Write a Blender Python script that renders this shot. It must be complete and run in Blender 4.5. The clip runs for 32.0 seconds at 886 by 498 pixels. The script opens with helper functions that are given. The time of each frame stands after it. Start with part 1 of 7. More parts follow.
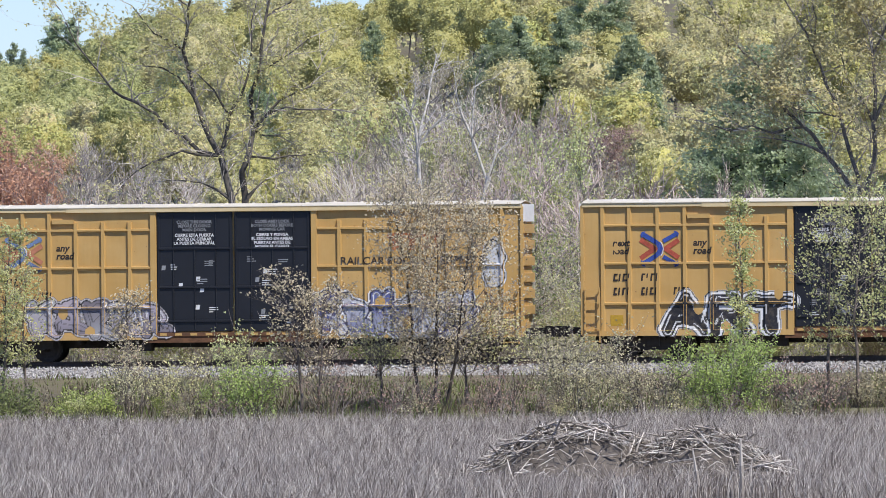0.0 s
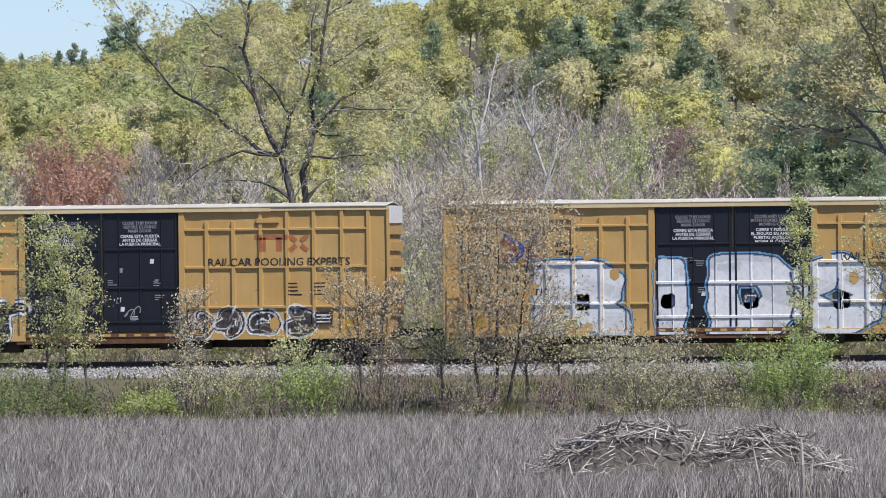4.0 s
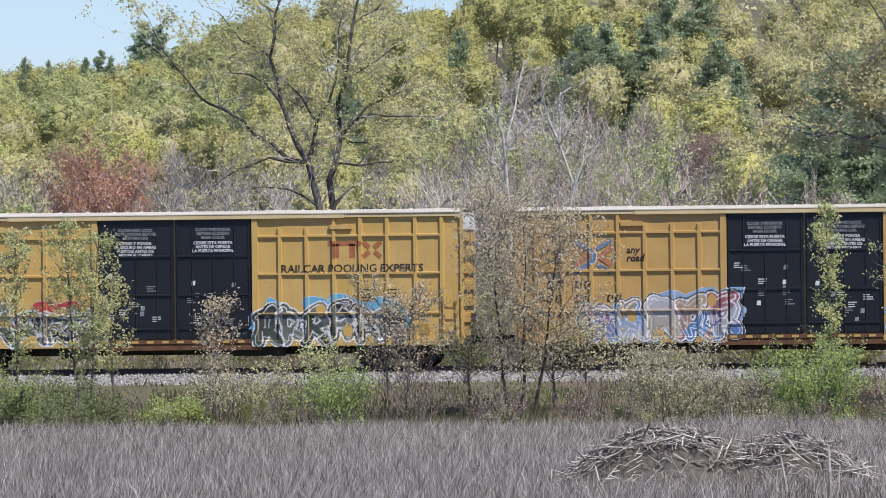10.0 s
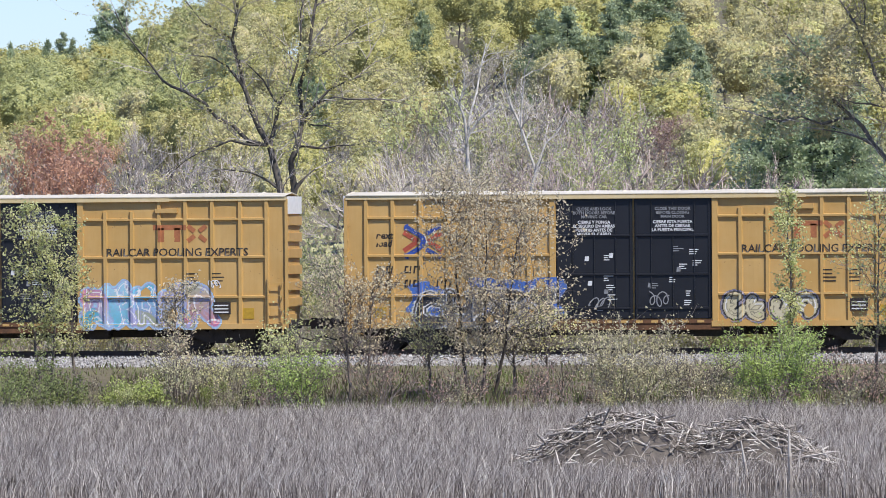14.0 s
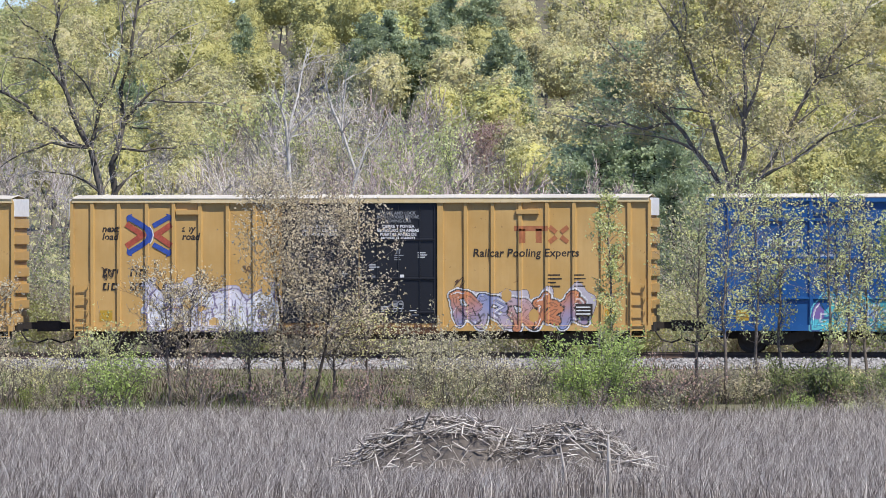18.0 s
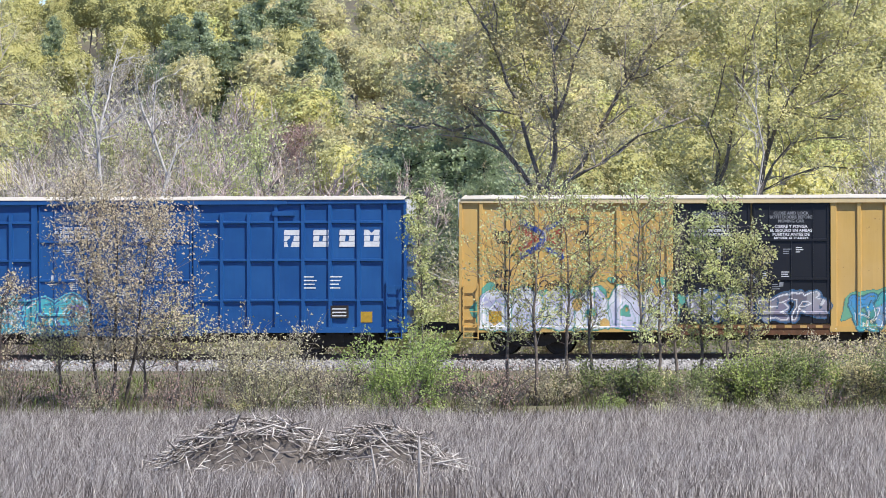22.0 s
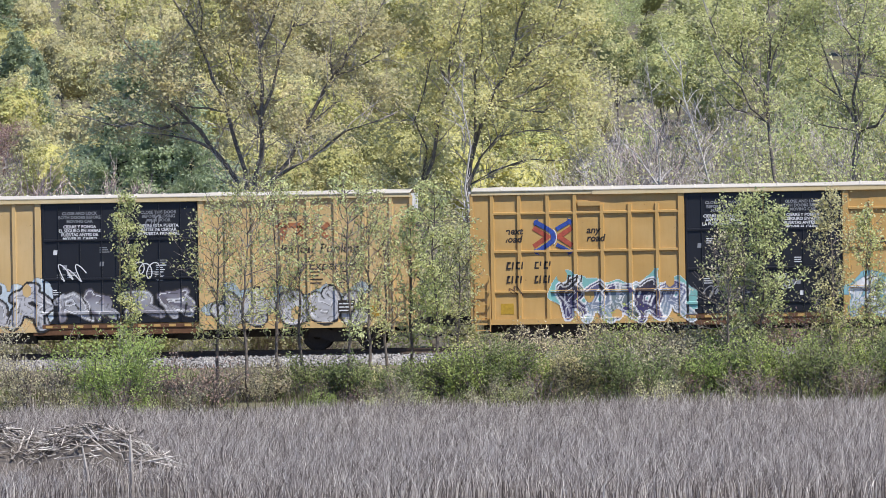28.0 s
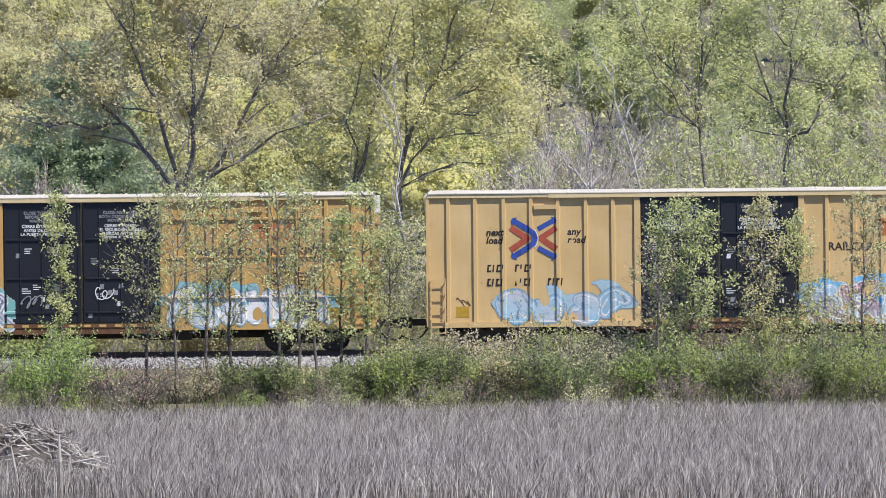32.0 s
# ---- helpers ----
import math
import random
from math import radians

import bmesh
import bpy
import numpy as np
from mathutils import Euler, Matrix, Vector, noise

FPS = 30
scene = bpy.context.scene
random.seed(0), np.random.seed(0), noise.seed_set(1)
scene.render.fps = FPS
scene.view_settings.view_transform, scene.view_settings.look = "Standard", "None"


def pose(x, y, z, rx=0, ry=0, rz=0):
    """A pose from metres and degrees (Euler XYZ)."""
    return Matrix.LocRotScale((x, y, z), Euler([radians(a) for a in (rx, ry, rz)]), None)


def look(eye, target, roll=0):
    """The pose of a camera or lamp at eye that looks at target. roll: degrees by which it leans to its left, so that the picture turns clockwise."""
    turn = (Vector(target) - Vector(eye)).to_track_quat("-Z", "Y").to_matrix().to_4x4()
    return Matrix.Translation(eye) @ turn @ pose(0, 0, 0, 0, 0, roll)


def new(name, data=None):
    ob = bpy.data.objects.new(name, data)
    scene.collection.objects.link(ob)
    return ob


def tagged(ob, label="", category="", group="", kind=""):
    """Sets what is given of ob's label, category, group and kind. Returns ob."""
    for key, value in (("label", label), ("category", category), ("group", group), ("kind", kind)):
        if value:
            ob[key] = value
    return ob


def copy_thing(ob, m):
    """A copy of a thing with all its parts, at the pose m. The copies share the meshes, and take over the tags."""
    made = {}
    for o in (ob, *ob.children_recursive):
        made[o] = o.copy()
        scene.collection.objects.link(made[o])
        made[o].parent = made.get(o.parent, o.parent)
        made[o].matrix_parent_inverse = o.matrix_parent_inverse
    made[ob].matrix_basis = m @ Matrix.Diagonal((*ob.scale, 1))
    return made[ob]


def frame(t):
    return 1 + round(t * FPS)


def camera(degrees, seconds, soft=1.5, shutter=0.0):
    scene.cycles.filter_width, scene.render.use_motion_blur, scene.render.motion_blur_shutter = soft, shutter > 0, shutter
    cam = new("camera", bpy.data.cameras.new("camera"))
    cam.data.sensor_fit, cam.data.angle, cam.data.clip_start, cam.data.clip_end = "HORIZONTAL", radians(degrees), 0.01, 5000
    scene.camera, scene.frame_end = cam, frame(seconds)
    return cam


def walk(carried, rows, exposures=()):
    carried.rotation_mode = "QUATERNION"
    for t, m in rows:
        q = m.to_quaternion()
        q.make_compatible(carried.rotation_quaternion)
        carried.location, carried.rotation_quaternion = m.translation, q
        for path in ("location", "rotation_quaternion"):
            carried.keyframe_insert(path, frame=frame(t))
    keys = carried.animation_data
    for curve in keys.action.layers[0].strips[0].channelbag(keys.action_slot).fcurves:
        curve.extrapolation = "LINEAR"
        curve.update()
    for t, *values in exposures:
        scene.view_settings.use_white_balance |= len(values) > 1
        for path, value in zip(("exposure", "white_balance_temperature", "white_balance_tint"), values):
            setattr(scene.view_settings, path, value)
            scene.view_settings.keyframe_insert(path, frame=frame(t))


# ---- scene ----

# The eye stands still; yaw (to the left of +y), pitch and roll in degrees.
EYE = (0.0, 0.0, 6.0)
cam = camera(5.794, 32.0, soft=0.8)
TURNS = [
(0.0,6.8654,-0.0966,-0.541),(0.5,6.9385,-0.0721,-0.602),(1.0,7.0242,-0.0696,-0.673),(1.5,7.0898,-0.0823,-0.712),
(2.0,7.1225,-0.1021,-0.782),(2.5,7.1530,-0.1185,-0.717),(4.5,7.2857,-0.0872,-0.606),(5.0,7.4080,-0.0827,-0.702),
(5.5,7.4736,-0.1036,-0.852),(6.0,7.4590,-0.1277,-0.596),(6.5,7.4636,-0.1747,-0.506),(7.0,7.3847,-0.2053,-0.529),
(7.5,7.3787,-0.1816,-0.654),(8.0,7.4135,-0.1423,-0.745),(8.5,7.4524,-0.0827,-0.840),(9.0,7.4448,-0.0370,-0.850),
(9.5,7.4372,-0.0206,-0.705),(10.0,7.4378,-0.0487,-0.644),(10.5,7.4520,-0.0980,-0.585),(11.0,7.4326,-0.1350,-0.460),
(11.5,7.4101,-0.1646,-0.586),(12.0,7.4029,-0.1813,-0.543),(12.5,7.3772,-0.1984,-0.462),(13.0,7.3305,-0.1999,-0.518),
(13.5,7.2713,-0.1888,-0.468),(14.0,7.1845,-0.1591,-0.410),(14.5,6.9719,-0.1623,-0.323),(15.0,6.7687,-0.1843,-0.388),
(15.5,6.6442,-0.1705,-0.354),(17.5,6.1185,-0.1429,-0.070),(18.0,6.0096,-0.1398,-0.111),(18.5,5.8575,-0.1446,-0.248),
(19.0,5.7385,-0.0910,-0.368),(19.5,5.6807,-0.0478,-0.374),(20.0,5.6254,-0.1110,-0.303),(20.5,5.5125,-0.1021,-0.338),
(21.0,5.2939,-0.1087,-0.300),(21.5,5.0377,-0.1322,-0.177),(22.0,4.7703,-0.1318,-0.175),(22.5,4.5371,-0.0838,-0.170),
(23.0,4.2758,-0.0600,-0.218),(23.5,4.0591,-0.0710,-0.162),(24.0,3.8657,-0.0921,-0.130),(24.5,3.7513,-0.1051,-0.271),
(26.5,3.2590,-0.1052,-0.670),(27.0,3.0942,-0.1116,-0.780),(27.5,2.9618,-0.1583,-0.871),(28.0,2.8627,-0.1771,-0.984),
(28.5,2.7657,-0.1717,-1.140),(29.0,2.6937,-0.1635,-1.147),(29.5,2.6533,-0.1676,-1.115),(30.0,2.6236,-0.1822,-0.936),
(30.5,2.6016,-0.1823,-0.712),(31.0,2.5537,-0.1906,-0.645),(31.5,2.4844,-0.1746,-0.555),(32.0,2.4069,-0.1640,-0.550),
]
walk(cam, [(t, pose(*EYE, 90 + pitch, 0, yaw) @ pose(0, 0, 0, 0, 0, roll)) for t, yaw, pitch, roll in TURNS],
     exposures=[(0.0, 0.35), (2.5, 0.28), (5.0, 0.15), (7.0, 0.28), (9.0, 0.16), (11.0, 0.26), (14.0, 0.40), (18.0, 0.41), (20.0, 0.43), (22.0, 0.55), (23.0, 0.48), (24.0, 0.40), (28.0, 0.39), (32.0, 0.44)])

# ---- light ----
SUN_DIR = Vector((1.05, -1.0, 2.1)).normalized()
world = bpy.data.worlds.new("sky")
scene.world = world
world.use_nodes = True
sky = world.node_tree.nodes.new("ShaderNodeTexSky")
sky.sky_type = "NISHITA"
sky.sun_disc = False
sky.sun_elevation = math.asin(SUN_DIR.z)
sky.sun_rotation = math.atan2(SUN_DIR.x, SUN_DIR.y)
sky.dust_density = 0.0
sky.altitude = 2500.0
sky.air_density = 1.3
sky.ozone_density = 1.5
background = world.node_tree.nodes["Background"]
background.inputs["Strength"].default_value = 0.115
tint = world.node_tree.nodes.new("ShaderNodeMix")
tint.data_type, tint.blend_type = "RGBA", "MULTIPLY"
tint.inputs[0].default_value, tint.inputs[7].default_value = 1.0, (0.53, 0.655, 1.0, 1.0)
world.node_tree.links.new(sky.outputs["Color"], tint.inputs[6])
world.node_tree.links.new(tint.outputs[2], background.inputs["Color"])
sun = new("sun", bpy.data.lights.new("sun", "SUN"))
sun.data.energy = 4.5
sun.data.angle = radians(0.5)
sun.data.color = (1.0, 0.95, 0.87)
sun.matrix_world = look(SUN_DIR * 100, (0, 0, 0))

# ---- mesh helpers ----
TRACK_Y = 282.0      # near side of the cars
RAIL_Z = 1.93        # top of the rails


def mesh_of(name, verts, faces, mat=None, smooth=False):
    """A mesh from an array of vertices and an array of equal-sided faces."""
    verts, faces = np.asarray(verts, dtype=np.float32), np.asarray(faces, dtype=np.int32)
    me = bpy.data.meshes.new(name)
    me.vertices.add(len(verts))
    me.vertices.foreach_set("co", verts.ravel())
    n, k = faces.shape
    me.loops.add(n * k)
    me.loops.foreach_set("vertex_index", faces.ravel())
    me.polygons.add(n)
    me.polygons.foreach_set("loop_start", np.arange(0, n * k, k, dtype=np.int32))
    me.polygons.foreach_set("loop_total", np.full(n, k, dtype=np.int32))
    me.polygons.foreach_set("use_smooth", np.full(n, smooth, dtype=bool))
    me.update(calc_edges=True)
    if mat:
        me.materials.append(mat)
    return me


def child(name, me, parent, label="", at=None):
    ob = new(name, me)
    ob.parent = parent
    if at is not None:
        ob.matrix_basis = at
    if label:
        tagged(ob, label)
    return ob


def box_arrays(x0, x1, y0, y1, z0, z1, taper=0.0):
    """A box; taper draws in its -y face, as a pressed rib has it."""
    t = taper
    v = [(x0 + t, y0, z0 + t), (x1 - t, y0, z0 + t), (x1, y1, z0), (x0, y1, z0),
         (x0 + t, y0, z1 - t), (x1 - t, y0, z1 - t), (x1, y1, z1), (x0, y1, z1)]
    f = [(0, 1, 5, 4), (1, 2, 6, 5), (2, 3, 7, 6), (3, 0, 4, 7), (4, 5, 6, 7), (3, 2, 1, 0)]
    return np.array(v, dtype=float), np.array(f)


def join_arrays(parts):
    vs, fs, n = [], [], 0
    for v, f in parts:
        vs.append(v), fs.append(np.asarray(f) + n)
        n += len(v)
    return np.concatenate(vs), np.concatenate(fs)


def boxes_mesh(name, boxes, mat, taper=0.0):
    return mesh_of(name, *join_arrays([box_arrays(*b, taper=taper) for b in boxes]), mat)


def bevel_box(name, x0, x1, y0, y1, z0, z1, r, mat):
    bm = bmesh.new()
    bmesh.ops.create_cube(bm, size=1)
    bmesh.ops.scale(bm, vec=(x1 - x0, y1 - y0, z1 - z0), verts=bm.verts)
    bmesh.ops.translate(bm, vec=((x0 + x1) / 2, (y0 + y1) / 2, (z0 + z1) / 2), verts=bm.verts)
    bmesh.ops.bevel(bm, geom=bm.edges[:], offset=r, segments=2, affect="EDGES")
    me = bpy.data.meshes.new(name)
    bm.to_mesh(me)
    bm.free()
    me.materials.append(mat)
    return me


def tube_arrays(segs, sides=5):
    """Tapered tubes; segs: rows of x0 y0 z0 x1 y1 z1 r0 r1."""
    s = np.asarray(segs, dtype=float)
    p0, p1, r0, r1 = s[:, 0:3], s[:, 3:6], s[:, 6], s[:, 7]
    d = p1 - p0
    d /= np.linalg.norm(d, axis=1, keepdims=True) + 1e-9
    ref = np.where(np.abs(d[:, 2:3]) > 0.9, np.array([[1.0, 0, 0]]), np.array([[0, 0, 1.0]]))
    u = np.cross(d, ref)
    u /= np.linalg.norm(u, axis=1, keepdims=True)
    w = np.cross(d, u)
    a = np.arange(sides) * 2 * np.pi / sides
    ring = np.cos(a)[None, :, None] * u[:, None, :] + np.sin(a)[None, :, None] * w[:, None, :]
    v = np.concatenate([p0[:, None] + ring * r0[:, None, None], p1[:, None] + ring * r1[:, None, None]], axis=1)
    i = np.arange(sides)
    f = np.stack([i, (i + 1) % sides, (i + 1) % sides + sides, i + sides], axis=1)
    f = f[None] + (np.arange(len(s)) * 2 * sides)[:, None, None]
    return v.reshape(-1, 3), f.reshape(-1, 4)


def ribbon_arrays(segs):
    """Hair-thin twigs: narrow three-cornered slivers, two faces each."""
    s = np.asarray(segs, dtype=float)
    p0, p1, r0, r1 = s[:, 0:3], s[:, 3:6], s[:, 6], s[:, 7]
    d = p1 - p0
    u = np.cross(d, np.array([[0.25, 1.0, 0.1]]))
    u /= np.linalg.norm(u, axis=1, keepdims=True) + 1e-9
    bow = np.array([0.0, -1.0, 0.3]) * r0[:, None]
    v = np.stack([p0 - u * r0[:, None], p0 + u * r0[:, None], p1 + u * r1[:, None] + bow, p1 - u * r1[:, None]], 1)
    return v.reshape(-1, 3), np.arange(len(s) * 4).reshape(-1, 4)


def leaf_arrays(points, size, rng, slim=0.55, face=0.9, simple=False, out=None):
    """One bent diamond a leaf. Leaves turn towards the light: face says how much."""
    n = len(points)
    size = np.broadcast_to(np.asarray(size, dtype=float), (n,)) * rng.uniform(0.6, 1.3, n)
    c = rng.normal(size=(n, 3)) + np.array([0.35, -0.55, 0.85]) * face
    if out is not None:
        c = rng.normal(size=(n, 3)) * 0.5 + out * 1.25 + np.array([0.0, 0.0, 0.35])
    c /= np.linalg.norm(c, axis=1, keepdims=True)
    a = np.cross(c, rng.normal(size=(n, 3)))
    a /= np.linalg.norm(a, axis=1, keepdims=True)
    b = np.cross(c, a)
    a, b, c = a * size[:, None], b * size[:, None] * slim, c * size[:, None] * 0.12
    if simple:
        v = np.stack([points - a * 0.6, points + a * 0.3 + b * 0.65, points + a * 0.45 - b * 0.6], axis=1)
        return v.reshape(-1, 3), np.arange(n * 3).reshape(n, 3)
    v = np.stack([points - a * 0.5, points + b * 0.5 + c, points + a * 0.5, points - b * 0.5 + c], axis=1)
    f = np.arange(n * 4).reshape(n, 4)
    return v.reshape(-1, 3), f


def grow(rng, start, heading, length, radius, depth, spread=0.6, ratio=0.7, kids=(2, 4), wander=0.18, lift=0.1, steps=3, segs=None, tips=None):
    """Branches that fork and taper; fills segs with tube rows and tips with twig places."""
    p, h = np.array(start, float), np.array(heading, float)
    h /= np.linalg.norm(h)
    r = radius
    nodes = []
    for k in range(steps):
        h = h + rng.normal(size=3) * wander + np.array([0, 0, lift])
        h /= np.linalg.norm(h)
        q = p + h * length / steps
        r2 = radius * (1 - 0.55 * (k + 1) / steps)
        segs.append((*p, *q, r, r2))
        nodes.append((q, h.copy(), r2))
        p, r = q, r2
    if depth <= 1:
        tips.extend(n[0] for n in nodes)
    if depth == 0:
        return
    for k in range(rng.integers(kids[0], kids[1] + 1)):
        q, hh, rr = nodes[-1] if k == 0 else nodes[rng.integers(0, len(nodes))]
        side = rng.normal(size=3)
        side -= hh * side.dot(hh)
        side /= np.linalg.norm(side) + 1e-9
        turn = hh + side * spread * rng.uniform(0.5, 1.3)
        grow(rng, q, turn, length * ratio * rng.uniform(0.75, 1.2), rr * 0.8, depth - 1, spread, ratio, kids, wander, lift, steps, segs, tips)


def sky_line(az):
    """Elevation of the wooded ridge, in degrees, by azimuth."""
    return np.interp(az, [6.6, 7.1, 7.38, 7.6, 8.0, 8.65, 9.18, 9.5, 10.4, 12], [2.3, 1.9, 1.54, 1.62, 1.70, 1.60, 1.30, 1.26, 1.21, 1.15])


def ground_z(x, y):
    """Height of the ground sheet: marsh bed, railway bank, flat woods behind it, hill."""
    y = np.asarray(y, float)
    x = np.asarray(x, float)
    az = np.degrees(np.arctan2(-x, np.maximum(y, 1.0)))
    near = np.interp(y, [0, 20, 60, 190, 262, 272, 279.5, 288, 292, 330, 580], [4.2, 3.6, -0.6, -0.5, 0.0, 0.7, 1.45, 1.45, 1.2, 2.0, 2.0])
    ridge = 6.0 + 1000.0 * np.tan(np.radians(sky_line(az))) - 8.5
    rise = np.interp(y, [580, 640, 700, 760, 820, 900, 1000, 1100, 1500, 3000], [0.0, 0.07, 0.20, 0.36, 0.54, 0.78, 1.0, 1.0, 0.3, 0.1])
    return near + (ridge - 2.0) * rise

# ---- materials ----
def shader(name, rough=0.7, metal=0.0):
    mat = bpy.data.materials.new(name)
    mat.use_nodes = True
    nt = mat.node_tree
    p = nt.nodes["Principled BSDF"]
    p.inputs["Roughness"].default_value = rough
    p.inputs["Metallic"].default_value = metal
    return mat, nt, p


def noise_node(nt, scale, detail=4.0, rough=0.6, stretch=None, space="Object"):
    co = nt.nodes.new("ShaderNodeTexCoord")
    n = nt.nodes.new("ShaderNodeTexNoise")
    n.inputs["Scale"].default_value, n.inputs["Detail"].default_value, n.inputs["Roughness"].default_value = scale, detail, rough
    out = co.outputs[space]
    if stretch:
        m = nt.nodes.new("ShaderNodeMapping")
        m.inputs["Scale"].default_value = stretch
        nt.links.new(out, m.inputs["Vector"])
        out = m.outputs["Vector"]
    nt.links.new(out, n.inputs["Vector"])
    return n.outputs["Fac"]


def ramp(nt, fac, stops):
    r = nt.nodes.new("ShaderNodeValToRGB")
    el = r.color_ramp.elements
    while len(el) < len(stops):
        el.new(0.5)
    for e, (pos, col) in zip(el, stops):
        e.position, e.color = pos, (*col, 1.0)
    nt.links.new(fac, r.inputs["Fac"])
    return r.outputs["Color"]


def mix(nt, fac, a, b, mode="MIX"):
    m = nt.nodes.new("ShaderNodeMix")
    m.data_type, m.blend_type = "RGBA", mode
    for sock, v in ((m.inputs[0], fac), (m.inputs[6], a), (m.inputs[7], b)):
        if isinstance(v, (int, float)):
            sock.default_value = v
        elif isinstance(v, tuple):
            sock.default_value = (*v, 1.0)
        else:
            nt.links.new(v, sock)
    return m.outputs[2]


def bump(nt, p, height, strength=0.3, distance=0.02):
    b = nt.nodes.new("ShaderNodeBump")
    b.inputs["Strength"].default_value, b.inputs["Distance"].default_value = strength, distance
    nt.links.new(height, b.inputs["Height"])
    nt.links.new(b.outputs["Normal"], p.inputs["Normal"])


def painted_steel(name, col, fade, rust=(0.13, 0.055, 0.025), rough=0.55, rust_amount=0.64):
    """Weathered paint: broad fading, rain streaks, rust spots, fine dirt."""
    mat, nt, p = shader(name, rough)
    broad = noise_node(nt, 0.5, 5, 0.65)
    c = mix(nt, ramp(nt, broad, [(0.35, (0, 0, 0)), (0.7, (1, 1, 1))]), col, fade)
    streak = noise_node(nt, 2.2, 6, 0.7, (3.0, 1.0, 0.25))
    dirt = tuple(0.72 * v for v in col)
    c = mix(nt, ramp(nt, streak, [(0.45, (0, 0, 0)), (0.8, (0.28, 0.28, 0.28))]), c, dirt)
    spots = noise_node(nt, 5.0, 8, 0.75)
    c = mix(nt, ramp(nt, spots, [(rust_amount, (0, 0, 0)), (rust_amount + 0.06, (0.8, 0.8, 0.8))]), c, rust)
    nt.links.new(c, p.inputs["Base Color"])
    bump(nt, p, noise_node(nt, 1.1, 3, 0.5), 0.35, 0.03)
    return mat


def plain_paint(name, col, rough=0.6, vary=0.25, scale=6.0):
    mat, nt, p = shader(name, rough)
    n = noise_node(nt, scale, 6, 0.7)
    dark = tuple(v * (1 - vary) for v in col)
    nt.links.new(ramp(nt, n, [(0.35, dark), (0.65, col)]), p.inputs["Base Color"])
    return mat


def island_mat(name, stops, rough=0.7, through_light=0.0, tint_by_object=0.0, spread=1.0, patches=0.0):
    """Leaves, stalks, twigs: each piece takes its own shade from the stops."""
    mat, nt, p = shader(name, rough)
    geo = nt.nodes.new("ShaderNodeNewGeometry")
    mean = [sum(col[k] for _, col in stops) / len(stops) for k in range(3)]
    stops = [(at, tuple(m + (v - m) * spread for v, m in zip(col, mean))) for at, col in stops]
    c = ramp(nt, geo.outputs["Random Per Island"], stops)
    if patches:
        c = mix(nt, 1.0, c, ramp(nt, noise_node(nt, patches, 4, 0.6), [(0.3, (0.80, 0.84, 0.82)), (0.5, (1.06, 1.06, 1.06)), (0.7, (1.25, 1.2, 1.1))]), "MULTIPLY")
    if tint_by_object:
        info = nt.nodes.new("ShaderNodeObjectInfo")
        hsv = nt.nodes.new("ShaderNodeHueSaturation")
        for sock, lo, hi in (("Hue", 0.5 - 0.03 * tint_by_object, 0.5 + 0.03 * tint_by_object), ("Value", 1 - 0.3 * tint_by_object, 1 + 0.3 * tint_by_object)):
            r = nt.nodes.new("ShaderNodeMapRange")
            r.inputs["To Min"].default_value, r.inputs["To Max"].default_value = lo, hi
            nt.links.new(info.outputs["Random"], r.inputs["Value"])
            nt.links.new(r.outputs["Result"], hsv.inputs[sock])
        nt.links.new(c, hsv.inputs["Color"])
        c = hsv.outputs["Color"]
    nt.links.new(c, p.inputs["Base Color"])
    p.inputs["Specular IOR Level"].default_value = 0.3
    if through_light:
        tr = nt.nodes.new("ShaderNodeBsdfTranslucent")
        nt.links.new(c, tr.inputs["Color"])
        mx = nt.nodes.new("ShaderNodeMixShader")
        mx.inputs["Fac"].default_value = through_light
        nt.links.new(p.outputs["BSDF"], mx.inputs[1])
        nt.links.new(tr.outputs["BSDF"], mx.inputs[2])
        nt.links.new(mx.outputs["Shader"], nt.nodes["Material Output"].inputs["Surface"])
    return mat


YELLOW = painted_steel("ochre_paint", (0.475, 0.288, 0.088), (0.535, 0.35, 0.135))
YELLOW_BRIGHT = painted_steel("bright_ochre_paint", (0.54, 0.345, 0.095), (0.57, 0.38, 0.14))
YELLOW_PALE = painted_steel("faded_ochre_paint", (0.545, 0.37, 0.155), (0.61, 0.44, 0.22))
BLUE = painted_steel("blue_paint", (0.007, 0.066, 0.225), (0.014, 0.095, 0.28), rough=0.45, rust_amount=0.72)
BLACK = painted_steel("black_door_paint", (0.006, 0.007, 0.011), (0.012, 0.013, 0.018), rough=0.5, rust_amount=0.72)
ROOF_WHITE = painted_steel("galvanised_roof", (0.55, 0.50, 0.40), (0.70, 0.65, 0.54), (0.3, 0.27, 0.23), 0.5, 0.66)
# eave made paler than the sides: sunlight from above put into its colour
EAVE_SUNLIT = painted_steel("sunlit_eave_paint", (0.58, 0.44, 0.21), (0.66, 0.54, 0.33))
END_WHITE = plain_paint("white_end_paint", (0.78, 0.77, 0.74), 0.6, 0.15)
# near-black: grime, with the shade under the cars put into the colour
DARK_STEEL = plain_paint("grimy_shaded_steel", (0.035, 0.028, 0.023), 0.75, 0.5)
RUST = plain_paint("rusty_steel", (0.16, 0.075, 0.035), 0.85, 0.5, 3.0)
RAIL_STEEL = plain_paint("rail_steel", (0.09, 0.06, 0.045), 0.6, 0.4)
WHITE_PAINT = plain_paint("white_stencil", (0.72, 0.73, 0.74), 0.6, 0.2)
GREY_PAINT = plain_paint("worn_stencil", (0.3, 0.31, 0.33), 0.6, 0.4)
DARK_PAINT = plain_paint("black_stencil", (0.03, 0.022, 0.018), 0.6, 0.3)
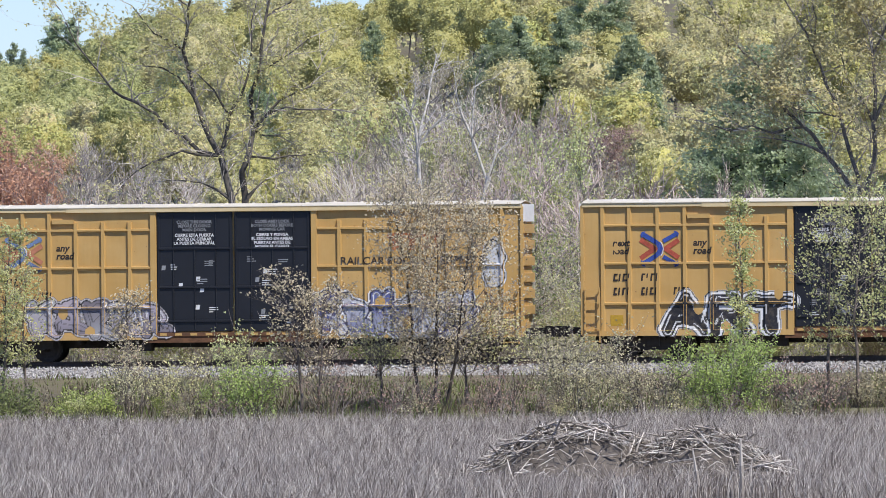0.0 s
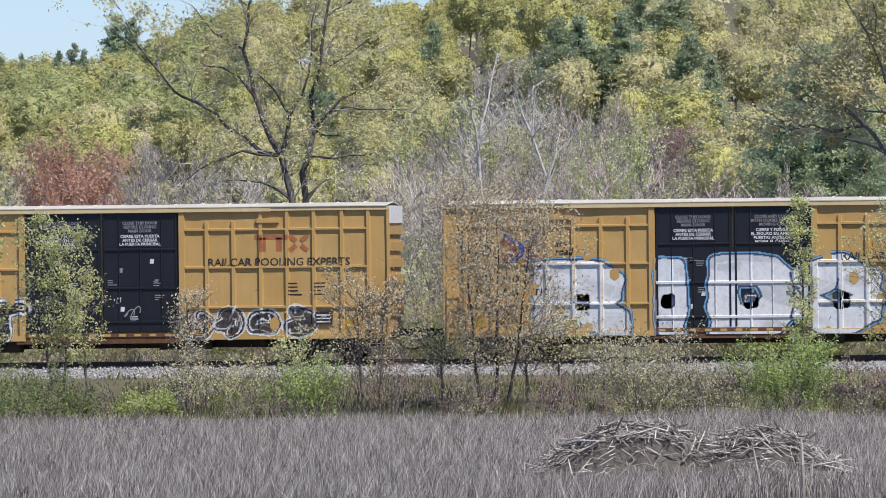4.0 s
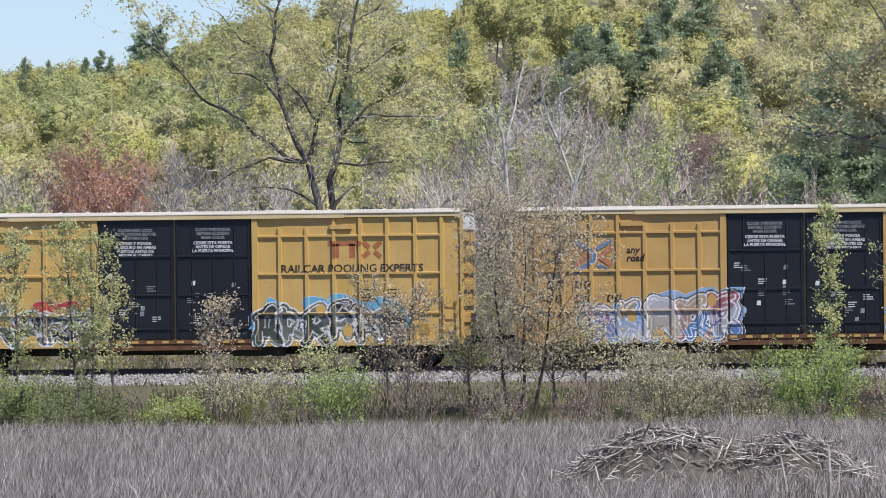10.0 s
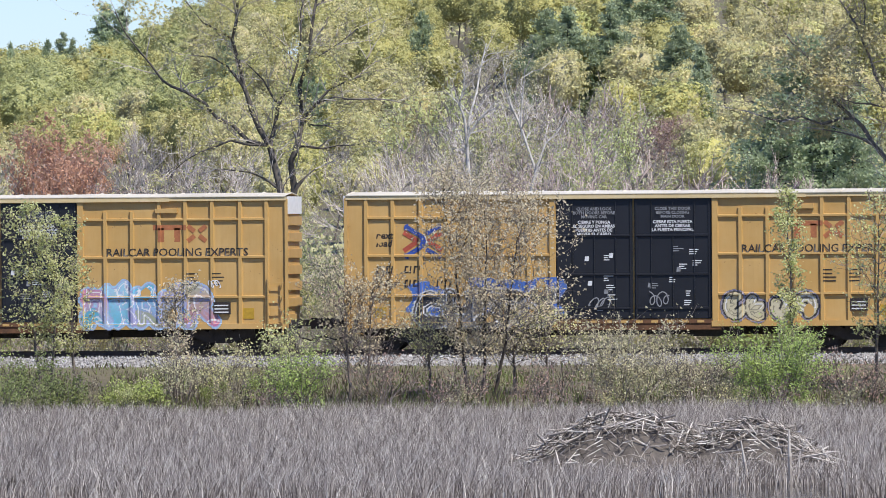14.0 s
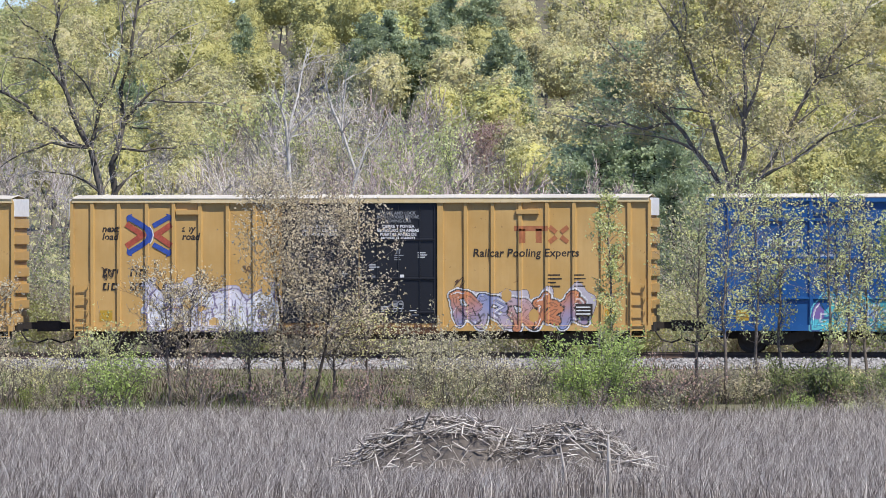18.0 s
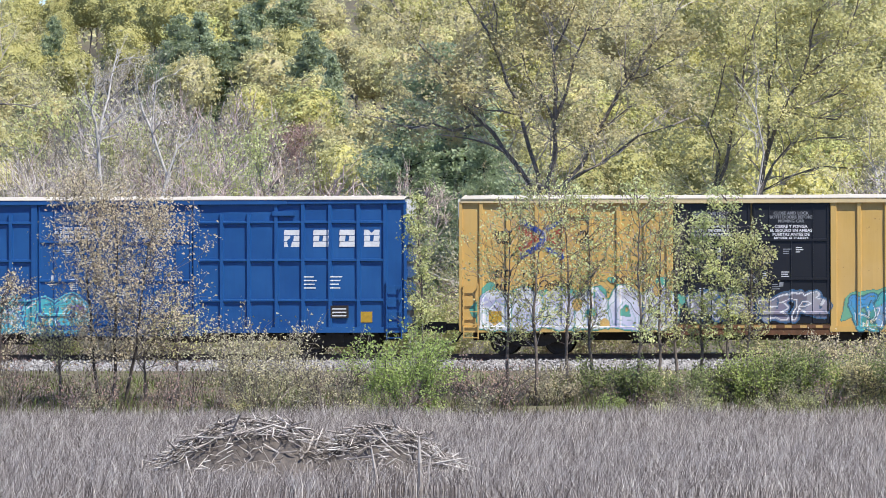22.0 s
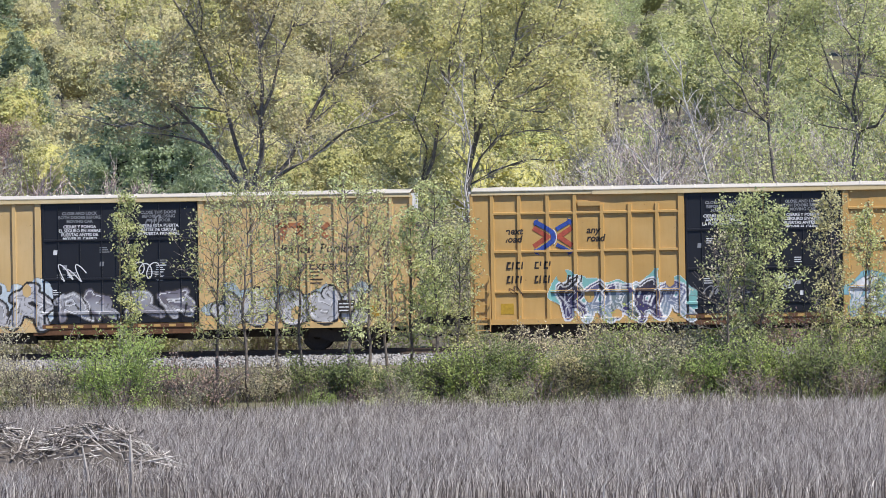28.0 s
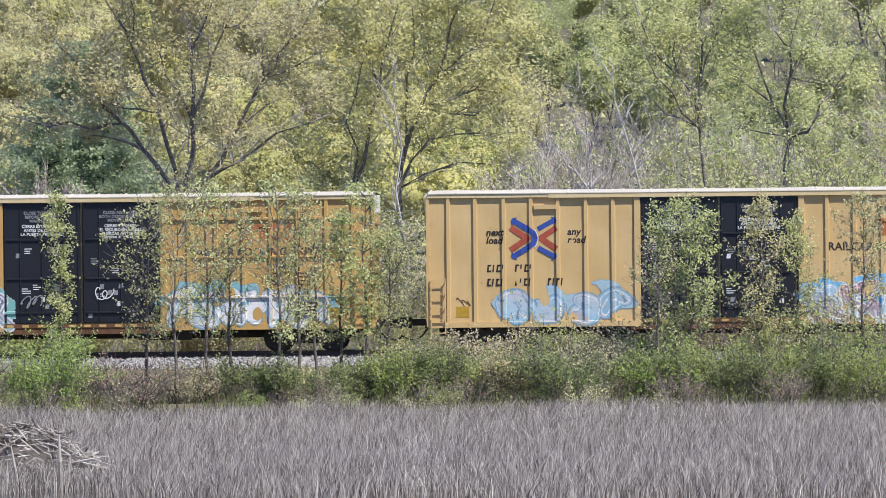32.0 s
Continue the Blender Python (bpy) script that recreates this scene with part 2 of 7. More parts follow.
RED_PAINT = plain_paint("red_emblem_paint", (0.46, 0.09, 0.05), 0.6, 0.45)
RED_FADED = plain_paint("faded_red_paint", (0.42, 0.15, 0.06), 0.7, 0.35)
BLUE_PAINT = plain_paint("blue_emblem_paint", (0.035, 0.085, 0.38), 0.6, 0.45)
RED_WORN = plain_paint("worn_red_emblem", (0.50, 0.20, 0.11), 0.7, 0.35)
BLUE_WORN = plain_paint("worn_blue_emblem", (0.17, 0.24, 0.40), 0.7, 0.4)
SIGN_YELLOW = plain_paint("reflector_yellow", (0.50, 0.31, 0.03), 0.85, 0.35)

# hill leaves and pine needles lightened and blued to stand in for haze
LEAF = {
    "yellow": island_mat("yellow_green_leaves", [(0, (0.38, 0.37, 0.133)), (0.5, (0.47, 0.45, 0.180)), (1, (0.57, 0.545, 0.261))], 0.6, 0.35, 0.6, 0.55, 1.3),
    "green": island_mat("fresh_green_leaves", [(0, (0.34, 0.36, 0.151)), (0.5, (0.43, 0.45, 0.197)), (1, (0.53, 0.54, 0.278))], 0.6, 0.35, 0.6, 0.55, 1.3),
    "olive": island_mat("olive_young_leaves", [(0, (0.45, 0.42, 0.20)), (0.5, (0.61, 0.575, 0.30)), (1, (0.76, 0.72, 0.45))], 0.6, 0.5, 0.4, 0.55, 1.3),
    "oak": island_mat("oak_young_leaves", [(0, (0.36, 0.34, 0.15)), (0.5, (0.50, 0.47, 0.22)), (1, (0.68, 0.64, 0.37))], 0.6, 0.5, 0.2, 0.8, 1.3),
    "gold": island_mat("golden_catkins", [(0, (0.46, 0.44, 0.197)), (0.5, (0.63, 0.60, 0.278)), (1, (0.78, 0.75, 0.464))], 0.6, 0.5, 0.2, 0.55, 1.3),
    "red": island_mat("red_buds", [(0, (0.45, 0.26, 0.17)), (0.5, (0.64, 0.38, 0.25)), (1, (0.76, 0.53, 0.39))], 0.6, 0.45, 0.2, 0.8, 1.3),
    "maroon": island_mat("maroon_buds", [(0, (0.22, 0.14, 0.12)), (0.5, (0.33, 0.22, 0.19)), (1, (0.45, 0.32, 0.27))], 0.6, 0.4, 0.4, 0.55, 1.3),
    "pine": island_mat("pine_needles", [(0, (0.25, 0.32, 0.19)), (0.5, (0.38, 0.45, 0.28)), (1, (0.50, 0.56, 0.38))], 0.6, 0.45, 0.25, 0.55, 1.3),
    "tan": island_mat("tan_young_leaves", [(0, (0.38, 0.31, 0.20)), (0.4, (0.53, 0.46, 0.31)), (1, (0.70, 0.64, 0.48))], 0.6, 0.45, 0.3, 0.55, 1.3),
    "pale": island_mat("pale_green_leaves", [(0, (0.33, 0.36, 0.12)), (0.5, (0.54, 0.56, 0.24)), (1, (0.78, 0.78, 0.50))], 0.6, 0.5, 0.4, 0.55, 1.3),
    "deep": island_mat("deep_green_leaves", [(0, (0.09, 0.125, 0.045)), (0.5, (0.17, 0.215, 0.075)), (1, (0.31, 0.35, 0.15))], 0.6, 0.35, 0.3, 0.55, 1.3),
    "grey": island_mat("grey_green_leaves", [(0, (0.24, 0.22, 0.135)), (0.5, (0.42, 0.385, 0.25)), (1, (0.64, 0.60, 0.42))], 0.65, 0.4, 0.5, 0.55, 1.3),
    "bright": island_mat("bright_green_leaves", [(0, (0.19, 0.25, 0.06)), (0.5, (0.32, 0.40, 0.11)), (1, (0.50, 0.56, 0.24))], 0.6, 0.45, 0.4, 0.55, 1.3),
}


def core_mat(name, stops):
    """The closed inside of a crown seen far off: mottled leaf colour, darkened for inner shade, with a rough skin."""
    mat, nt, p = shader(name, 0.8)
    # factors below 1 put the shaded interior of the crown into the colour
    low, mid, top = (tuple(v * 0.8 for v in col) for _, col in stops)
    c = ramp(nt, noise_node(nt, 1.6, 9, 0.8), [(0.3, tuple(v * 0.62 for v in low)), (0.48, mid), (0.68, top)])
    c = mix(nt, 1.0, c, ramp(nt, noise_node(nt, 0.13, 3, 0.5), [(0.3, (0.84, 0.88, 0.86)), (0.5, (1.0, 1.0, 1.0)), (0.7, (1.12, 1.06, 0.95))]), "MULTIPLY")
    info = nt.nodes.new("ShaderNodeObjectInfo")
    c = mix(nt, 1.0, c, ramp(nt, info.outputs["Random"], [(0.0, (0.82, 0.87, 0.85)), (0.5, (1.0, 1.0, 1.0)), (1.0, (1.12, 1.05, 0.94))]), "MULTIPLY")
    nt.links.new(c, p.inputs["Base Color"])
    p.inputs["Specular IOR Level"].default_value = 0.1
    bump(nt, p, noise_node(nt, 3.5, 6, 0.8), 0.7, 0.25)
    return mat


# same lifted blue as the leaves, haze put into the colour
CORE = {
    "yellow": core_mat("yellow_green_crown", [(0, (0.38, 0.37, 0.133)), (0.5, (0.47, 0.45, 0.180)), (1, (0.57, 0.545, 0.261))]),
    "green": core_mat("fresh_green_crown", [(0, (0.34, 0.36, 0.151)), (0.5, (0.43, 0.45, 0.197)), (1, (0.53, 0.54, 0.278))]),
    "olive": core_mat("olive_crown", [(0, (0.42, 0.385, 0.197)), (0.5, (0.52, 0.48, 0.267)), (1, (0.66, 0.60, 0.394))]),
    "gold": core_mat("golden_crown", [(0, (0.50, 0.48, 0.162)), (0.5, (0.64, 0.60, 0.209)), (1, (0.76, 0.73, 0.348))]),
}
BARK = plain_paint("grey_brown_bark", (0.20, 0.165, 0.14), 0.9, 0.55, 9.0)
BARK_OAK = plain_paint("furrowed_grey_bark", (0.25, 0.22, 0.195), 0.9, 0.6, 6.0)
BARK_DARK = plain_paint("dark_bark", (0.06, 0.048, 0.04), 0.9, 0.5, 9.0)
BARK_PALE = plain_paint("pale_grey_bark", (0.60, 0.57, 0.53), 0.85, 0.4, 7.0)
TWIG = island_mat("grey_twigs", [(0, (0.26, 0.22, 0.20)), (0.5, (0.42, 0.37, 0.34)), (1, (0.60, 0.55, 0.51))], 0.85, 0, 0.5)
TWIG_PURPLE = island_mat("purple_twigs", [(0, (0.27, 0.20, 0.19)), (0.5, (0.43, 0.34, 0.32)), (1, (0.60, 0.50, 0.47))], 0.85, 0, 0.5)
TWIG_BRUSH = island_mat("dark_brush_twigs", [(0, (0.09, 0.072, 0.064)), (0.5, (0.19, 0.16, 0.145)), (1, (0.34, 0.30, 0.27))], 0.85, 0, 0.5)
TWIG_PALE = island_mat("pale_birch_twigs", [(0, (0.32, 0.29, 0.27)), (0.5, (0.48, 0.45, 0.43)), (1, (0.66, 0.63, 0.60))], 0.85)
# wide range from dark to bright puts gap shade and stalk highlights into colour
STALK = island_mat("dry_marsh_stalks", [(0, (0.06, 0.048, 0.043)), (0.5, (0.18, 0.153, 0.14)), (0.8, (0.33, 0.29, 0.265)), (1, (0.58, 0.525, 0.475))], 0.8, 0.15)
STALK_PALE = island_mat("bleached_highlit_stalks", [(0, (0.36, 0.32, 0.285)), (0.6, (0.58, 0.525, 0.47)), (1, (0.84, 0.78, 0.70))], 0.8, 0.2)
STICK = island_mat("bleached_sticks", [(0, (0.05, 0.041, 0.034)), (0.35, (0.17, 0.145, 0.125)), (0.7, (0.40, 0.355, 0.31)), (1, (0.80, 0.75, 0.68))], 0.85)


def ground_material():
    mat, nt, p = shader("earth_and_grass", 0.95)
    a = noise_node(nt, 0.35, 6, 0.65)
    c = ramp(nt, a, [(0.3, (0.085, 0.07, 0.05)), (0.5, (0.12, 0.105, 0.06)), (0.65, (0.15, 0.165, 0.06)), (0.8, (0.22, 0.235, 0.09))])
    c = mix(nt, ramp(nt, noise_node(nt, 6, 5, 0.7), [(0.4, (0, 0, 0)), (0.7, (0.6, 0.6, 0.6))]), c, (0.17, 0.15, 0.11))
    nt.links.new(c, p.inputs["Base Color"])
    bump(nt, p, noise_node(nt, 4, 6, 0.7), 0.6, 0.1)
    return mat


def ballast_material():
    mat, nt, p = shader("grey_ballast", 0.9)
    co = nt.nodes.new("ShaderNodeTexCoord")
    v = nt.nodes.new("ShaderNodeTexVoronoi")
    v.inputs["Scale"].default_value = 14.0
    nt.links.new(co.outputs["Object"], v.inputs["Vector"])
    sep = nt.nodes.new("ShaderNodeSeparateColor")
    nt.links.new(v.outputs["Color"], sep.inputs["Color"])
    c = ramp(nt, sep.outputs["Red"], [(0, (0.14, 0.135, 0.135)), (0.5, (0.27, 0.262, 0.26)), (1, (0.45, 0.44, 0.43))])
    c = mix(nt, ramp(nt, noise_node(nt, 0.8, 5, 0.6), [(0.4, (0, 0, 0)), (0.7, (0.6, 0.6, 0.6))]), c, (0.20, 0.18, 0.15))
    nt.links.new(c, p.inputs["Base Color"])
    bump(nt, p, v.outputs["Distance"], 0.8, 0.05)
    return mat


def water_material():
    mat, nt, p = shader("marsh_water", 0.06)
    p.inputs["Base Color"].default_value = (0.02, 0.022, 0.02, 1)
    bump(nt, p, noise_node(nt, 3.0, 3, 0.5, (1, 0.4, 1)), 0.15, 0.02)
    return mat


BANK_GRASS = island_mat("dry_bank_grass", [(0, (0.06, 0.048, 0.036)), (0.4, (0.14, 0.115, 0.08)), (0.7, (0.25, 0.215, 0.145)), (0.72, (0.12, 0.17, 0.045)), (1, (0.20, 0.26, 0.07))], 0.8, 0.3)
GROUND, BALLAST, WATER = ground_material(), ballast_material(), water_material()

# ---- ground, water, railway bank ----
def build_ground():
    xs = np.unique(np.concatenate([np.linspace(-2500, -140, 24), np.linspace(-140, 60, 101), np.linspace(60, 2500, 24)]))
    ys = np.unique(np.concatenate([np.linspace(-600, 0, 8), np.linspace(0, 250, 40), np.linspace(250, 340, 91), np.linspace(340, 900, 60), np.linspace(900, 4000, 20)]))
    gx, gy = np.meshgrid(xs, ys)
    rng = np.random.default_rng(3)
    gz = ground_z(gx, gy) + rng.normal(size=gx.shape) * 0.05 * ((gy < 276) | (gy > 291))
    v = np.stack([gx, gy, gz], -1).reshape(-1, 3)
    n, m = len(xs), len(ys)
    i = (np.arange(m - 1)[:, None] * n + np.arange(n - 1)[None]).ravel()
    f = np.stack([i, i + 1, i + 1 + n, i + n], 1)
    tagged(new("ground", mesh_of("ground", v, f, GROUND, True)), "marsh bed, railway bank and wooded hill slope", "ground", kind="structure")


def build_water():
    v = [(-70, 60, -0.02), (20, 60, -0.02), (20, 230, -0.02), (-70, 230, -0.02)]
    tagged(new("water", mesh_of("water", v, [(0, 1, 2, 3)], WATER)), "still open water at the marsh edge", "water", kind="structure")


def build_track():
    # ballast bed: a long low prism with a rough skin
    xs = np.linspace(-150, 130, 1121)
    prof_y = np.array([278.2, 279.0, 279.8, 280.6, 281.4, 281.9, 282.9, 284.3, 285.6, 286.4, 288.0, 289.4])
    prof_z = np.array([0.95, 1.15, 1.36, 1.55, 1.70, 1.73, 1.72, 1.72, 1.73, 1.70, 1.35, 1.0])
    rng = np.random.default_rng(5)
    gx, gy = np.meshgrid(xs, prof_y)
    gz = np.repeat(prof_z[:, None], len(xs), 1) + rng.normal(size=gx.shape) * 0.02
    v = np.stack([gx, gy + rng.normal(size=gx.shape) * 0.03, gz], -1).reshape(-1, 3)
    n, m = len(xs), len(prof_y)
    i = (np.arange(m - 1)[:, None] * n + np.arange(n - 1)[None]).ravel()
    f = np.stack([i, i + 1, i + 1 + n, i + n], 1)
    tagged(new("ballast", mesh_of("ballast", v, f, BALLAST)), "grey crushed-stone ballast bed under the track", "ballast", kind="structure")
    # loose stones on the near shoulder
    k = 9000
    px, py = rng.uniform(-60, 8, k), rng.uniform(278.6, 282.2, k)
    pz = np.interp(py, prof_y, prof_z) + 0.02
    s = rng.uniform(0.025, 0.06, k)
    base = np.array([(1, 0, 0), (-1, 0, 0), (0, 1, 0), (0, -1, 0), (0, 0, 1), (0, 0, -1)], float)
    vv = base[None] * s[:, None, None] * rng.uniform(0.6, 1.4, (k, 6, 1)) + np.stack([px, py, pz], 1)[:, None]
    ff = np.array([(0, 2, 4), (2, 1, 4), (1, 3, 4), (3, 0, 4), (2, 0, 5), (1, 2, 5), (3, 1, 5), (0, 3, 5)])
    ff = ff[None] + (np.arange(k) * 6)[:, None, None]
    stone = island_mat("loose_stone", [(0, (0.16, 0.155, 0.15)), (0.5, (0.30, 0.29, 0.285)), (1, (0.5, 0.49, 0.48))], 0.9)
    tagged(new("ballast_stones", mesh_of("ballast_stones", vv.reshape(-1, 3), ff.reshape(-1, 3), stone)), "loose grey ballast stones on the bank", "stones", kind="stuff")
    track = tagged(new("railway_track"), "single railway track on grey ballast", "track", kind="structure")
    prof = [(-0.075, 0), (0.075, 0), (0.075, 0.02), (0.012, 0.05), (0.012, 0.13), (0.036, 0.14), (0.036, 0.178), (-0.036, 0.178), (-0.036, 0.14), (-0.012, 0.13), (-0.012, 0.05), (-0.075, 0.02)]
    for y in (282.82, 284.26):
        v = [(x, y + a, RAIL_Z - 0.178 + b) for x in (-150, 130) for a, b in prof]
        f = [(j, (j + 1) % 12, (j + 1) % 12 + 12, j + 12) for j in range(12)]
        child("rail", mesh_of("rail", v, f, RAIL_STEEL), track)
    tie = bevel_box("tie", -0.11, 0.11, 282.24, 284.84, 1.60, 1.752, 0.01, plain_paint("tie_wood", (0.09, 0.07, 0.055), 0.9, 0.4))
    for k in range(200):
        child("tie", tie, track, at=Matrix.Translation((-75 + k * 0.5, 0, 0)))


build_ground()
build_water()
build_track()


# ---- marsh ----
def pond_edge(x):
    """How near to the eye the stalks reach, across the marsh."""
    az = np.degrees(np.arctan2(-np.asarray(x, float), 195.0))
    return 186.0 + 13.0 * np.exp(-((az - 5.0) / 0.6) ** 2) + 4.5 * np.exp(-((az - 2.5) / 0.5) ** 2) + 0.8 * np.sin(np.asarray(x) * 1.3)


def stalks(name, label, n, seed, mat, wide, tall, lean_by):
    rng = np.random.default_rng(seed)
    y = np.sqrt(rng.uniform(182.0 ** 2, 266.5 ** 2, n))
    az = np.radians(rng.uniform(-0.9, 10.8, n))
    x = -y * np.tan(az)
    keep = y > pond_edge(x) + rng.exponential(0.7, n)
    dl = ((x + 20.4) / 4.0) ** 2 + ((y - 205.5) / 0.9) ** 2
    keep &= (dl > 1.0) | (rng.uniform(size=n) < 0.3)
    x, y = x[keep], y[keep]
    n = len(x)
    patch = np.array([noise.noise((a * 0.22, b * 0.12, 0.0)) for a, b in zip(x, y)])
    h = (0.78 + 0.25 * patch) * rng.uniform(*tall, n)
    h *= np.interp(y, [184, 262, 266.5], [1.0, 1.0, 0.6])
    h *= np.where((np.abs(x + 20.4) < 4.2) & (y < 205.5) & (y > 196), 0.95, 1.0)
    lean = rng.normal(size=(n, 2)) * lean_by
    lean[:, 0] += 0.05
    wid = rng.uniform(*wide, n)
    z0 = np.minimum(ground_z(x, y), 0.3) * 0.2 - 0.05
    a = rng.uniform(0, np.pi, n)
    dx, dy = (0.4 + 0.6 * np.abs(np.cos(a))) * wid, np.sin(a) * wid * 0.3
    mid = 0.55
    v = np.zeros((n, 5, 3))
    v[:, 0] = np.stack([x - dx, y - dy, z0], 1)
    v[:, 1] = np.stack([x + dx, y + dy, z0], 1)
    bx, by = x + lean[:, 0] * h * mid * 0.7, y + lean[:, 1] * h * mid
    v[:, 2] = np.stack([bx + dx * 0.8, by + dy, z0 + h * mid], 1)
    v[:, 3] = np.stack([bx - dx * 0.8, by - dy, z0 + h * mid], 1)
    v[:, 4] = np.stack([x + lean[:, 0] * h * 1.5, y + lean[:, 1] * h, z0 + h], 1)
    k = (np.arange(n) * 5)[:, None]
    f = np.concatenate([np.array([0, 1, 2])[None] + k, np.array([0, 2, 3])[None] + k, np.array([3, 2, 4])[None] + k])
    tagged(new(name, mesh_of(name, v.reshape(-1, 3), f, mat)), label, "marsh plants", kind="stuff")


stalks("marsh_stalks", "dense grey-brown dead marsh stalks standing in water", 200000, 11, STALK, (0.006, 0.014), (0.42, 1.0), 0.16)
stalks("bleached_stalks", "pale bleached reed stalks, highlights put into their colour, among darker ones", 48000, 12, STALK_PALE, (0.005, 0.011), (0.55, 1.15), 0.24)


def bank_grass():
    """Dry grass and weeds between the marsh and the ballast, and behind the track."""
    rng = np.random.default_rng(19)
    n = 60000
    y = np.where(rng.uniform(size=n) < 0.72, rng.uniform(262.5, 279.0, n), rng.uniform(289, 304, n))
    x = -y * np.tan(np.radians(rng.uniform(-1.2, 11.2, n)))
    clump = np.array([noise.noise((a * 0.6, b * 0.6, 3.0)) for a, b in zip(x, y)])
    keep = clump > rng.uniform(-0.5, 0.35, n)
    x, y, clump = x[keep], y[keep], clump[keep]
    n = len(x)
    h = rng.uniform(0.12, 0.42, n) * (1 + clump) * np.interp(y, [262, 274, 279, 290], [1.3, 1.0, 0.5, 1.3])
    z = ground_z(x, y)
    z = np.where((y > 278) & (y < 280), z + 0.1, z)
    lean = rng.normal(size=(n, 2)) * 0.35
    w = rng.uniform(0.008, 0.02, n)
    v = np.stack([np.stack([x - w, y, z], 1), np.stack([x + w, y, z], 1), np.stack([x + lean[:, 0] * h, y + lean[:, 1] * h, z + h], 1)], 1)
    tagged(new("bank_grass", mesh_of("bank_grass", v.reshape(-1, 3), np.arange(n * 3).reshape(n, 3), BANK_GRASS)), "dry tan and green grass on the railway bank", "grass", kind="stuff")


bank_grass()

# ---- the train ----
CAR_L, CAR_W, CAR_H = 18.85, 3.05, 5.02
PANEL = 0.075
GRID_RIBS = [0.66, 1.53, 2.45, 3.33, 4.2, 5.1, 5.98]
GRID_RAILS = [1.77, 3.07, 4.3]
DOOR = (6.87, 11.93)
POSTS = (6.76, 12.05)


def rib_plan(style):
    """x and top of each upright rib on a car's side."""
    ribs = []
    for k, x in enumerate(GRID_RIBS):
        ribs.append((x, 4.9 if k < 4 or style == "upright" else 4.55))
        ribs.append((CAR_L - x, 4.9 if k < 5 or style == "upright" else 4.55))
    return sorted(ribs)


def relief(style, x, z):
    """How far the side stands out from its panel at x, z (arrays)."""
    x, z = np.asarray(x, float), np.asarray(z, float)
    out = np.zeros(np.broadcast(x, z).shape)

    def hat(d, half, slope, deep):
        return np.clip((half + slope - np.abs(d)) / slope, 0, 1) * deep
    for rx, top in rib_plan(style):
        out = np.maximum(out, hat(x - rx, 0.05, 0.03, PANEL) * (z < top))
    for px in POSTS:
        out = np.maximum(out, hat(x - px, 0.09, 0.02, PANEL))
    if style != "upright":
        inside = ((x > 0.66) & (x < POSTS[0])) | ((x > POSTS[1]) & (x < CAR_L - 0.66))
        for rz in GRID_RAILS:
            out = np.maximum(out, hat(z - rz, 0.03, 0.015, 0.07) * inside)
    out = np.maximum(out, (z < 0.9) * PANEL)
    door = (x > DOOR[0]) & (x < DOOR[1])
    return np.where(door & (z > 0.95), -0.02, out)


_cache = {}


def cached(key, make):
    if key not in _cache:
        _cache[key] = make()
    return _cache[key]


def hat_rib(name, w, slope, deep, length, mat, flat_z=False):
    """A pressed rib with sloped flanks; upright, or lying if flat_z."""
    pts = [(-w - slope, PANEL), (-w, PANEL - deep), (w, PANEL - deep), (w + slope, PANEL)]
    if flat_z:
        v = [(x, y, a) for x in (0, length) for a, y in pts]
    else:
        v = [(a, y, z) for z in (0, length) for a, y in pts]
    f = [(0, 1, 5, 4), (1, 2, 6, 5), (2, 3, 7, 6), (0, 3, 2, 1), (4, 5, 6, 7), (3, 0, 4, 7)]
    return mesh_of(name, v, f, mat)


def side_sheet(k, x0, x1, paint):
    """One sheet between two ribs, with a faint oil-canning."""
    ph = k * 1.7
    xs, zs = np.linspace(x0, x1, 7), np.linspace(0.72, 4.92, 25)
    gx, gz = np.meshgrid(xs, zs)
    gy = PANEL + 0.011 * np.sin((gx - x0) / (x1 - x0) * np.pi) * np.sin(gz * 2.6 + ph)
    i = (np.arange(24)[:, None] * 7 + np.arange(6)[None]).ravel()
    return mesh_of("side_sheet", np.stack([gx, gy, gz], -1).reshape(-1, 3), np.stack([i, i + 1, i + 8, i + 7], 1), paint)


def roof_mesh(mat):
    """Low gabled sheet roof with raised cross seams."""
    rng = np.random.default_rng(8)
    xs = []
    for k in range(22):
        c = 0.05 + k * (CAR_L - 0.1) / 21
        xs += [c - 0.035, c - 0.02, c + 0.02, c + 0.035]
    xs = np.clip(np.array(xs), -0.03, CAR_L + 0.03)
    hs = np.tile([0, 0.022, 0.022, 0], 22) + np.repeat(rng.uniform(-0.012, 0.015, 22), 4)
    ys = np.array([-0.05, -0.05, 0.5, CAR_W / 2, CAR_W - 0.5, CAR_W + 0.05, CAR_W + 0.05])
    zs = np.array([5.022, 5.045, 5.09, 5.15, 5.09, 5.045, 5.022])
    gx, gy = np.meshgrid(xs, ys)
    lift = np.repeat(hs[None], 7, 0)
    lift[0] = lift[-1] = 0
    lift[1] *= 0.3
    gz = zs[:, None] + lift
    n = len(xs)
    i = (np.arange(6)[:, None] * n + np.arange(n - 1)[None]).ravel()
    f = np.stack([i, i + 1, i + 1 + n, i + n], 1)
    return mesh_of("roof", np.stack([gx, gy, gz], -1).reshape(-1, 3), f, mat)


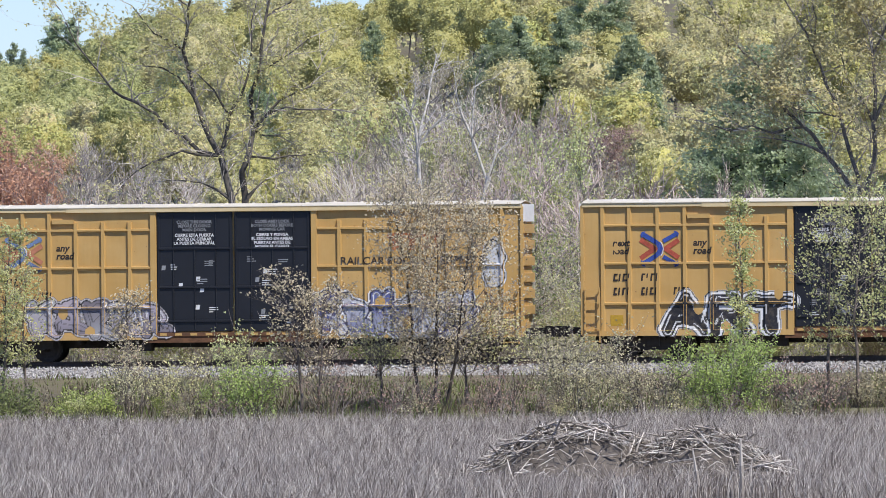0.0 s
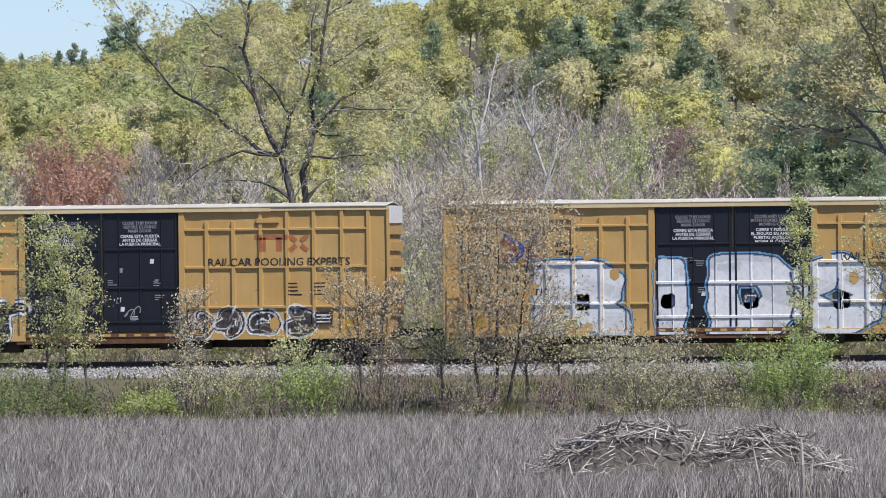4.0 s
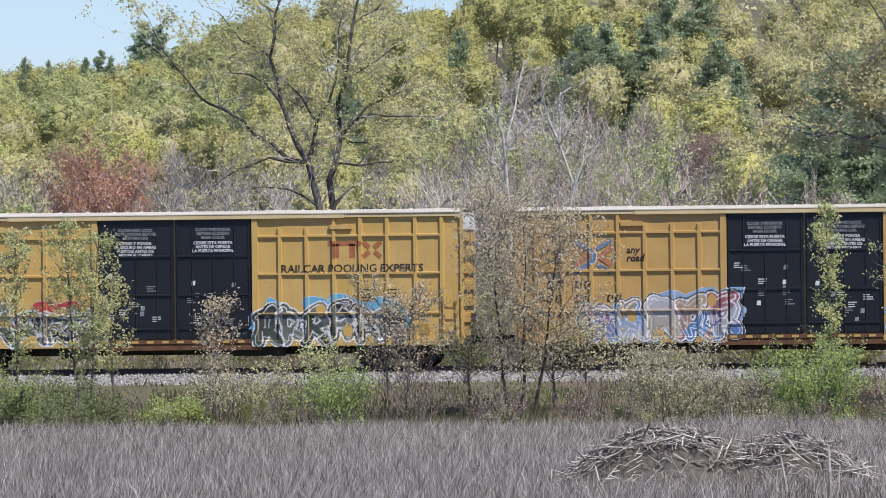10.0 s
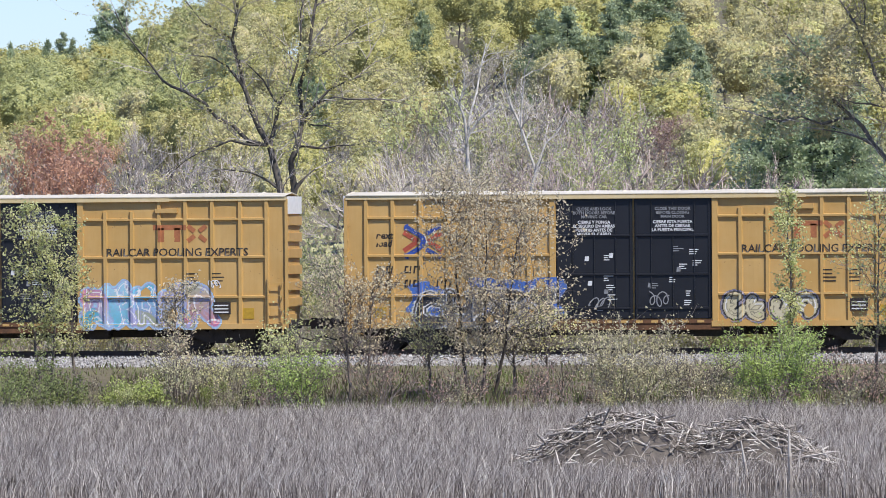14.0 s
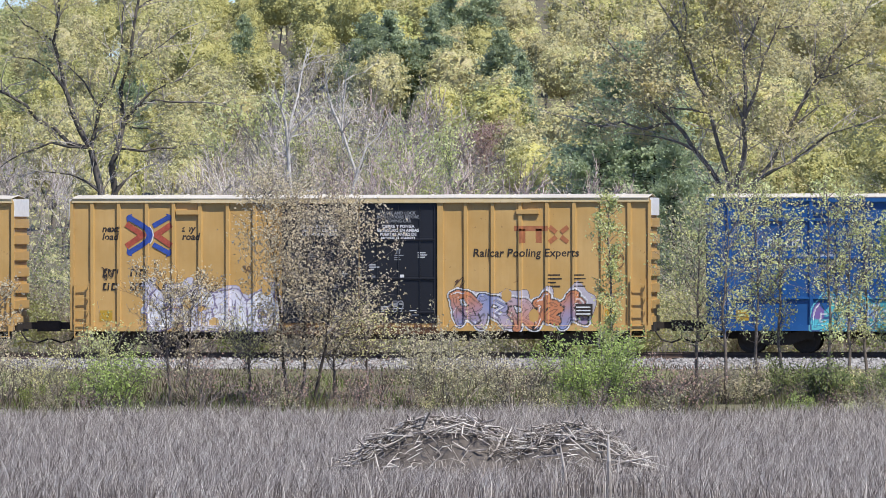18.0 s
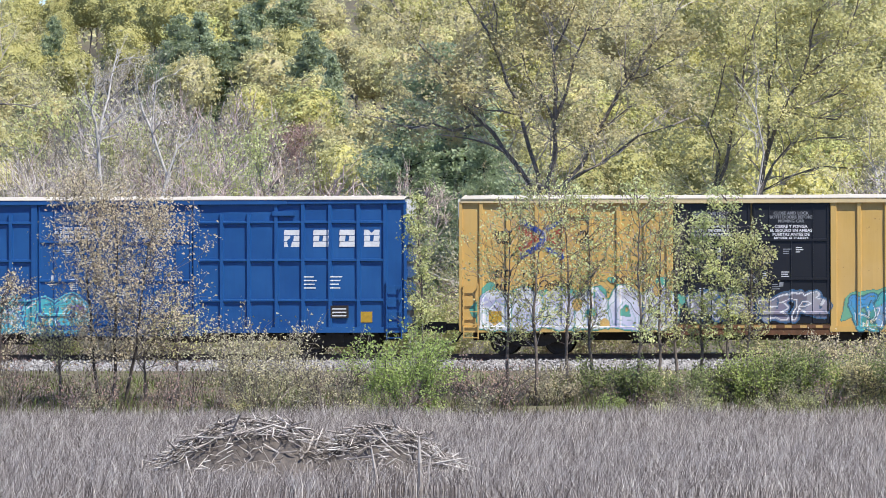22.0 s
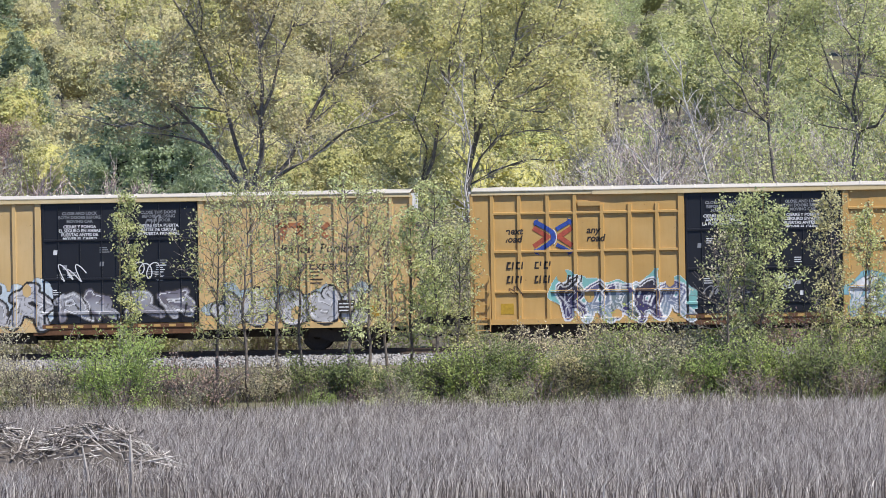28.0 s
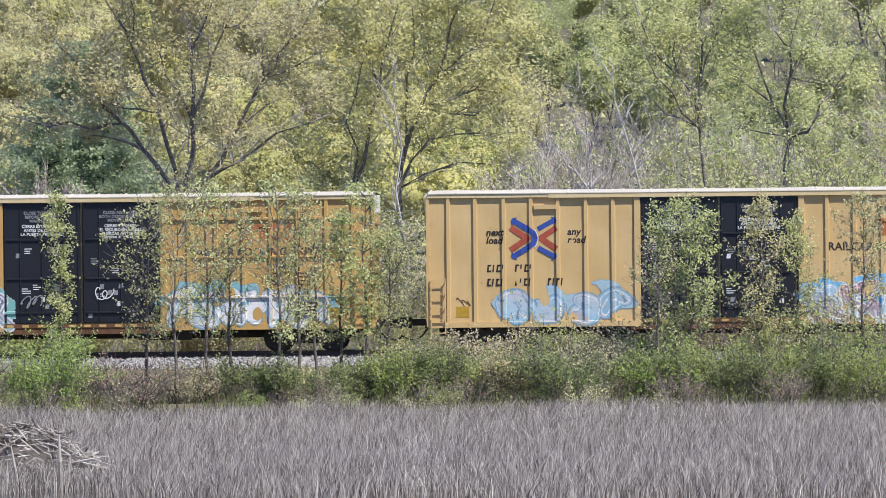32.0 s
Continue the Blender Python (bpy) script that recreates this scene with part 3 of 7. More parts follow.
def wheel_mesh(mat):
    bm = bmesh.new()
    prof = [(0.0, 0.05), (0.1, 0.05), (0.12, 0.02), (0.34, 0.015), (0.38, 0.0), (0.46, 0.0), (0.46, 0.1), (0.49, 0.11), (0.49, 0.14)]
    rings = []
    for r, y in prof:
        rings.append([bm.verts.new((r * math.cos(a) if r else 0, y, r * math.sin(a) if r else 0)) for a in [k * math.pi / 10 for k in range(20)]] if r else [bm.verts.new((0, y, 0))])
    for k in range(20):
        bm.faces.new((rings[0][0], rings[1][k], rings[1][(k + 1) % 20]))
        for a, b in zip(rings[1:-1], rings[2:]):
            bm.faces.new((a[k], b[k], b[(k + 1) % 20], a[(k + 1) % 20]))
    me = bpy.data.meshes.new("wheel")
    bm.to_mesh(me)
    bm.free()
    me.materials.append(mat)
    return me


WHEELSETS = []


def wheelset_mesh():
    """Two wheels pressed on one axle, with a chalked face."""
    wheel = wheel_mesh(DARK_STEEL)
    bm = bmesh.new()
    bm.from_mesh(wheel)
    for v in bm.verts:
        v.co.y += 0.72
    far = bmesh.ops.duplicate(bm, geom=bm.verts[:] + bm.edges[:] + bm.faces[:])["geom"]
    for v in far:
        if isinstance(v, bmesh.types.BMVert):
            v.co.y = CAR_W - v.co.y
    bmesh.ops.create_cone(bm, segments=10, radius1=0.08, radius2=0.08, depth=CAR_W - 1.5, matrix=Matrix.Translation((0, CAR_W / 2, 0)) @ Matrix.Rotation(math.pi / 2, 4, "X"))
    me = bpy.data.meshes.new("wheelset")
    bm.to_mesh(me)
    bm.free()
    me.materials.append(DARK_STEEL)
    return me


def side_truss_mesh(mat):
    bm = bmesh.new()
    pts = [(-1.15, 0.32), (-1.1, 0.62), (-0.75, 0.66), (-0.4, 0.52), (-0.3, 0.72), (0.3, 0.72), (0.4, 0.52), (0.75, 0.66), (1.1, 0.62), (1.15, 0.32), (0.85, 0.34), (0.4, 0.16), (-0.4, 0.16), (-0.85, 0.34)]
    lo = [bm.verts.new((x, 0, z)) for x, z in pts]
    hi = [bm.verts.new((x, 0.16, z)) for x, z in pts]
    bm.faces.new(lo), bm.faces.new(hi[::-1])
    for k in range(len(pts)):
        bm.faces.new((lo[k], hi[k], hi[(k + 1) % len(pts)], lo[(k + 1) % len(pts)]))
    bmesh.ops.recalc_face_normals(bm, faces=bm.faces)
    me = bpy.data.meshes.new("side_casting")
    bm.to_mesh(me)
    bm.free()
    me.materials.append(mat)
    return me


def text_mesh(body, size, mat, shear=0.0, line=0.85, align="LEFT"):
    def make():
        cu = bpy.data.curves.new("writing", "FONT")
        cu.body, cu.size, cu.shear, cu.space_line, cu.offset, cu.align_x, cu.resolution_u = body, size, shear, line, size * (0.03 if size < 0.32 else 0.012), align, 2
        ob = new("writing", cu)
        me = bpy.data.meshes.new_from_object(ob.evaluated_get(bpy.context.evaluated_depsgraph_get()))
        bpy.data.objects.remove(ob)
        bpy.data.curves.remove(cu)
        return me
    return cached(("text", body, size, shear, align), make)


def lay_on_side(style, name, me, x, z, mat, parent, stretch=1.0, label="", proud=0.010):
    """Flat lettering or shapes laid over the sheets and ribs of a side."""
    bm = bmesh.new()
    bm.from_mesh(me)
    bmesh.ops.triangulate(bm, faces=bm.faces[:])
    for v in bm.verts:
        v.co = Vector((v.co.x * stretch + x, 0, v.co.y + z))
    lo, hi = min(v.co.x for v in bm.verts), max(v.co.x for v in bm.verts)
    for rx in [r for r, _ in rib_plan(style)] + list(POSTS):
        for d in (-0.08, -0.05, 0.05, 0.08):
            if lo < rx + d < hi:
                bmesh.ops.bisect_plane(bm, geom=bm.verts[:] + bm.edges[:] + bm.faces[:], plane_co=(rx + d, 0, 0), plane_no=(1, 0, 0))
    co = np.array([v.co for v in bm.verts])
    out = relief(style, co[:, 0], co[:, 2])
    for v, o in zip(bm.verts, out):
        v.co.y = PANEL - o - proud
    m = bpy.data.meshes.new(name)
    bm.to_mesh(m)
    bm.free()
    m.materials.append(mat)
    return child(name, m, parent, label)


def bars_mesh(boxes):
    """Flat slanted bars: rows of x0, x1, z0, z1."""
    v, f = [], []
    for x0, x1, z0, z1 in boxes:
        s = 0.12 * (z1 - z0)
        n = len(v)
        v += [(x0, z0, 0), (x1, z0, 0), (x1 + s, z1, 0), (x0 + s, z1, 0)]
        f.append((n, n + 1, n + 2, n + 3))
    return mesh_of("bars", v, f)


def mark_bars(cells, seed):
    """Each sign of a mark as an open block of plain bars."""
    rng = np.random.default_rng(seed)
    out = []
    for x0, x1, z0, z1 in cells:
        t = 0.055
        out += [(x0, x0 + t, z0, z1), (x0 + t, x1 - t, z1 - t, z1)]
        out.append((x1 - t + 0.03, x1 + 0.02, z0 + (0.1 if rng.random() < 0.4 else 0), z1))
        if rng.random() < 0.7:
            out.append((x0 + t, x1 - t, z0, z0 + t))
    return bars_mesh(out)


def strips_mesh(strips):
    """Flat bands between two points: rows of x0, z0, x1, z1, width."""
    v, f = [], []
    for x0, z0, x1, z1, w in strips:
        d = Vector((x1 - x0, z1 - z0)).normalized() * w / 2
        n = len(v)
        v += [(x0 - d.y, z0 + d.x, 0), (x0 + d.y, z0 - d.x, 0), (x1 + d.y, z1 - d.x, 0), (x1 - d.y, z1 + d.x, 0)]
        f.append((n, n + 1, n + 2, n + 3))
    return mesh_of("strips", v, f)


def band_arrays(points, width):
    """A flat band along points (x, z), mitred at its bends."""
    p = [Vector(q) for q in points]
    v = []
    for k, q in enumerate(p):
        a = (p[k] - p[k - 1]).normalized() if k else (p[1] - p[0]).normalized()
        b = (p[k + 1] - p[k]).normalized() if k + 1 < len(p) else a
        n = Vector((-(a + b).y, (a + b).x)).normalized() * (width / 2 / max(0.5, (a + b).length / 2))
        v += [(q.x + n.x, q.y + n.y, 0), (q.x - n.x, q.y - n.y, 0)]
    return np.array(v, float), np.array([(2 * k, 2 * k + 1, 2 * k + 3, 2 * k + 2) for k in range(len(p) - 1)])


def arrow_head(tip_at, back, width):
    """A blunt point at the end of a band that comes from back."""
    e, d = Vector(tip_at), (Vector(tip_at) - Vector(back)).normalized()
    n = Vector((-d.y, d.x)) * width
    corners = [e + n, e - n, e - n * 0.3 + d * width * 0.7, e + n * 0.3 + d * width * 0.7]
    return np.array([(c.x, c.y, 0) for c in corners], float), np.array([(0, 1, 2, 3)])


def emblem(style, car, x, z, worn=False):
    """Crossed arrows: a bent blue one over red chevrons."""
    s = 0.93 if style == "upright" else 0.78

    def scaled(pts):
        return [(a * s, b * s) for a, b in pts]
    bow = scaled([(-0.64, 0.57), (-0.16, 0.28), (0.0, 0.16), (0.06, -0.02), (0.0, -0.2), (-0.16, -0.33), (-0.64, -0.62)])
    up, down = scaled([(0.17, 0.29), (0.70, 0.58)]), scaled([(0.17, -0.35), (0.70, -0.64)])
    blue = [band_arrays(bow, 0.19 * s), band_arrays(up, 0.17 * s), band_arrays(down, 0.17 * s)]
    blue += [arrow_head(bow[0], bow[1], 0.17 * s), arrow_head(bow[-1], bow[-2], 0.17 * s), arrow_head(up[1], up[0], 0.17 * s), arrow_head(down[1], down[0], 0.17 * s)]
    red = [band_arrays(scaled([(-0.78, 0.36), (-0.19, -0.02), (-0.78, -0.42)]), 0.2 * s), band_arrays(scaled([(0.82, 0.34), (0.27, -0.02), (0.82, -0.40)]), 0.2 * s)]
    edge = [band_arrays(scaled([(0.06, 0.28), (0.15, 0.14), (0.18, -0.02), (0.15, -0.2), (0.06, -0.34)]), 0.035 * s)]
    for shapes, mat, proud, words in ((red, RED_WORN if worn else RED_PAINT, 0.010, "red chevrons of the crossed arrow emblem"), (blue, BLUE_WORN if worn else BLUE_PAINT, 0.013, "blue arrows of the crossed arrow emblem"), (edge, WHITE_PAINT, 0.016, "white arc in the emblem")):
        lay_on_side(style, "emblem", mesh_of("emblem", *join_arrays(shapes)), x, z, mat, car, label=("faded " if worn else "") + words, proud=proud)


def door_set(car, style, paint, seed, texts=True):
    """Two plug doors with ribs, lock rods and stencils."""
    rng = np.random.default_rng(seed)
    mid = (DOOR[0] + DOOR[1]) / 2
    for k, (x0, x1) in enumerate(((DOOR[0], mid - 0.03), (mid + 0.03, DOOR[1]))):
        door = child("door", cached(("door", k, paint.name), lambda: bevel_box("door", x0, x1, 0.06, 0.12, 0.98, 4.86, 0.012, paint)), car, "dark plug door with rods and white stencils" if paint is BLACK else "plug door")
        for z in (1.32, 2.42, 3.68):
            child("door_rib", cached(("drib", k, z, paint.name), lambda: boxes_mesh("door_rib", [(x0 + 0.06, x1 - 0.06, 0.015, 0.062, z - 0.04, z + 0.04)], paint, 0.015)), door)
        for x in (x0 + 0.55, x0 + 1.25, x0 + 1.95):
            child("lock_rod", cached(("rod", x, paint.name), lambda: mesh_of("lock_rod", *tube_arrays([(x, 0.04, 1.05, x, 0.04, 4.8, 0.018, 0.018)], 6), paint)), door)
        for x in (x0 + 0.03, x1 - 0.1):
            child("door_stile", cached(("stile", x, paint.name), lambda: boxes_mesh("door_stile", [(x, x + 0.07, 0.03, 0.062, 1.0, 4.84)], paint, 0.012)), door)
        if texts:
            words = [("CLOSE AND LOCK\nBOTH DOORS BEFORE\nMOVING CAR", "CIERRE Y PONGA\nEL SEGURO EN AMBAS\nPUERTAS ANTES DE\nMOVER EL CARRO"),
                     ("CLOSE THIS DOOR\nBEFORE CLOSING\nMAIN DOOR", "CIERRE ESTA PUERTA\nANTES DE CERRAR\nLA PUERTA PRINCIPAL")][k if seed % 2 else 1 - k]
            for body, z, mat in ((words[0], 4.5, GREY_PAINT), (words[1], 4.07, WHITE_PAINT)):
                me = text_mesh(body, 0.135, mat, 0.0, 0.95, "CENTER")
                lay_flat("stencil", me, (x0 + x1) / 2, z, 0.018, mat, door)
        for _ in range(10):
            bx, bz = rng.uniform(x0 + 0.15, x1 - 0.6), rng.uniform(1.1, 3.3)
            if rng.random() < 0.4:
                blocks = [(bx, bx + 0.13, bz, bz + 0.15)]
            else:
                blocks = [(bx, bx + rng.uniform(0.12, 0.34), bz + j * 0.07, bz + j * 0.07 + 0.03) for j in range(3)]
            lay_flat("placard", bars_mesh(blocks), 0, 0, 0.055, WHITE_PAINT if rng.random() < 0.5 else GREY_PAINT, door)


def lay_flat(name, me, x, z, y, mat, parent):
    m = me.copy()
    co = np.zeros(len(m.vertices) * 3, dtype=np.float32)
    m.vertices.foreach_get("co", co)
    co = co.reshape(-1, 3)
    out = np.stack([co[:, 0] + x, np.full(len(co), y), co[:, 1] + z], 1).astype(np.float32)
    m.vertices.foreach_set("co", out.ravel())
    m.update()
    m.materials.clear()
    m.materials.append(mat)
    return child(name, m, parent)


def build_car(style, paint, seed, label, ex=2.45, mark=True, slogan="caps", door_paint=BLACK, sign=True):
    car = tagged(new("boxcar"), label, "boxcar", "cars of the freight train")
    key = (style, paint.name)
    child("body", cached(("walls", paint.name), lambda: boxes_mesh("body", [(0.02, CAR_L - 0.02, PANEL + 0.06, CAR_W - PANEL, 0.76, 4.9)], paint)), car)
    edges = [0.0] + sorted(GRID_RIBS + list(POSTS) + [CAR_L - x for x in GRID_RIBS]) + [CAR_L]
    for k, (x0, x1) in enumerate(zip(edges[:-1], edges[1:])):
        if x0 != POSTS[0]:
            child("side_sheet", cached(("sheet", k, paint.name), lambda: side_sheet(k, x0, x1, paint)), car)
    child("roof", cached("roof", lambda: roof_mesh(ROOF_WHITE)), car, "white galvanised sheet roof")
    child("eave", cached(("eave", paint.name), lambda: boxes_mesh("eave", [(0, CAR_L, -0.02, 0.1, 4.9, 5.02), (3.9, 15.0, -0.05, -0.02, 4.88, 4.99)], paint if paint is BLUE else EAVE_SUNLIT)), car, "weathered eave strip, sunlight put into its pale colour" if paint is not BLUE else "")
    for x0, x1 in ((0, DOOR[0]), (DOOR[1], CAR_L)):
        child("side_sill", cached(("sill", x0, paint.name), lambda: boxes_mesh("side_sill", [(x0, x1, -0.002, 0.1, 0.72, 0.9)], paint)), car)
    sill_paint = BLUE if paint is BLUE else RUST
    child("door_sill", cached(("dsill", sill_paint.name), lambda: boxes_mesh("door_sill", [(DOOR[0], DOOR[1], -0.01, 0.2, 0.83, 0.95), (DOOR[0] - 0.3, DOOR[1] + 0.3, 0.02, 0.2, 0.62, 0.83)], sill_paint)), car, "" if paint is BLUE else "rusty door track")
    for k in range(0 if paint is BLUE else 10):
        child("stripe", cached("stripe", lambda: boxes_mesh("stripe", [(0, 0.22, -0.014, -0.01, 0.85, 0.93)], YELLOW)), car, at=Matrix.Translation((DOOR[0] + 0.1 + k * 0.5, 0, 0)))
    for x, top in rib_plan(style):
        h = top - 0.88
        child("side_rib", cached(("rib", h, paint.name), lambda: hat_rib("side_rib", 0.05, 0.03, PANEL, h, paint)), car, at=Matrix.Translation((x, 0, 0.88)))
    for x in POSTS:
        child("door_post", cached(("post", paint.name), lambda: hat_rib("door_post", 0.09, 0.02, PANEL, 4.02, paint)), car, at=Matrix.Translation((x, 0, 0.88)))
    if style != "upright":
        for z in GRID_RAILS:
            for x0, x1 in ((GRID_RIBS[0], POSTS[0] - 0.1), (POSTS[1] + 0.1, CAR_L - GRID_RIBS[0])):
                child("side_rail", cached(("rail", x1 - x0, paint.name), lambda: hat_rib("side_rail", 0.03, 0.015, 0.07, x1 - x0, paint, True)), car, at=Matrix.Translation((x0, 0, z)))
    for x in (3.42, 14.52):
        child("bracket_box", cached(("hatch", paint.name), lambda: bevel_box("bracket_box", 0, 0.75, -0.03, 0.09, 4.5, 4.66, 0.015, paint)), car, at=Matrix.Translation((x, 0, 0)))
    for x, s in ((0, -1), (CAR_L, 1)):
        end = child("end_wall", cached(("end", paint.name), lambda: boxes_mesh("end_wall", [(-0.03, 0.03, 0.05, CAR_W - 0.05, 0.75, 4.95)], paint)), car, at=Matrix.Translation((x - 0.02 * s, 0, 0)))
        for k in range(7):
            child("corrugation", cached(("corr", paint.name), lambda: boxes_mesh("corrugation", [(-0.09, 0.09, 0.04, CAR_W - 0.04, -0.15, 0.15)], paint, 0.012)), end, at=Matrix.Translation((0.02 * s, 0, 1.05 + k * 0.53)))
        child("corner_post", cached(("corner", paint.name), lambda: boxes_mesh("corner_post", [(-0.05, 0.05, 0.0, 0.12, 0.75, 4.95)], paint)), end, at=Matrix.Translation((0.02 * s, 0, 0)))
        child("end_cap", cached("cap", lambda: boxes_mesh("end_cap", [(-0.03, 0.03, 0.02, CAR_W - 0.02, 4.46, 5.03)], END_WHITE)), end, "white painted end plate", at=Matrix.Translation((0.07 * s, 0, 0)))
        # end sill, coupler and hose
        child("coupler", cached("coupler", lambda: boxes_mesh("coupler", [(-0.02, 0.75, 1.42, 1.64, 0.78, 1.0), (0.6, 0.98, 1.35, 1.72, 0.7, 1.05), (-0.1, 0.12, 0.4, 2.65, 0.7, 1.0)], DARK_STEEL)), car, "dark steel coupler", at=Matrix.Translation((x, 0, 0)) @ Matrix.Rotation(0 if s > 0 else math.pi, 4, "Z") @ Matrix.Translation((0, 0 if s > 0 else -CAR_W, 0)))
        child("air_hose", cached("hose", lambda: mesh_of("air_hose", *tube_arrays([(0.1, 1.1, 0.7, 0.3, 1.1, 0.42, 0.03, 0.03), (0.3, 1.1, 0.42, 0.62, 1.2, 0.33, 0.03, 0.03), (0.62, 1.2, 0.33, 0.95, 1.4, 0.45, 0.03, 0.03)], 6), DARK_STEEL)), car, at=Matrix.Translation((x, 0, 0)) @ Matrix.Rotation(0 if s > 0 else math.pi, 4, "Z") @ Matrix.Translation((0, 0 if s > 0 else -CAR_W, 0)))
    # ladders at both corners of the near side
    for x0, x1, top in ((0.08, 0.58, 2.3), (CAR_L - 0.62, CAR_L - 0.1, 2.4)):
        ladder = child("ladder", cached(("lad", x0, paint.name), lambda: boxes_mesh("ladder", [(x0, x0 + 0.035, -0.08, -0.04, 0.5, top), (x1 - 0.035, x1, -0.08, -0.04, 0.5, top)], paint)), car)
        for k in range(5):
            z = 0.55 + k * 0.42
            child("rung", cached(("rung", x0, paint.name), lambda: boxes_mesh("rung", [(x0, x1, -0.085, -0.055, -0.015, 0.015), (x0, x0 + 0.03, -0.06, 0.08, -0.015, 0.015), (x1 - 0.03, x1, -0.06, 0.08, -0.015, 0.015)], paint)), ladder, at=Matrix.Translation((0, 0, z)))
    # underframe and trucks
    child("centre_sill", cached("csill", lambda: boxes_mesh("centre_sill", [(0.3, CAR_L - 0.3, 1.25, 1.8, 0.45, 0.74), (5.5, 6.6, 0.5, 1.2, 0.35, 0.74), (11.2, 12.9, 0.6, 1.0, 0.4, 0.74)] + [(x, x + 0.12, 0.15, CAR_W - 0.15, 0.58, 0.76) for x in (4.2, 6.0, 7.8, 9.4, 11.0, 12.8, 14.6)], DARK_STEEL)), car)
    for x in (2.25, CAR_L - 2.25):
        truck = child("truck", cached("truck", lambda: boxes_mesh("truck", [(-0.2, 0.2, 0.35, 2.7, 0.4, 0.7)], DARK_STEEL)), car, "grimy four-wheel truck, underbody shade put into its colour", at=Matrix.Translation((x, 0, 0)))
        for y in (0.42, CAR_W - 0.58):
            child("side_casting", cached("casting", lambda: side_truss_mesh(DARK_STEEL)), truck, at=Matrix.Translation((0, y, 0.1)))
        for dx in (-0.88, 0.88):
            wheelset = child("wheelset", cached("axle", lambda: mesh_of("axle", *tube_arrays([(0, 0.8, 0, 0, CAR_W - 0.8, 0, 0.08, 0.08)], 8), DARK_STEEL)), truck, at=Matrix.Translation((dx, 0, 0.46)))
            WHEELSETS.append((wheelset, dx))
    for wheelset, dx in WHEELSETS[-4:]:
        wheelset.data = cached("wheelset", lambda: wheelset_mesh())
    door_set(car, style, door_paint, seed)
    rng = np.random.default_rng(seed + 50)
    if mark:
        ez = {6: 3.87, 8: 3.77, 9: 3.63, 11: 3.60}.get(seed, 3.55)
        emblem(style, car, ex, ez, seed in (0, 4, 9))
        for word, x, z in (("next", ex - 1.52, ez + 0.08), ("load", ex - 1.52, ez - 0.18), ("any", ex + 1.1, ez + 0.08), ("road", ex + 1.1, ez - 0.18)):
            lay_on_side(style, "writing", text_mesh(word, 0.31, DARK_PAINT, 0.2), x, z, DARK_PAINT, car)
        marks = [(ex - 1.5 + d, ex - 1.5 + d + 0.2, 2.5, 2.74) for d in (0.0, 0.3, 0.9, 1.2)]
        marks += [(ex - 1.5 + d, ex - 1.5 + d + 0.18, 2.05, 2.29) for d in (0.0, 0.28, 0.9, 1.18, 1.95, 2.22)]
        for k, cell in enumerate(marks):
            lay_on_side(style, "reporting_mark", mark_bars([cell], seed * 10 + k), 0, 0, DARK_PAINT, car, label="black reporting mark bars")
    if slogan == "caps":
        lay_on_side(style, "writing", text_mesh("RAILCAR POOLING EXPERTS", 0.365, DARK_PAINT), 12.9, 3.11, DARK_PAINT, car, 1.0)
    elif slogan == "mixed":
        lay_on_side(style, "writing", text_mesh("Railcar Pooling Experts", 0.37, DARK_PAINT, 0.1), 13.1, 3.13, DARK_PAINT, car, 1.0)
    elif slogan == "stack":
        for words, x, z in (("Railcar Pooling", 14.6, 3.15), ("Experts", 15.5, 2.6)):
            lay_on_side(style, "writing", text_mesh(words, 0.42, DARK_PAINT, 0.15), x, z, DARK_PAINT, car)
    if sign:
        red = [(14.45, 4.04, 15.55, 4.04, 0.16), (14.72, 3.57, 14.72, 4.02, 0.2), (15.25, 3.57, 15.25, 4.02, 0.2), (15.6, 3.59, 15.82, 3.77, 0.15), (16.2, 4.09, 15.98, 3.91, 0.15), (15.6, 4.09, 15.82, 3.91, 0.15), (16.2, 3.59, 15.98, 3.77, 0.15)]
        lay_on_side(style, "emblem", strips_mesh(red), 0, 0, RED_FADED, car, label="faded red company emblem")
    if not mark:
        marks = [(1.9 + d, 1.9 + d + 0.22, 3.42, 3.68) for d in (0.0, 0.28, 0.6, 0.9)] + [(1.85 + d, 1.85 + d + 0.2, 2.92, 3.18) for d in (0.0, 0.28, 0.95, 1.22, 1.75, 2.02)]
        for k, cell in enumerate(marks):
            lay_on_side(style, "reporting_mark", mark_bars([cell], seed * 10 + k), 0, 0, WHITE_PAINT, car, label="white reporting mark bars")
        for bx in (14.9, 15.85, 16.7, 17.5):
            lay_on_side(style, "emblem", bars_mesh([(bx, bx + 0.5, 3.5, 3.67), (bx, bx + 0.19, 3.69, 3.86), (bx + 0.31, bx + 0.5, 3.69, 3.86), (bx, bx + 0.5, 3.88, 4.05)]), 0, 0, WHITE_PAINT, car, label="white company emblem block")
    lines = []
    for bx in (15.55, 16.4):
        for j in range(4):
            lines.append((bx, bx + rng.uniform(0.25, 0.45), 2.15 + j * 0.12, 2.19 + j * 0.12))
    lay_on_side(style, "data_line_block", bars_mesh(lines), 0, 0, WHITE_PAINT if paint is BLUE else DARK_PAINT, car)
    child("data_board", cached("board", lambda: boxes_mesh("data_board", [(16.42, 17.0, -0.006, 0.05, 1.2, 1.6)], DARK_PAINT)), car, "dark data board with white lines")
    lay_flat("board_writing", bars_mesh([(16.47, 16.93, 1.25 + j * 0.11, 1.29 + j * 0.11) for j in range(3)]), 0, 0, -0.011, WHITE_PAINT, car)
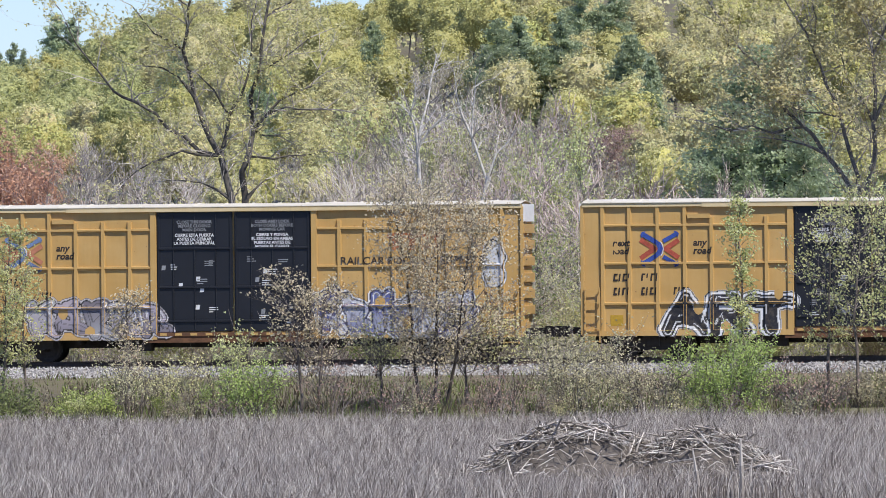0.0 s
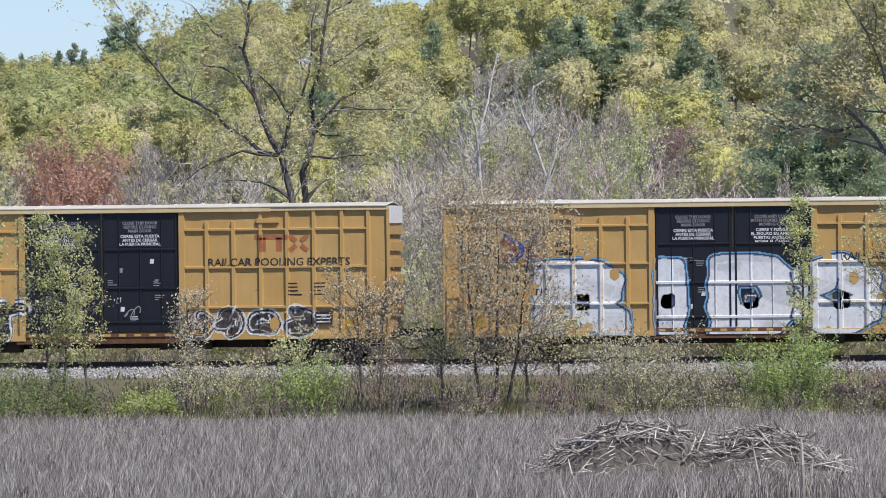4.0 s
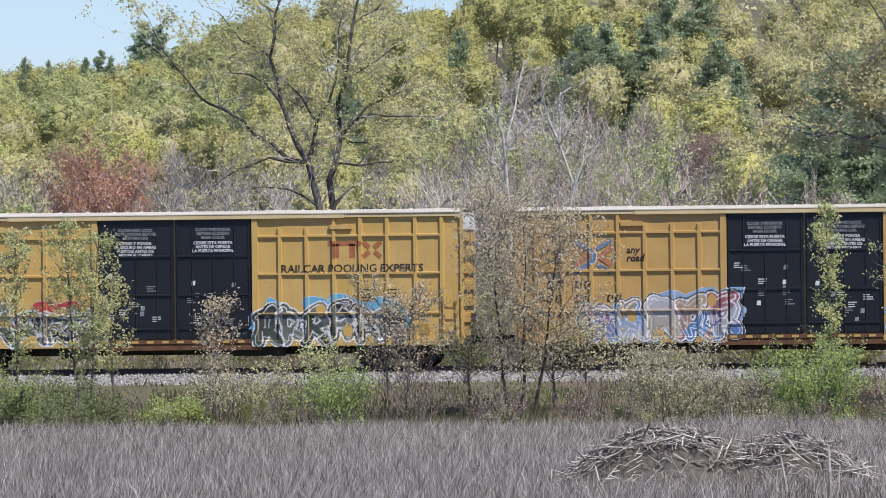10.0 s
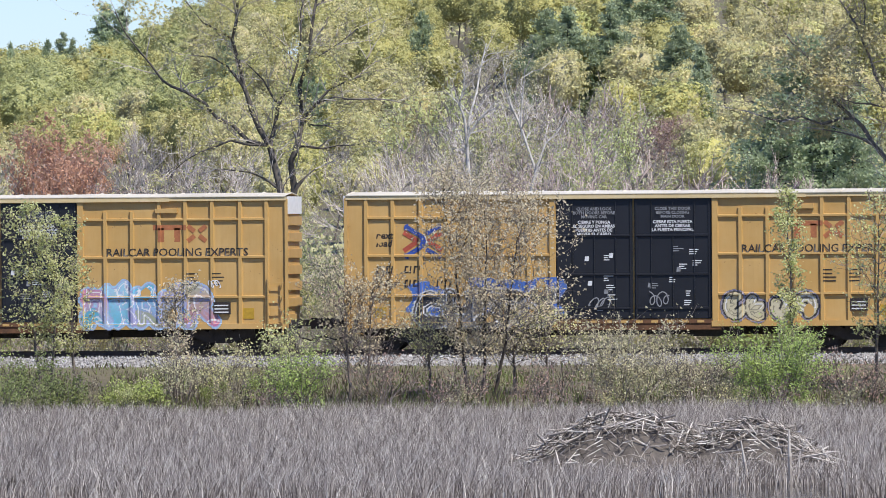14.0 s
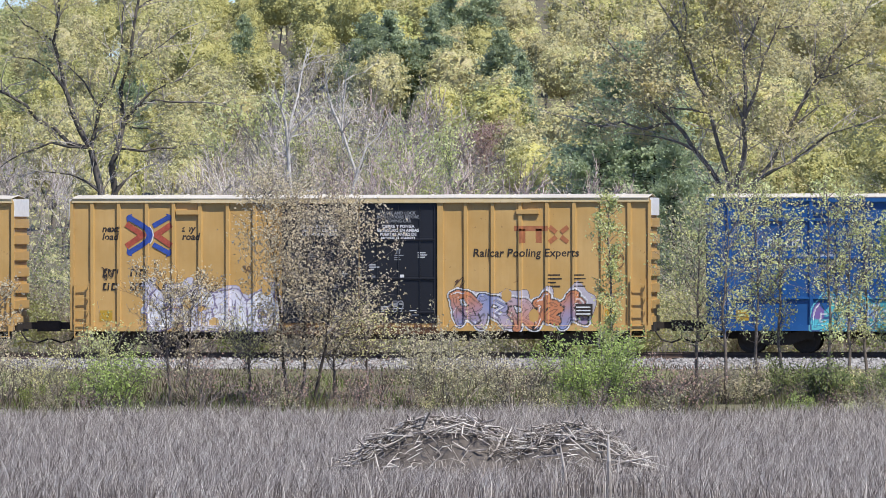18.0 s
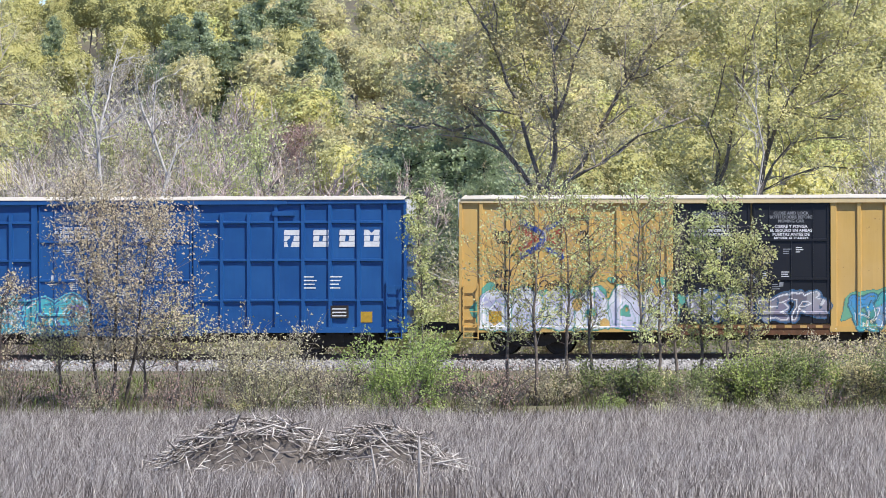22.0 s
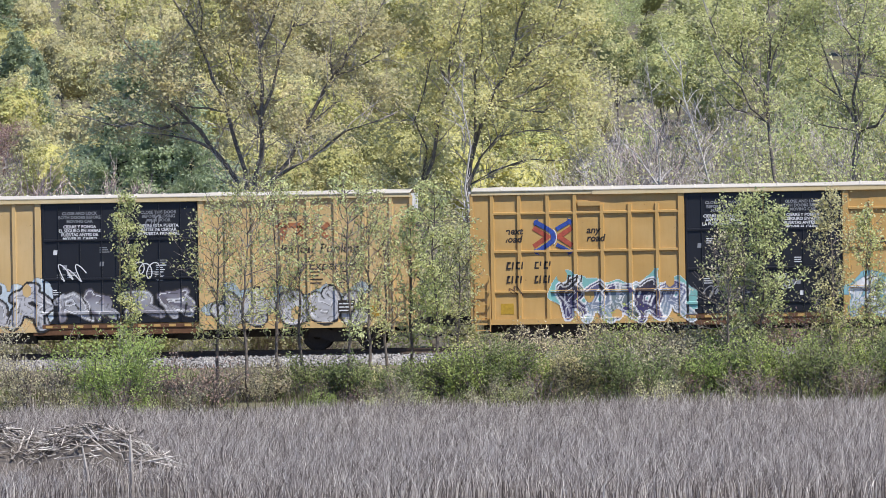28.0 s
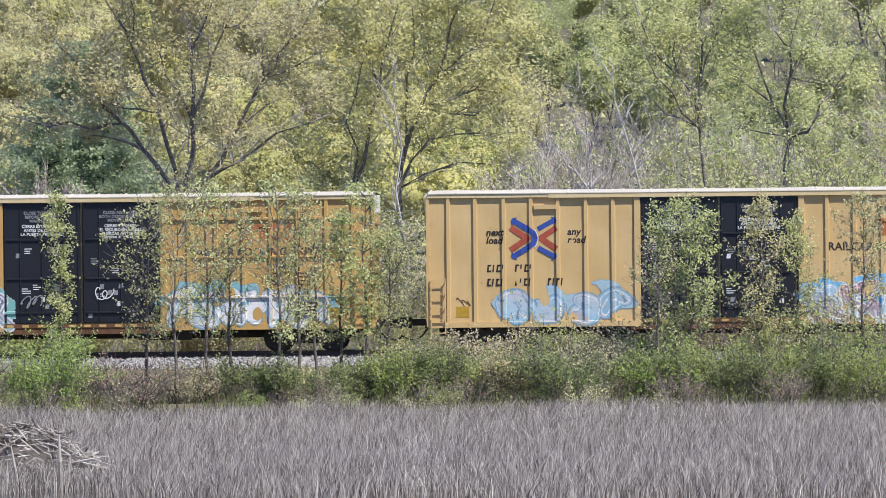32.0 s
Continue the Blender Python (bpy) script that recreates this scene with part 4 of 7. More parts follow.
    for bx in (0.9, 17.35):
        child("reflector", cached("refl", lambda: boxes_mesh("reflector", [(0, 0.42, 0.06, 0.066, 1.05, 1.4)], SIGN_YELLOW)), car, "yellow reflective plate", at=Matrix.Translation((bx, 0, 0)))
    return car


# ---- sprayed lettering ----
W_, K_, SKY_, NAVY = (0.72, 0.73, 0.75), (0.012, 0.012, 0.014), (0.16, 0.42, 0.66), (0.02, 0.07, 0.33)


def sprayed_strokes(rng, kind):
    """Abstract sprayed shapes in a unit cell, as chains of points; they spell nothing."""
    r = rng.uniform
    if kind == "bubble":
        a = r(0, 6.28)
        ring = [(0.5 + 0.34 * math.cos(a + k * 0.8), 0.5 + 0.4 * math.sin(a + k * 0.8)) for k in range(rng.integers(5, 8))]
        return [ring, [(0.2, r(0.3, 0.6)), (r(0.4, 0.8), r(0.2, 0.6))]]
    if kind == "block":
        return [[(0.35, 0.3), (0.35, 0.7)], [(0.65, 0.3), (0.65, 0.7)]]
    if kind == "slab":
        out = [[(r(0.05, 0.25), 0.0), (0.15, r(0.55, 0.8)), (r(0.4, 0.6), 1.0), (0.85, r(0.5, 0.85))], [(r(0.2, 0.4), 0.05), (r(0.7, 0.95), r(0.0, 0.15)), (0.85, r(0.2, 0.4))]]
        if r() < 0.45:
            out.append([(r(0.2, 0.5), r(0.3, 0.7)), (r(0.6, 0.85), r(0.35, 0.6))])
        return [[(1 - a, b) for a, b in chain] for chain in out] if r() < 0.5 else out
    slope = r(-0.2, 0.2)
    spine = [(0.25 + slope, r(-0.05, 0.1)), (0.25, 0.5), (0.25 - slope, r(0.85, 1.1))]
    arm = [(0.1, r(0.7, 1.0)), (r(0.5, 0.7), r(0.75, 1.05)), (r(0.7, 1.1), r(0.5, 0.8)), (r(0.4, 0.9), r(0.3, 0.5))]
    foot = [(0.3, r(0.3, 0.55)), (r(0.6, 0.8), r(0.2, 0.4)), (r(0.85, 1.2), r(-0.05, 0.15))]
    out = [spine, arm, foot]
    if r() < 0.5:
        out.append([(r(0.3, 0.6), r(0.9, 1.0)), (r(0.6, 0.9), 1.12)])
    return out


LETTER_STROKES = {
    "A": [[(0.0, 0.0), (0.42, 1.0), (0.9, 0.0)], [(0.2, 0.35), (0.7, 0.35)]],
    "R": [[(0.12, 0.0), (0.12, 1.0), (0.65, 1.0), (0.82, 0.75), (0.62, 0.5), (0.15, 0.5)], [(0.45, 0.5), (0.9, 0.0)]],
    "T": [[(0.0, 1.0), (1.0, 1.0)], [(0.5, 1.0), (0.5, 0.0)]],
    "C": [[(0.9, 0.8), (0.5, 1.0), (0.12, 0.7), (0.12, 0.3), (0.5, 0.0), (0.95, 0.1)]],
    "H": [[(0.12, 0.0), (0.12, 1.0)], [(0.12, 0.5), (0.8, 0.5)], [(0.8, 0.0), (0.8, 1.0)]],
    "O": [[(0.5, 1.0), (0.1, 0.7), (0.1, 0.3), (0.5, 0.0), (0.85, 0.3), (0.85, 0.7), (0.5, 1.0)]],
    "S": [[(0.85, 0.9), (0.4, 1.0), (0.12, 0.75), (0.75, 0.35), (0.6, 0.02), (0.0, 0.08)]],
    "E": [[(0.85, 0.95), (0.15, 1.0), (0.15, 0.0), (0.9, 0.05)], [(0.15, 0.5), (0.7, 0.52)]],
    "I": [[(0.5, 0.0), (0.5, 1.0)]],
    "D": [[(0.1, 0.0), (0.1, 1.0), (0.6, 0.95), (0.85, 0.5), (0.6, 0.05), (0.1, 0.0)]],
}


def spray_material():
    mat, nt, p = shader("spray_paint", 0.5)
    at = nt.nodes.new("ShaderNodeAttribute")
    at.attribute_name = "spray"
    n = noise_node(nt, 7.0, 6, 0.7)
    c = mix(nt, ramp(nt, n, [(0.45, (0, 0, 0)), (0.75, (0.35, 0.35, 0.35))]), at.outputs["Color"], (0.25, 0.2, 0.14))
    nt.links.new(c, p.inputs["Base Color"])
    return mat


SPRAY = spray_material()


def graffiti(style, car, n, x0, x1, z0, z1, seed, fills, line, kind="wild", thick=0.13, edge=0.04, rim=None, cloud=None, glow=0.12, shine=W_, ink=None, text="", label="sprayed graffiti lettering", step=0.031):
    """Sprayed shapes with fills, outlines, a rim, shine lines and a misty cloud, laid over sheets and ribs."""
    rng = np.random.default_rng(seed)
    xs, zs = np.arange(x0 - 0.35, x1 + 0.35, step), np.arange(max(z0 - 0.1, 0.70), z1 + 0.42, step)
    gx, gz = np.meshgrid(xs, zs)
    wob, mist, patch = np.zeros_like(gx), np.zeros_like(gx), np.zeros_like(gx)
    for k in range(6):
        a, b = rng.normal(size=2) * 5
        wob += np.sin(gx * a + gz * b + rng.uniform(0, 6)) * 0.014
        mist += np.sin(gx * a * 0.6 + gz * b * 0.9 + rng.uniform(0, 6)) * 0.16
        patch += np.sin(gx * a * 0.7 + gz * b * 0.7 + rng.uniform(0, 6))
    norm = 5.0 if kind in ("slab", "block") else 2.0
    w = (x1 - x0) / n
    reach = np.full((n, *gx.shape), 9.0)
    for k in range(n):
        ox, oz, hh = x0 + k * w + rng.uniform(-0.08, 0.08) * w, z0 + rng.uniform(0.0, 0.1) * (z1 - z0), (z1 - z0) * rng.uniform(0.85, 1.0)
        for chain in (LETTER_STROKES[text[k]] if text else sprayed_strokes(rng, kind)):
            pts = [(ox + w * a, oz + hh * (0.1 + 0.8 * b)) for a, b in chain]
            for (ax, az_), (bx, bz) in zip(pts[:-1], pts[1:]):
                vx, vz = bx - ax, bz - az_
                t = np.clip(((gx - ax) * vx + (gz - az_) * vz) / (vx * vx + vz * vz + 1e-9), 0, 1)
                swell = 0.03 * np.sin(t * 3.14)
                reach[k] = np.minimum(reach[k], (np.abs(gx - ax - t * vx) ** norm + np.abs(gz - az_ - t * vz) ** norm) ** (1 / norm) - swell)
    reach += wob
    order = np.sort(reach, 0)
    dist, second = order[0], order[1] if n > 1 else order[0] + 9
    which = reach.argmin(0)
    f = np.clip((gz - z0) / (z1 - z0) + wob * 3, 0, 1)[..., None]
    cols = np.array(fills)
    inner = cols[which % len(cols)] * f + cols[(which + 1) % len(cols)] * (1 - f)
    inner = np.where((patch > 1.5)[..., None], cols[(which + 2) % len(cols)], inner)
    inner = inner * (1 - 0.18 * np.clip(patch - 0.4, 0, 1))[..., None]
    if ink is not None:
        inner = np.where((np.abs(patch + 0.7) < 0.16)[..., None], np.array(ink), inner)
    for k in range(n * 3):
        ax, az_ = rng.uniform(x0, x1), rng.uniform(z0, z1)
        lean, reach_by = rng.normal() * 0.5, rng.uniform(0.12, 0.42)
        bx, bz = ax + math.sin(lean) * reach_by, az_ + math.cos(lean) * reach_by
        t = np.clip(((gx - ax) * (bx - ax) + (gz - az_) * (bz - az_)) / reach_by ** 2, 0, 1)
        cut = np.hypot(gx - ax - t * (bx - ax), gz - az_ - t * (bz - az_)) + wob * 0.5 < 0.018
        inner = np.where(cut[..., None], np.array(shine if k % 4 == 0 else line) * 0.8, inner)
    if not text:
        inner = np.where((np.abs(dist - thick * 0.42 + wob) < 0.014)[..., None], inner * 0.35 + 0.65 * np.array(line), inner)
    gleam = (np.abs(dist - thick * 0.55) < 0.016) & (patch + gz * 2 - (z0 + z1) > 0.1)
    inner = np.where(gleam[..., None], np.array(shine), inner)
    seam = (second < thick) & (np.abs(second - dist) < edge)
    painted = dist < thick + edge
    rgb = np.where(((dist < thick) & ~seam)[..., None], inner, np.array(line))
    if rim is not None:
        ring = ~painted & (dist < thick + edge + 0.04)
        rgb = np.where(ring[..., None], np.array(rim), rgb)
        painted |= ring
    if cloud is not None:
        puff = ~painted & (dist < thick + edge + glow + mist * 0.6) & (gz + mist * 0.5 > z0 + 0.4 * (z1 - z0))
        rgb = np.where(puff[..., None], np.array(cloud), rgb)
        painted |= puff
    col = np.ones((*gx.shape, 4))
    col[..., :3] = rgb
    nz, nx = gx.shape
    y = PANEL - relief(style, gx, gz) - 0.009
    door = (gx > DOOR[0]) & (gx < DOOR[1]) & (gz > 0.95)
    ribbed = np.abs((gz[..., None] - np.array([1.32, 2.42, 3.68]))).min(-1) < 0.045
    y = np.where(door, np.where(ribbed, 0.010, 0.052), y)
    for base in (DOOR[0], (DOOR[0] + DOOR[1]) / 2 + 0.03):
        for rod in (0.55, 1.25, 1.95):
            y = np.where(door & (np.abs(gx - base - rod) < 0.022), np.minimum(y, 0.018), y)
    v = np.stack([gx, y, gz], -1).reshape(-1, 3)
    i = (np.arange(nz - 1)[:, None] * nx + np.arange(nx - 1)[None])
    p = painted
    i = i[(p[:-1, :-1].astype(int) + p[1:, :-1] + p[:-1, 1:] + p[1:, 1:]) >= 2]
    f = np.stack([i, i + 1, i + 1 + nx, i + nx], 1)
    used = np.unique(f)
    remap = np.zeros(len(v), dtype=int)
    remap[used] = np.arange(len(used))
    me = mesh_of("graffiti", v[used], remap[f], SPRAY)
    att = me.color_attributes.new("spray", "FLOAT_COLOR", "POINT")
    att.data.foreach_set("color", col.reshape(-1, 4)[used].astype(np.float32).ravel())
    return child("graffiti", me, car, label)


SILVER = (0.42, 0.43, 0.46)
CAR_X = [-110.49, -89.68, -68.99, -48.63, -28.01, -7.21, 13.59, 34.34, 54.99, 75.63, 96.43, 117.03]
CARS = []
for k, (style, paint, words) in enumerate([
        ("grid", YELLOW, "ochre ribbed steel boxcar with black doors and silver graffiti"),
        ("grid", YELLOW, "ochre ribbed steel boxcar with black and white graffiti"),
        ("grid", YELLOW, "ochre ribbed boxcar with huge white and blue graffiti"),
        ("grid", YELLOW_BRIGHT, "bright ochre boxcar with red, black and cyan graffiti"),
        ("grid", YELLOW, "ochre boxcar with red, white and blue graffiti"),
        ("grid", YELLOW, "ochre boxcar with black bubble graffiti on blue"),
        ("upright", YELLOW, "faded ochre boxcar with upright ribs and white graffiti"),
        ("grid", BLUE, "blue ribbed steel boxcar with blue doors and teal graffiti"),
        ("upright", YELLOW_BRIGHT, "bright ochre boxcar with white and green graffiti"),
        ("upright", YELLOW_PALE, "pale ochre boxcar with silver graffiti along the bottom"),
        ("grid", YELLOW, "ochre ribbed boxcar with white and navy graffiti"),
        ("upright", YELLOW_PALE, "pale ochre boxcar with light blue graffiti")]):
    blue = k == 7
    CARS.append(build_car(style, paint, k, words, ex=(2.45, 2.5, 2.5, 2.55, 2.5, 2.5, 2.5, 2.5, 2.6, 2.55, 2.6, 3.4)[k], mark=not blue,
                          slogan="none" if blue else {6: "mixed", 8: "stack", 9: "stack"}.get(k, "caps"), door_paint=BLUE if blue else BLACK, sign=not blue))


def paint_cars():
    s, u, c = "grid", "upright", CARS
    grey, dusk, teal, pink, lilac = (0.34, 0.34, 0.36), (0.16, 0.15, 0.19), (0.07, 0.42, 0.46), (0.48, 0.15, 0.27), (0.45, 0.46, 0.66)
    blue, deep, orange, red, ice = (0.04, 0.20, 0.52), (0.08, 0.07, 0.26), (0.52, 0.20, 0.09), (0.42, 0.04, 0.04), (0.30, 0.52, 0.66)
    graffiti(s, c[0], 5, 2.6, 7.2, 0.75, 1.95, 1, [grey, (0.40, 0.36, 0.42), dusk], K_, "wild", 0.17, 0.04, (0.5, 0.48, 0.5))
    graffiti(s, c[0], 6, 12.1, 17.3, 0.75, 2.1, 2, [SILVER, (0.52, 0.53, 0.57), (0.10, 0.12, 0.30), SILVER], (0.03, 0.03, 0.07), "wild", 0.17, 0.05, W_, ink=deep)
    graffiti(s, c[0], 1, 17.55, 18.35, 2.45, 3.75, 3, [W_, (0.5, 0.5, 0.52)], K_, "wild", 0.27, 0.05, W_, text="I", label="white sprayed figure with black outline")
    graffiti(s, c[1], 3, 2.75, 6.75, 0.72, 1.95, 4, [K_, (0.02, 0.02, 0.03)], W_, "wild", 0.20, 0.08, K_, None, text="ART")
    graffiti(s, c[1], 4, 11.95, 16.4, 0.72, 1.75, 5, [K_, (0.05, 0.04, 0.04)], (0.62, 0.62, 0.6), "bubble", 0.19, 0.05, None, None, ink=(0.16, 0.12, 0.08))
    graffiti(s, c[2], 4, 3.0, 14.2, 0.85, 3.0, 6, [W_, (0.66, 0.69, 0.73), W_], (0.03, 0.05, 0.12), "slab", 0.46, 0.06, SKY_, text="RIDO", label="huge white sprayed block letters with dark outline")
    for x, seed in ((4.2, 65), (6.95, 66), (9.7, 67), (12.6, 68)):
        graffiti(s, c[2], 1, x, x + 0.6, 1.5, 2.1, seed, [(0.05, 0.06, 0.09), (0.07, 0.2, 0.45)], K_, "block", 0.1, 0.04, label="dark sprayed opening in white block letters")
    graffiti(s, c[3], 6, 1.2, 6.9, 0.75, 2.0, 7, [K_, (0.05, 0.05, 0.06), (0.10, 0.11, 0.13)], W_, "wild", 0.17, 0.045, None, red, 0.14, ink=(0.5, 0.5, 0.52))
    graffiti(s, c[3], 6, 12.0, 16.8, 0.75, 2.05, 8, [K_, (0.04, 0.06, 0.05), (0.15, 0.17, 0.16)], W_, "wild", 0.19, 0.04, None, (0.12, 0.38, 0.58), 0.12)
    graffiti(s, c[4], 5, 2.2, 7.2, 0.75, 2.1, 9, [(0.30, 0.09, 0.11), blue, (0.40, 0.42, 0.5), (0.34, 0.28, 0.20)], W_, "wild", 0.19, 0.045, K_, (0.25, 0.38, 0.55), 0.08)
    graffiti(s, c[4], 5, 12.1, 16.4, 0.75, 2.1, 10, [pink, ice, (0.10, 0.42, 0.58), (0.35, 0.36, 0.62), (0.35, 0.40, 0.28)], (0.32, 0.34, 0.58), "wild", 0.17, 0.035, ice, ink=W_)
    graffiti(s, c[5], 5, 2.3, 6.9, 0.72, 1.95, 11, [K_, (0.05, 0.05, 0.06), (0.16, 0.16, 0.17)], (0.55, 0.56, 0.58), "wild", 0.19, 0.045, None, (0.05, 0.13, 0.42), 0.2, text="CHORS")
    graffiti(s, c[5], 4, 12.3, 15.3, 0.85, 1.8, 12, [(0.50, 0.46, 0.30), (0.55, 0.50, 0.36)], K_, "bubble", 0.15, 0.05, (0.25, 0.24, 0.33))
    graffiti(u, c[6], 4, 2.6, 6.8, 0.75, 2.05, 13, [(0.62, 0.61, 0.70), W_], (0.16, 0.13, 0.24), "slab", 0.19, 0.04, None, (0.50, 0.49, 0.58), 0.12)
    graffiti(u, c[6], 5, 12.3, 16.9, 0.75, 1.95, 14, [orange, (0.22, 0.27, 0.48), (0.45, 0.36, 0.42), orange], K_, "wild", 0.14, 0.04, W_, (0.45, 0.42, 0.48), 0.05)
    graffiti(s, c[7], 5, 3.4, 8.4, 0.75, 1.95, 15, [teal, (0.10, 0.50, 0.56), (0.22, 0.14, 0.42), teal], (0.03, 0.08, 0.22), "slab", 0.14, 0.04, (0.12, 0.5, 0.58))
    graffiti(u, c[8], 6, 0.5, 7.0, 0.75, 2.1, 17, [(0.58, 0.59, 0.68), W_, lilac], (0.05, 0.26, 0.20), "slab", 0.2, 0.03, None, (0.10, 0.36, 0.28), 0.05)
    graffiti(u, c[8], 4, 7.3, 11.7, 1.05, 1.9, 18, [grey, (0.24, 0.22, 0.30), dusk], (0.03, 0.10, 0.20), "wild", 0.12)
    graffiti(u, c[8], 5, 12.6, 16.6, 0.75, 1.95, 19, [(0.06, 0.24, 0.55), teal, (0.07, 0.34, 0.30), (0.20, 0.40, 0.62)], (0.03, 0.12, 0.16), "wild", 0.15, 0.04, None, (0.14, 0.38, 0.24), 0.16)
    graffiti(u, c[9], 6, 0.1, 6.9, 0.75, 2.1, 20, [SILVER, (0.50, 0.50, 0.53)], K_, "wild", 0.17, 0.07, None, (0.52, 0.60, 0.65), 0.12)
    graffiti(u, c[9], 4, 7.2, 11.7, 1.05, 2.0, 21, [SILVER, dusk], K_, "wild", 0.14, 0.04)
    graffiti(u, c[9], 5, 12.3, 17.6, 0.75, 2.0, 22, [SILVER, (0.52, 0.52, 0.54)], K_, "bubble", 0.2, 0.065, None, (0.36, 0.44, 0.48), 0.1)
    graffiti(s, c[10], 5, 2.7, 6.9, 0.75, 2.05, 23, [K_, (0.06, 0.05, 0.16), (0.30, 0.40, 0.44)], W_, "wild", 0.14, 0.05, None, (0.18, 0.42, 0.40), 0.1)
    graffiti(s, c[10], 5, 12.1, 17.4, 0.75, 2.0, 24, [W_, (0.42, 0.50, 0.58), W_], (0.16, 0.30, 0.38), "wild", 0.13, 0.04, None, (0.22, 0.45, 0.50), 0.1)
    graffiti(u, c[11], 4, 2.3, 6.6, 0.75, 1.9, 25, [(0.5, 0.5, 0.53), ice], (0.16, 0.30, 0.42), "bubble", 0.19, 0.04, None, (0.34, 0.48, 0.56), 0.1)
    graffiti(u, c[11], 4, 12.1, 17.0, 0.75, 1.95, 26, [ice, (0.28, 0.10, 0.16), (0.4, 0.45, 0.5)], W_, "wild", 0.15, 0.04, None, SKY_, 0.1)


def scribble(style, car, x, z, size, seed, mat, turns=3, wide=0.03, door=False):
    """A loose sprayed squiggle: one thin line that loops along; it spells nothing."""
    rng = np.random.default_rng(seed)
    t = np.linspace(0, 1, 14 * turns)
    px = x + size * (turns * 0.55 * t + 0.32 * np.sin(t * turns * 6.28 + rng.uniform(0, 6)))
    pz = z + size * (0.5 * np.cos(t * turns * 6.28 + rng.uniform(0, 6)) * rng.uniform(0.7, 1.1) + 0.18 * np.sin(t * 9 + seed))
    dx, dz = np.gradient(px), np.gradient(pz)
    d = np.hypot(dx, dz) + 1e-9
    ox, oz = -dz / d * wide / 2, dx / d * wide / 2
    n = len(t)
    vx, vz = np.concatenate([px + ox, px - ox]), np.concatenate([pz + oz, pz - oz])
    lift = np.tile(np.arange(n) * 0.0002, 2)
    y = (0.008 if door else PANEL - relief(style, vx, vz) - 0.012) - lift
    i = np.arange(n - 1)
    me = mesh_of("scribble", np.stack([vx, np.broadcast_to(y, vx.shape), vz], 1), np.stack([i, i + 1, i + 1 + n, i + n], 1), mat)
    return child("scribble", me, car, "thin sprayed squiggle")


def scribbles():
    brown = plain_paint("brown_marker", (0.13, 0.07, 0.04), 0.7, 0.3)
    for k, x, z, size, mat, turns in ((0, 17.6, 2.0, 0.3, brown, 2), (2, 14.6, 1.45, 0.3, DARK_PAINT, 2), (2, 14.6, 1.1, 0.22, brown, 2), (4, 1.35, 1.75, 0.4, brown, 2), (4, 0.75, 2.3, 0.3, brown, 1), (4, 0.72, 1.3, 0.25, brown, 1),
                                      (5, 17.5, 2.4, 0.22, brown, 2), (6, 1.0, 2.6, 0.3, DARK_PAINT, 2), (6, 5.6, 2.75, 0.28, brown, 2), (6, 17.6, 3.0, 0.35, brown, 2), (6, 12.5, 2.3, 0.3, brown, 2),
                                      (8, 2.6, 2.25, 0.3, DARK_PAINT, 4), (8, 4.9, 2.4, 0.25, brown, 3), (9, 17.7, 3.1, 0.35, brown, 2), (10, 1.2, 1.8, 0.3, brown, 2), (11, 1.0, 1.5, 0.3, brown, 2), (4, 16.3, 2.2, 0.2, WHITE_PAINT, 3)):
        scribble("upright" if k in (6, 8, 9, 11) else "grid", CARS[k], x, z, size, 300 + int(x * 10) + k, mat, turns)
    for k, x, z, size, mat, turns in ((9, 7.4, 2.6, 0.5, WHITE_PAINT, 3), (9, 9.8, 2.7, 0.45, WHITE_PAINT, 3), (9, 10.2, 4.2, 0.5, GREY_PAINT, 2), (5, 8.0, 1.5, 0.35, GREY_PAINT, 3), (5, 9.9, 1.6, 0.4, GREY_PAINT, 3), (1, 8.2, 1.5, 0.35, GREY_PAINT, 3),
                                      (1, 10.2, 1.6, 0.35, GREY_PAINT, 2), (10, 9.9, 1.9, 0.4, WHITE_PAINT, 2), (10, 7.5, 1.7, 0.35, GREY_PAINT, 3), (3, 10.3, 1.6, 0.4, GREY_PAINT, 3), (8, 9.0, 2.4, 0.35, GREY_PAINT, 3), (6, 10.4, 1.5, 0.35, GREY_PAINT, 2)):
        scribble("grid", CARS[k], x, z, size, 400 + int(x * 10) + k, mat, turns, 0.035, True)


paint_cars()
scribbles()

# ---- plants ----
def place(az, y):
    """x of a plant that stands at azimuth az (degrees left of +y) and depth y."""
    return -y * math.tan(radians(az))


def plant(name, label, category, group, parts):
    """An Empty at the plant's foot with its parts as meshes."""
    ob = tagged(new(name), label, category, group)
    for part_name, me in parts:
        piece = child(part_name, me, ob)
        if part_name in ("brushwood", "branchwork"):
            tagged(piece, "many fine bare twigs", kind="stuff")
    return ob


def limb_arrays(segs, sides=5):
    """Tapered tubes that share their rings where one goes on from another."""
    verts, faces, rings = [], [], {}
    angles = [2 * math.pi * k / sides for k in range(sides)]
    for x0, y0, z0, x1, y1, z1, r0, r1 in segs:
        p, q = Vector((x0, y0, z0)), Vector((x1, y1, z1))
        d = (q - p).normalized()
        u = d.cross(Vector((1, 0, 0)) if abs(d.z) > 0.5 else Vector((0, 0, 1))).normalized()
        w = d.cross(u)
        found = []
        for at, r in ((p, r0), (q, r1)):
            key = (round(at.x, 3), round(at.y, 3), round(at.z, 3))
            if key not in rings:
                rings[key] = len(verts)
                verts.extend(at + (u * math.cos(a) + w * math.sin(a)) * r for a in angles)
            found.append(rings[key])
        a, b = found
        faces.extend((a + k, a + (k + 1) % sides, b + (k + 1) % sides, b + k) for k in range(sides))
    return np.array(verts), np.array(faces)


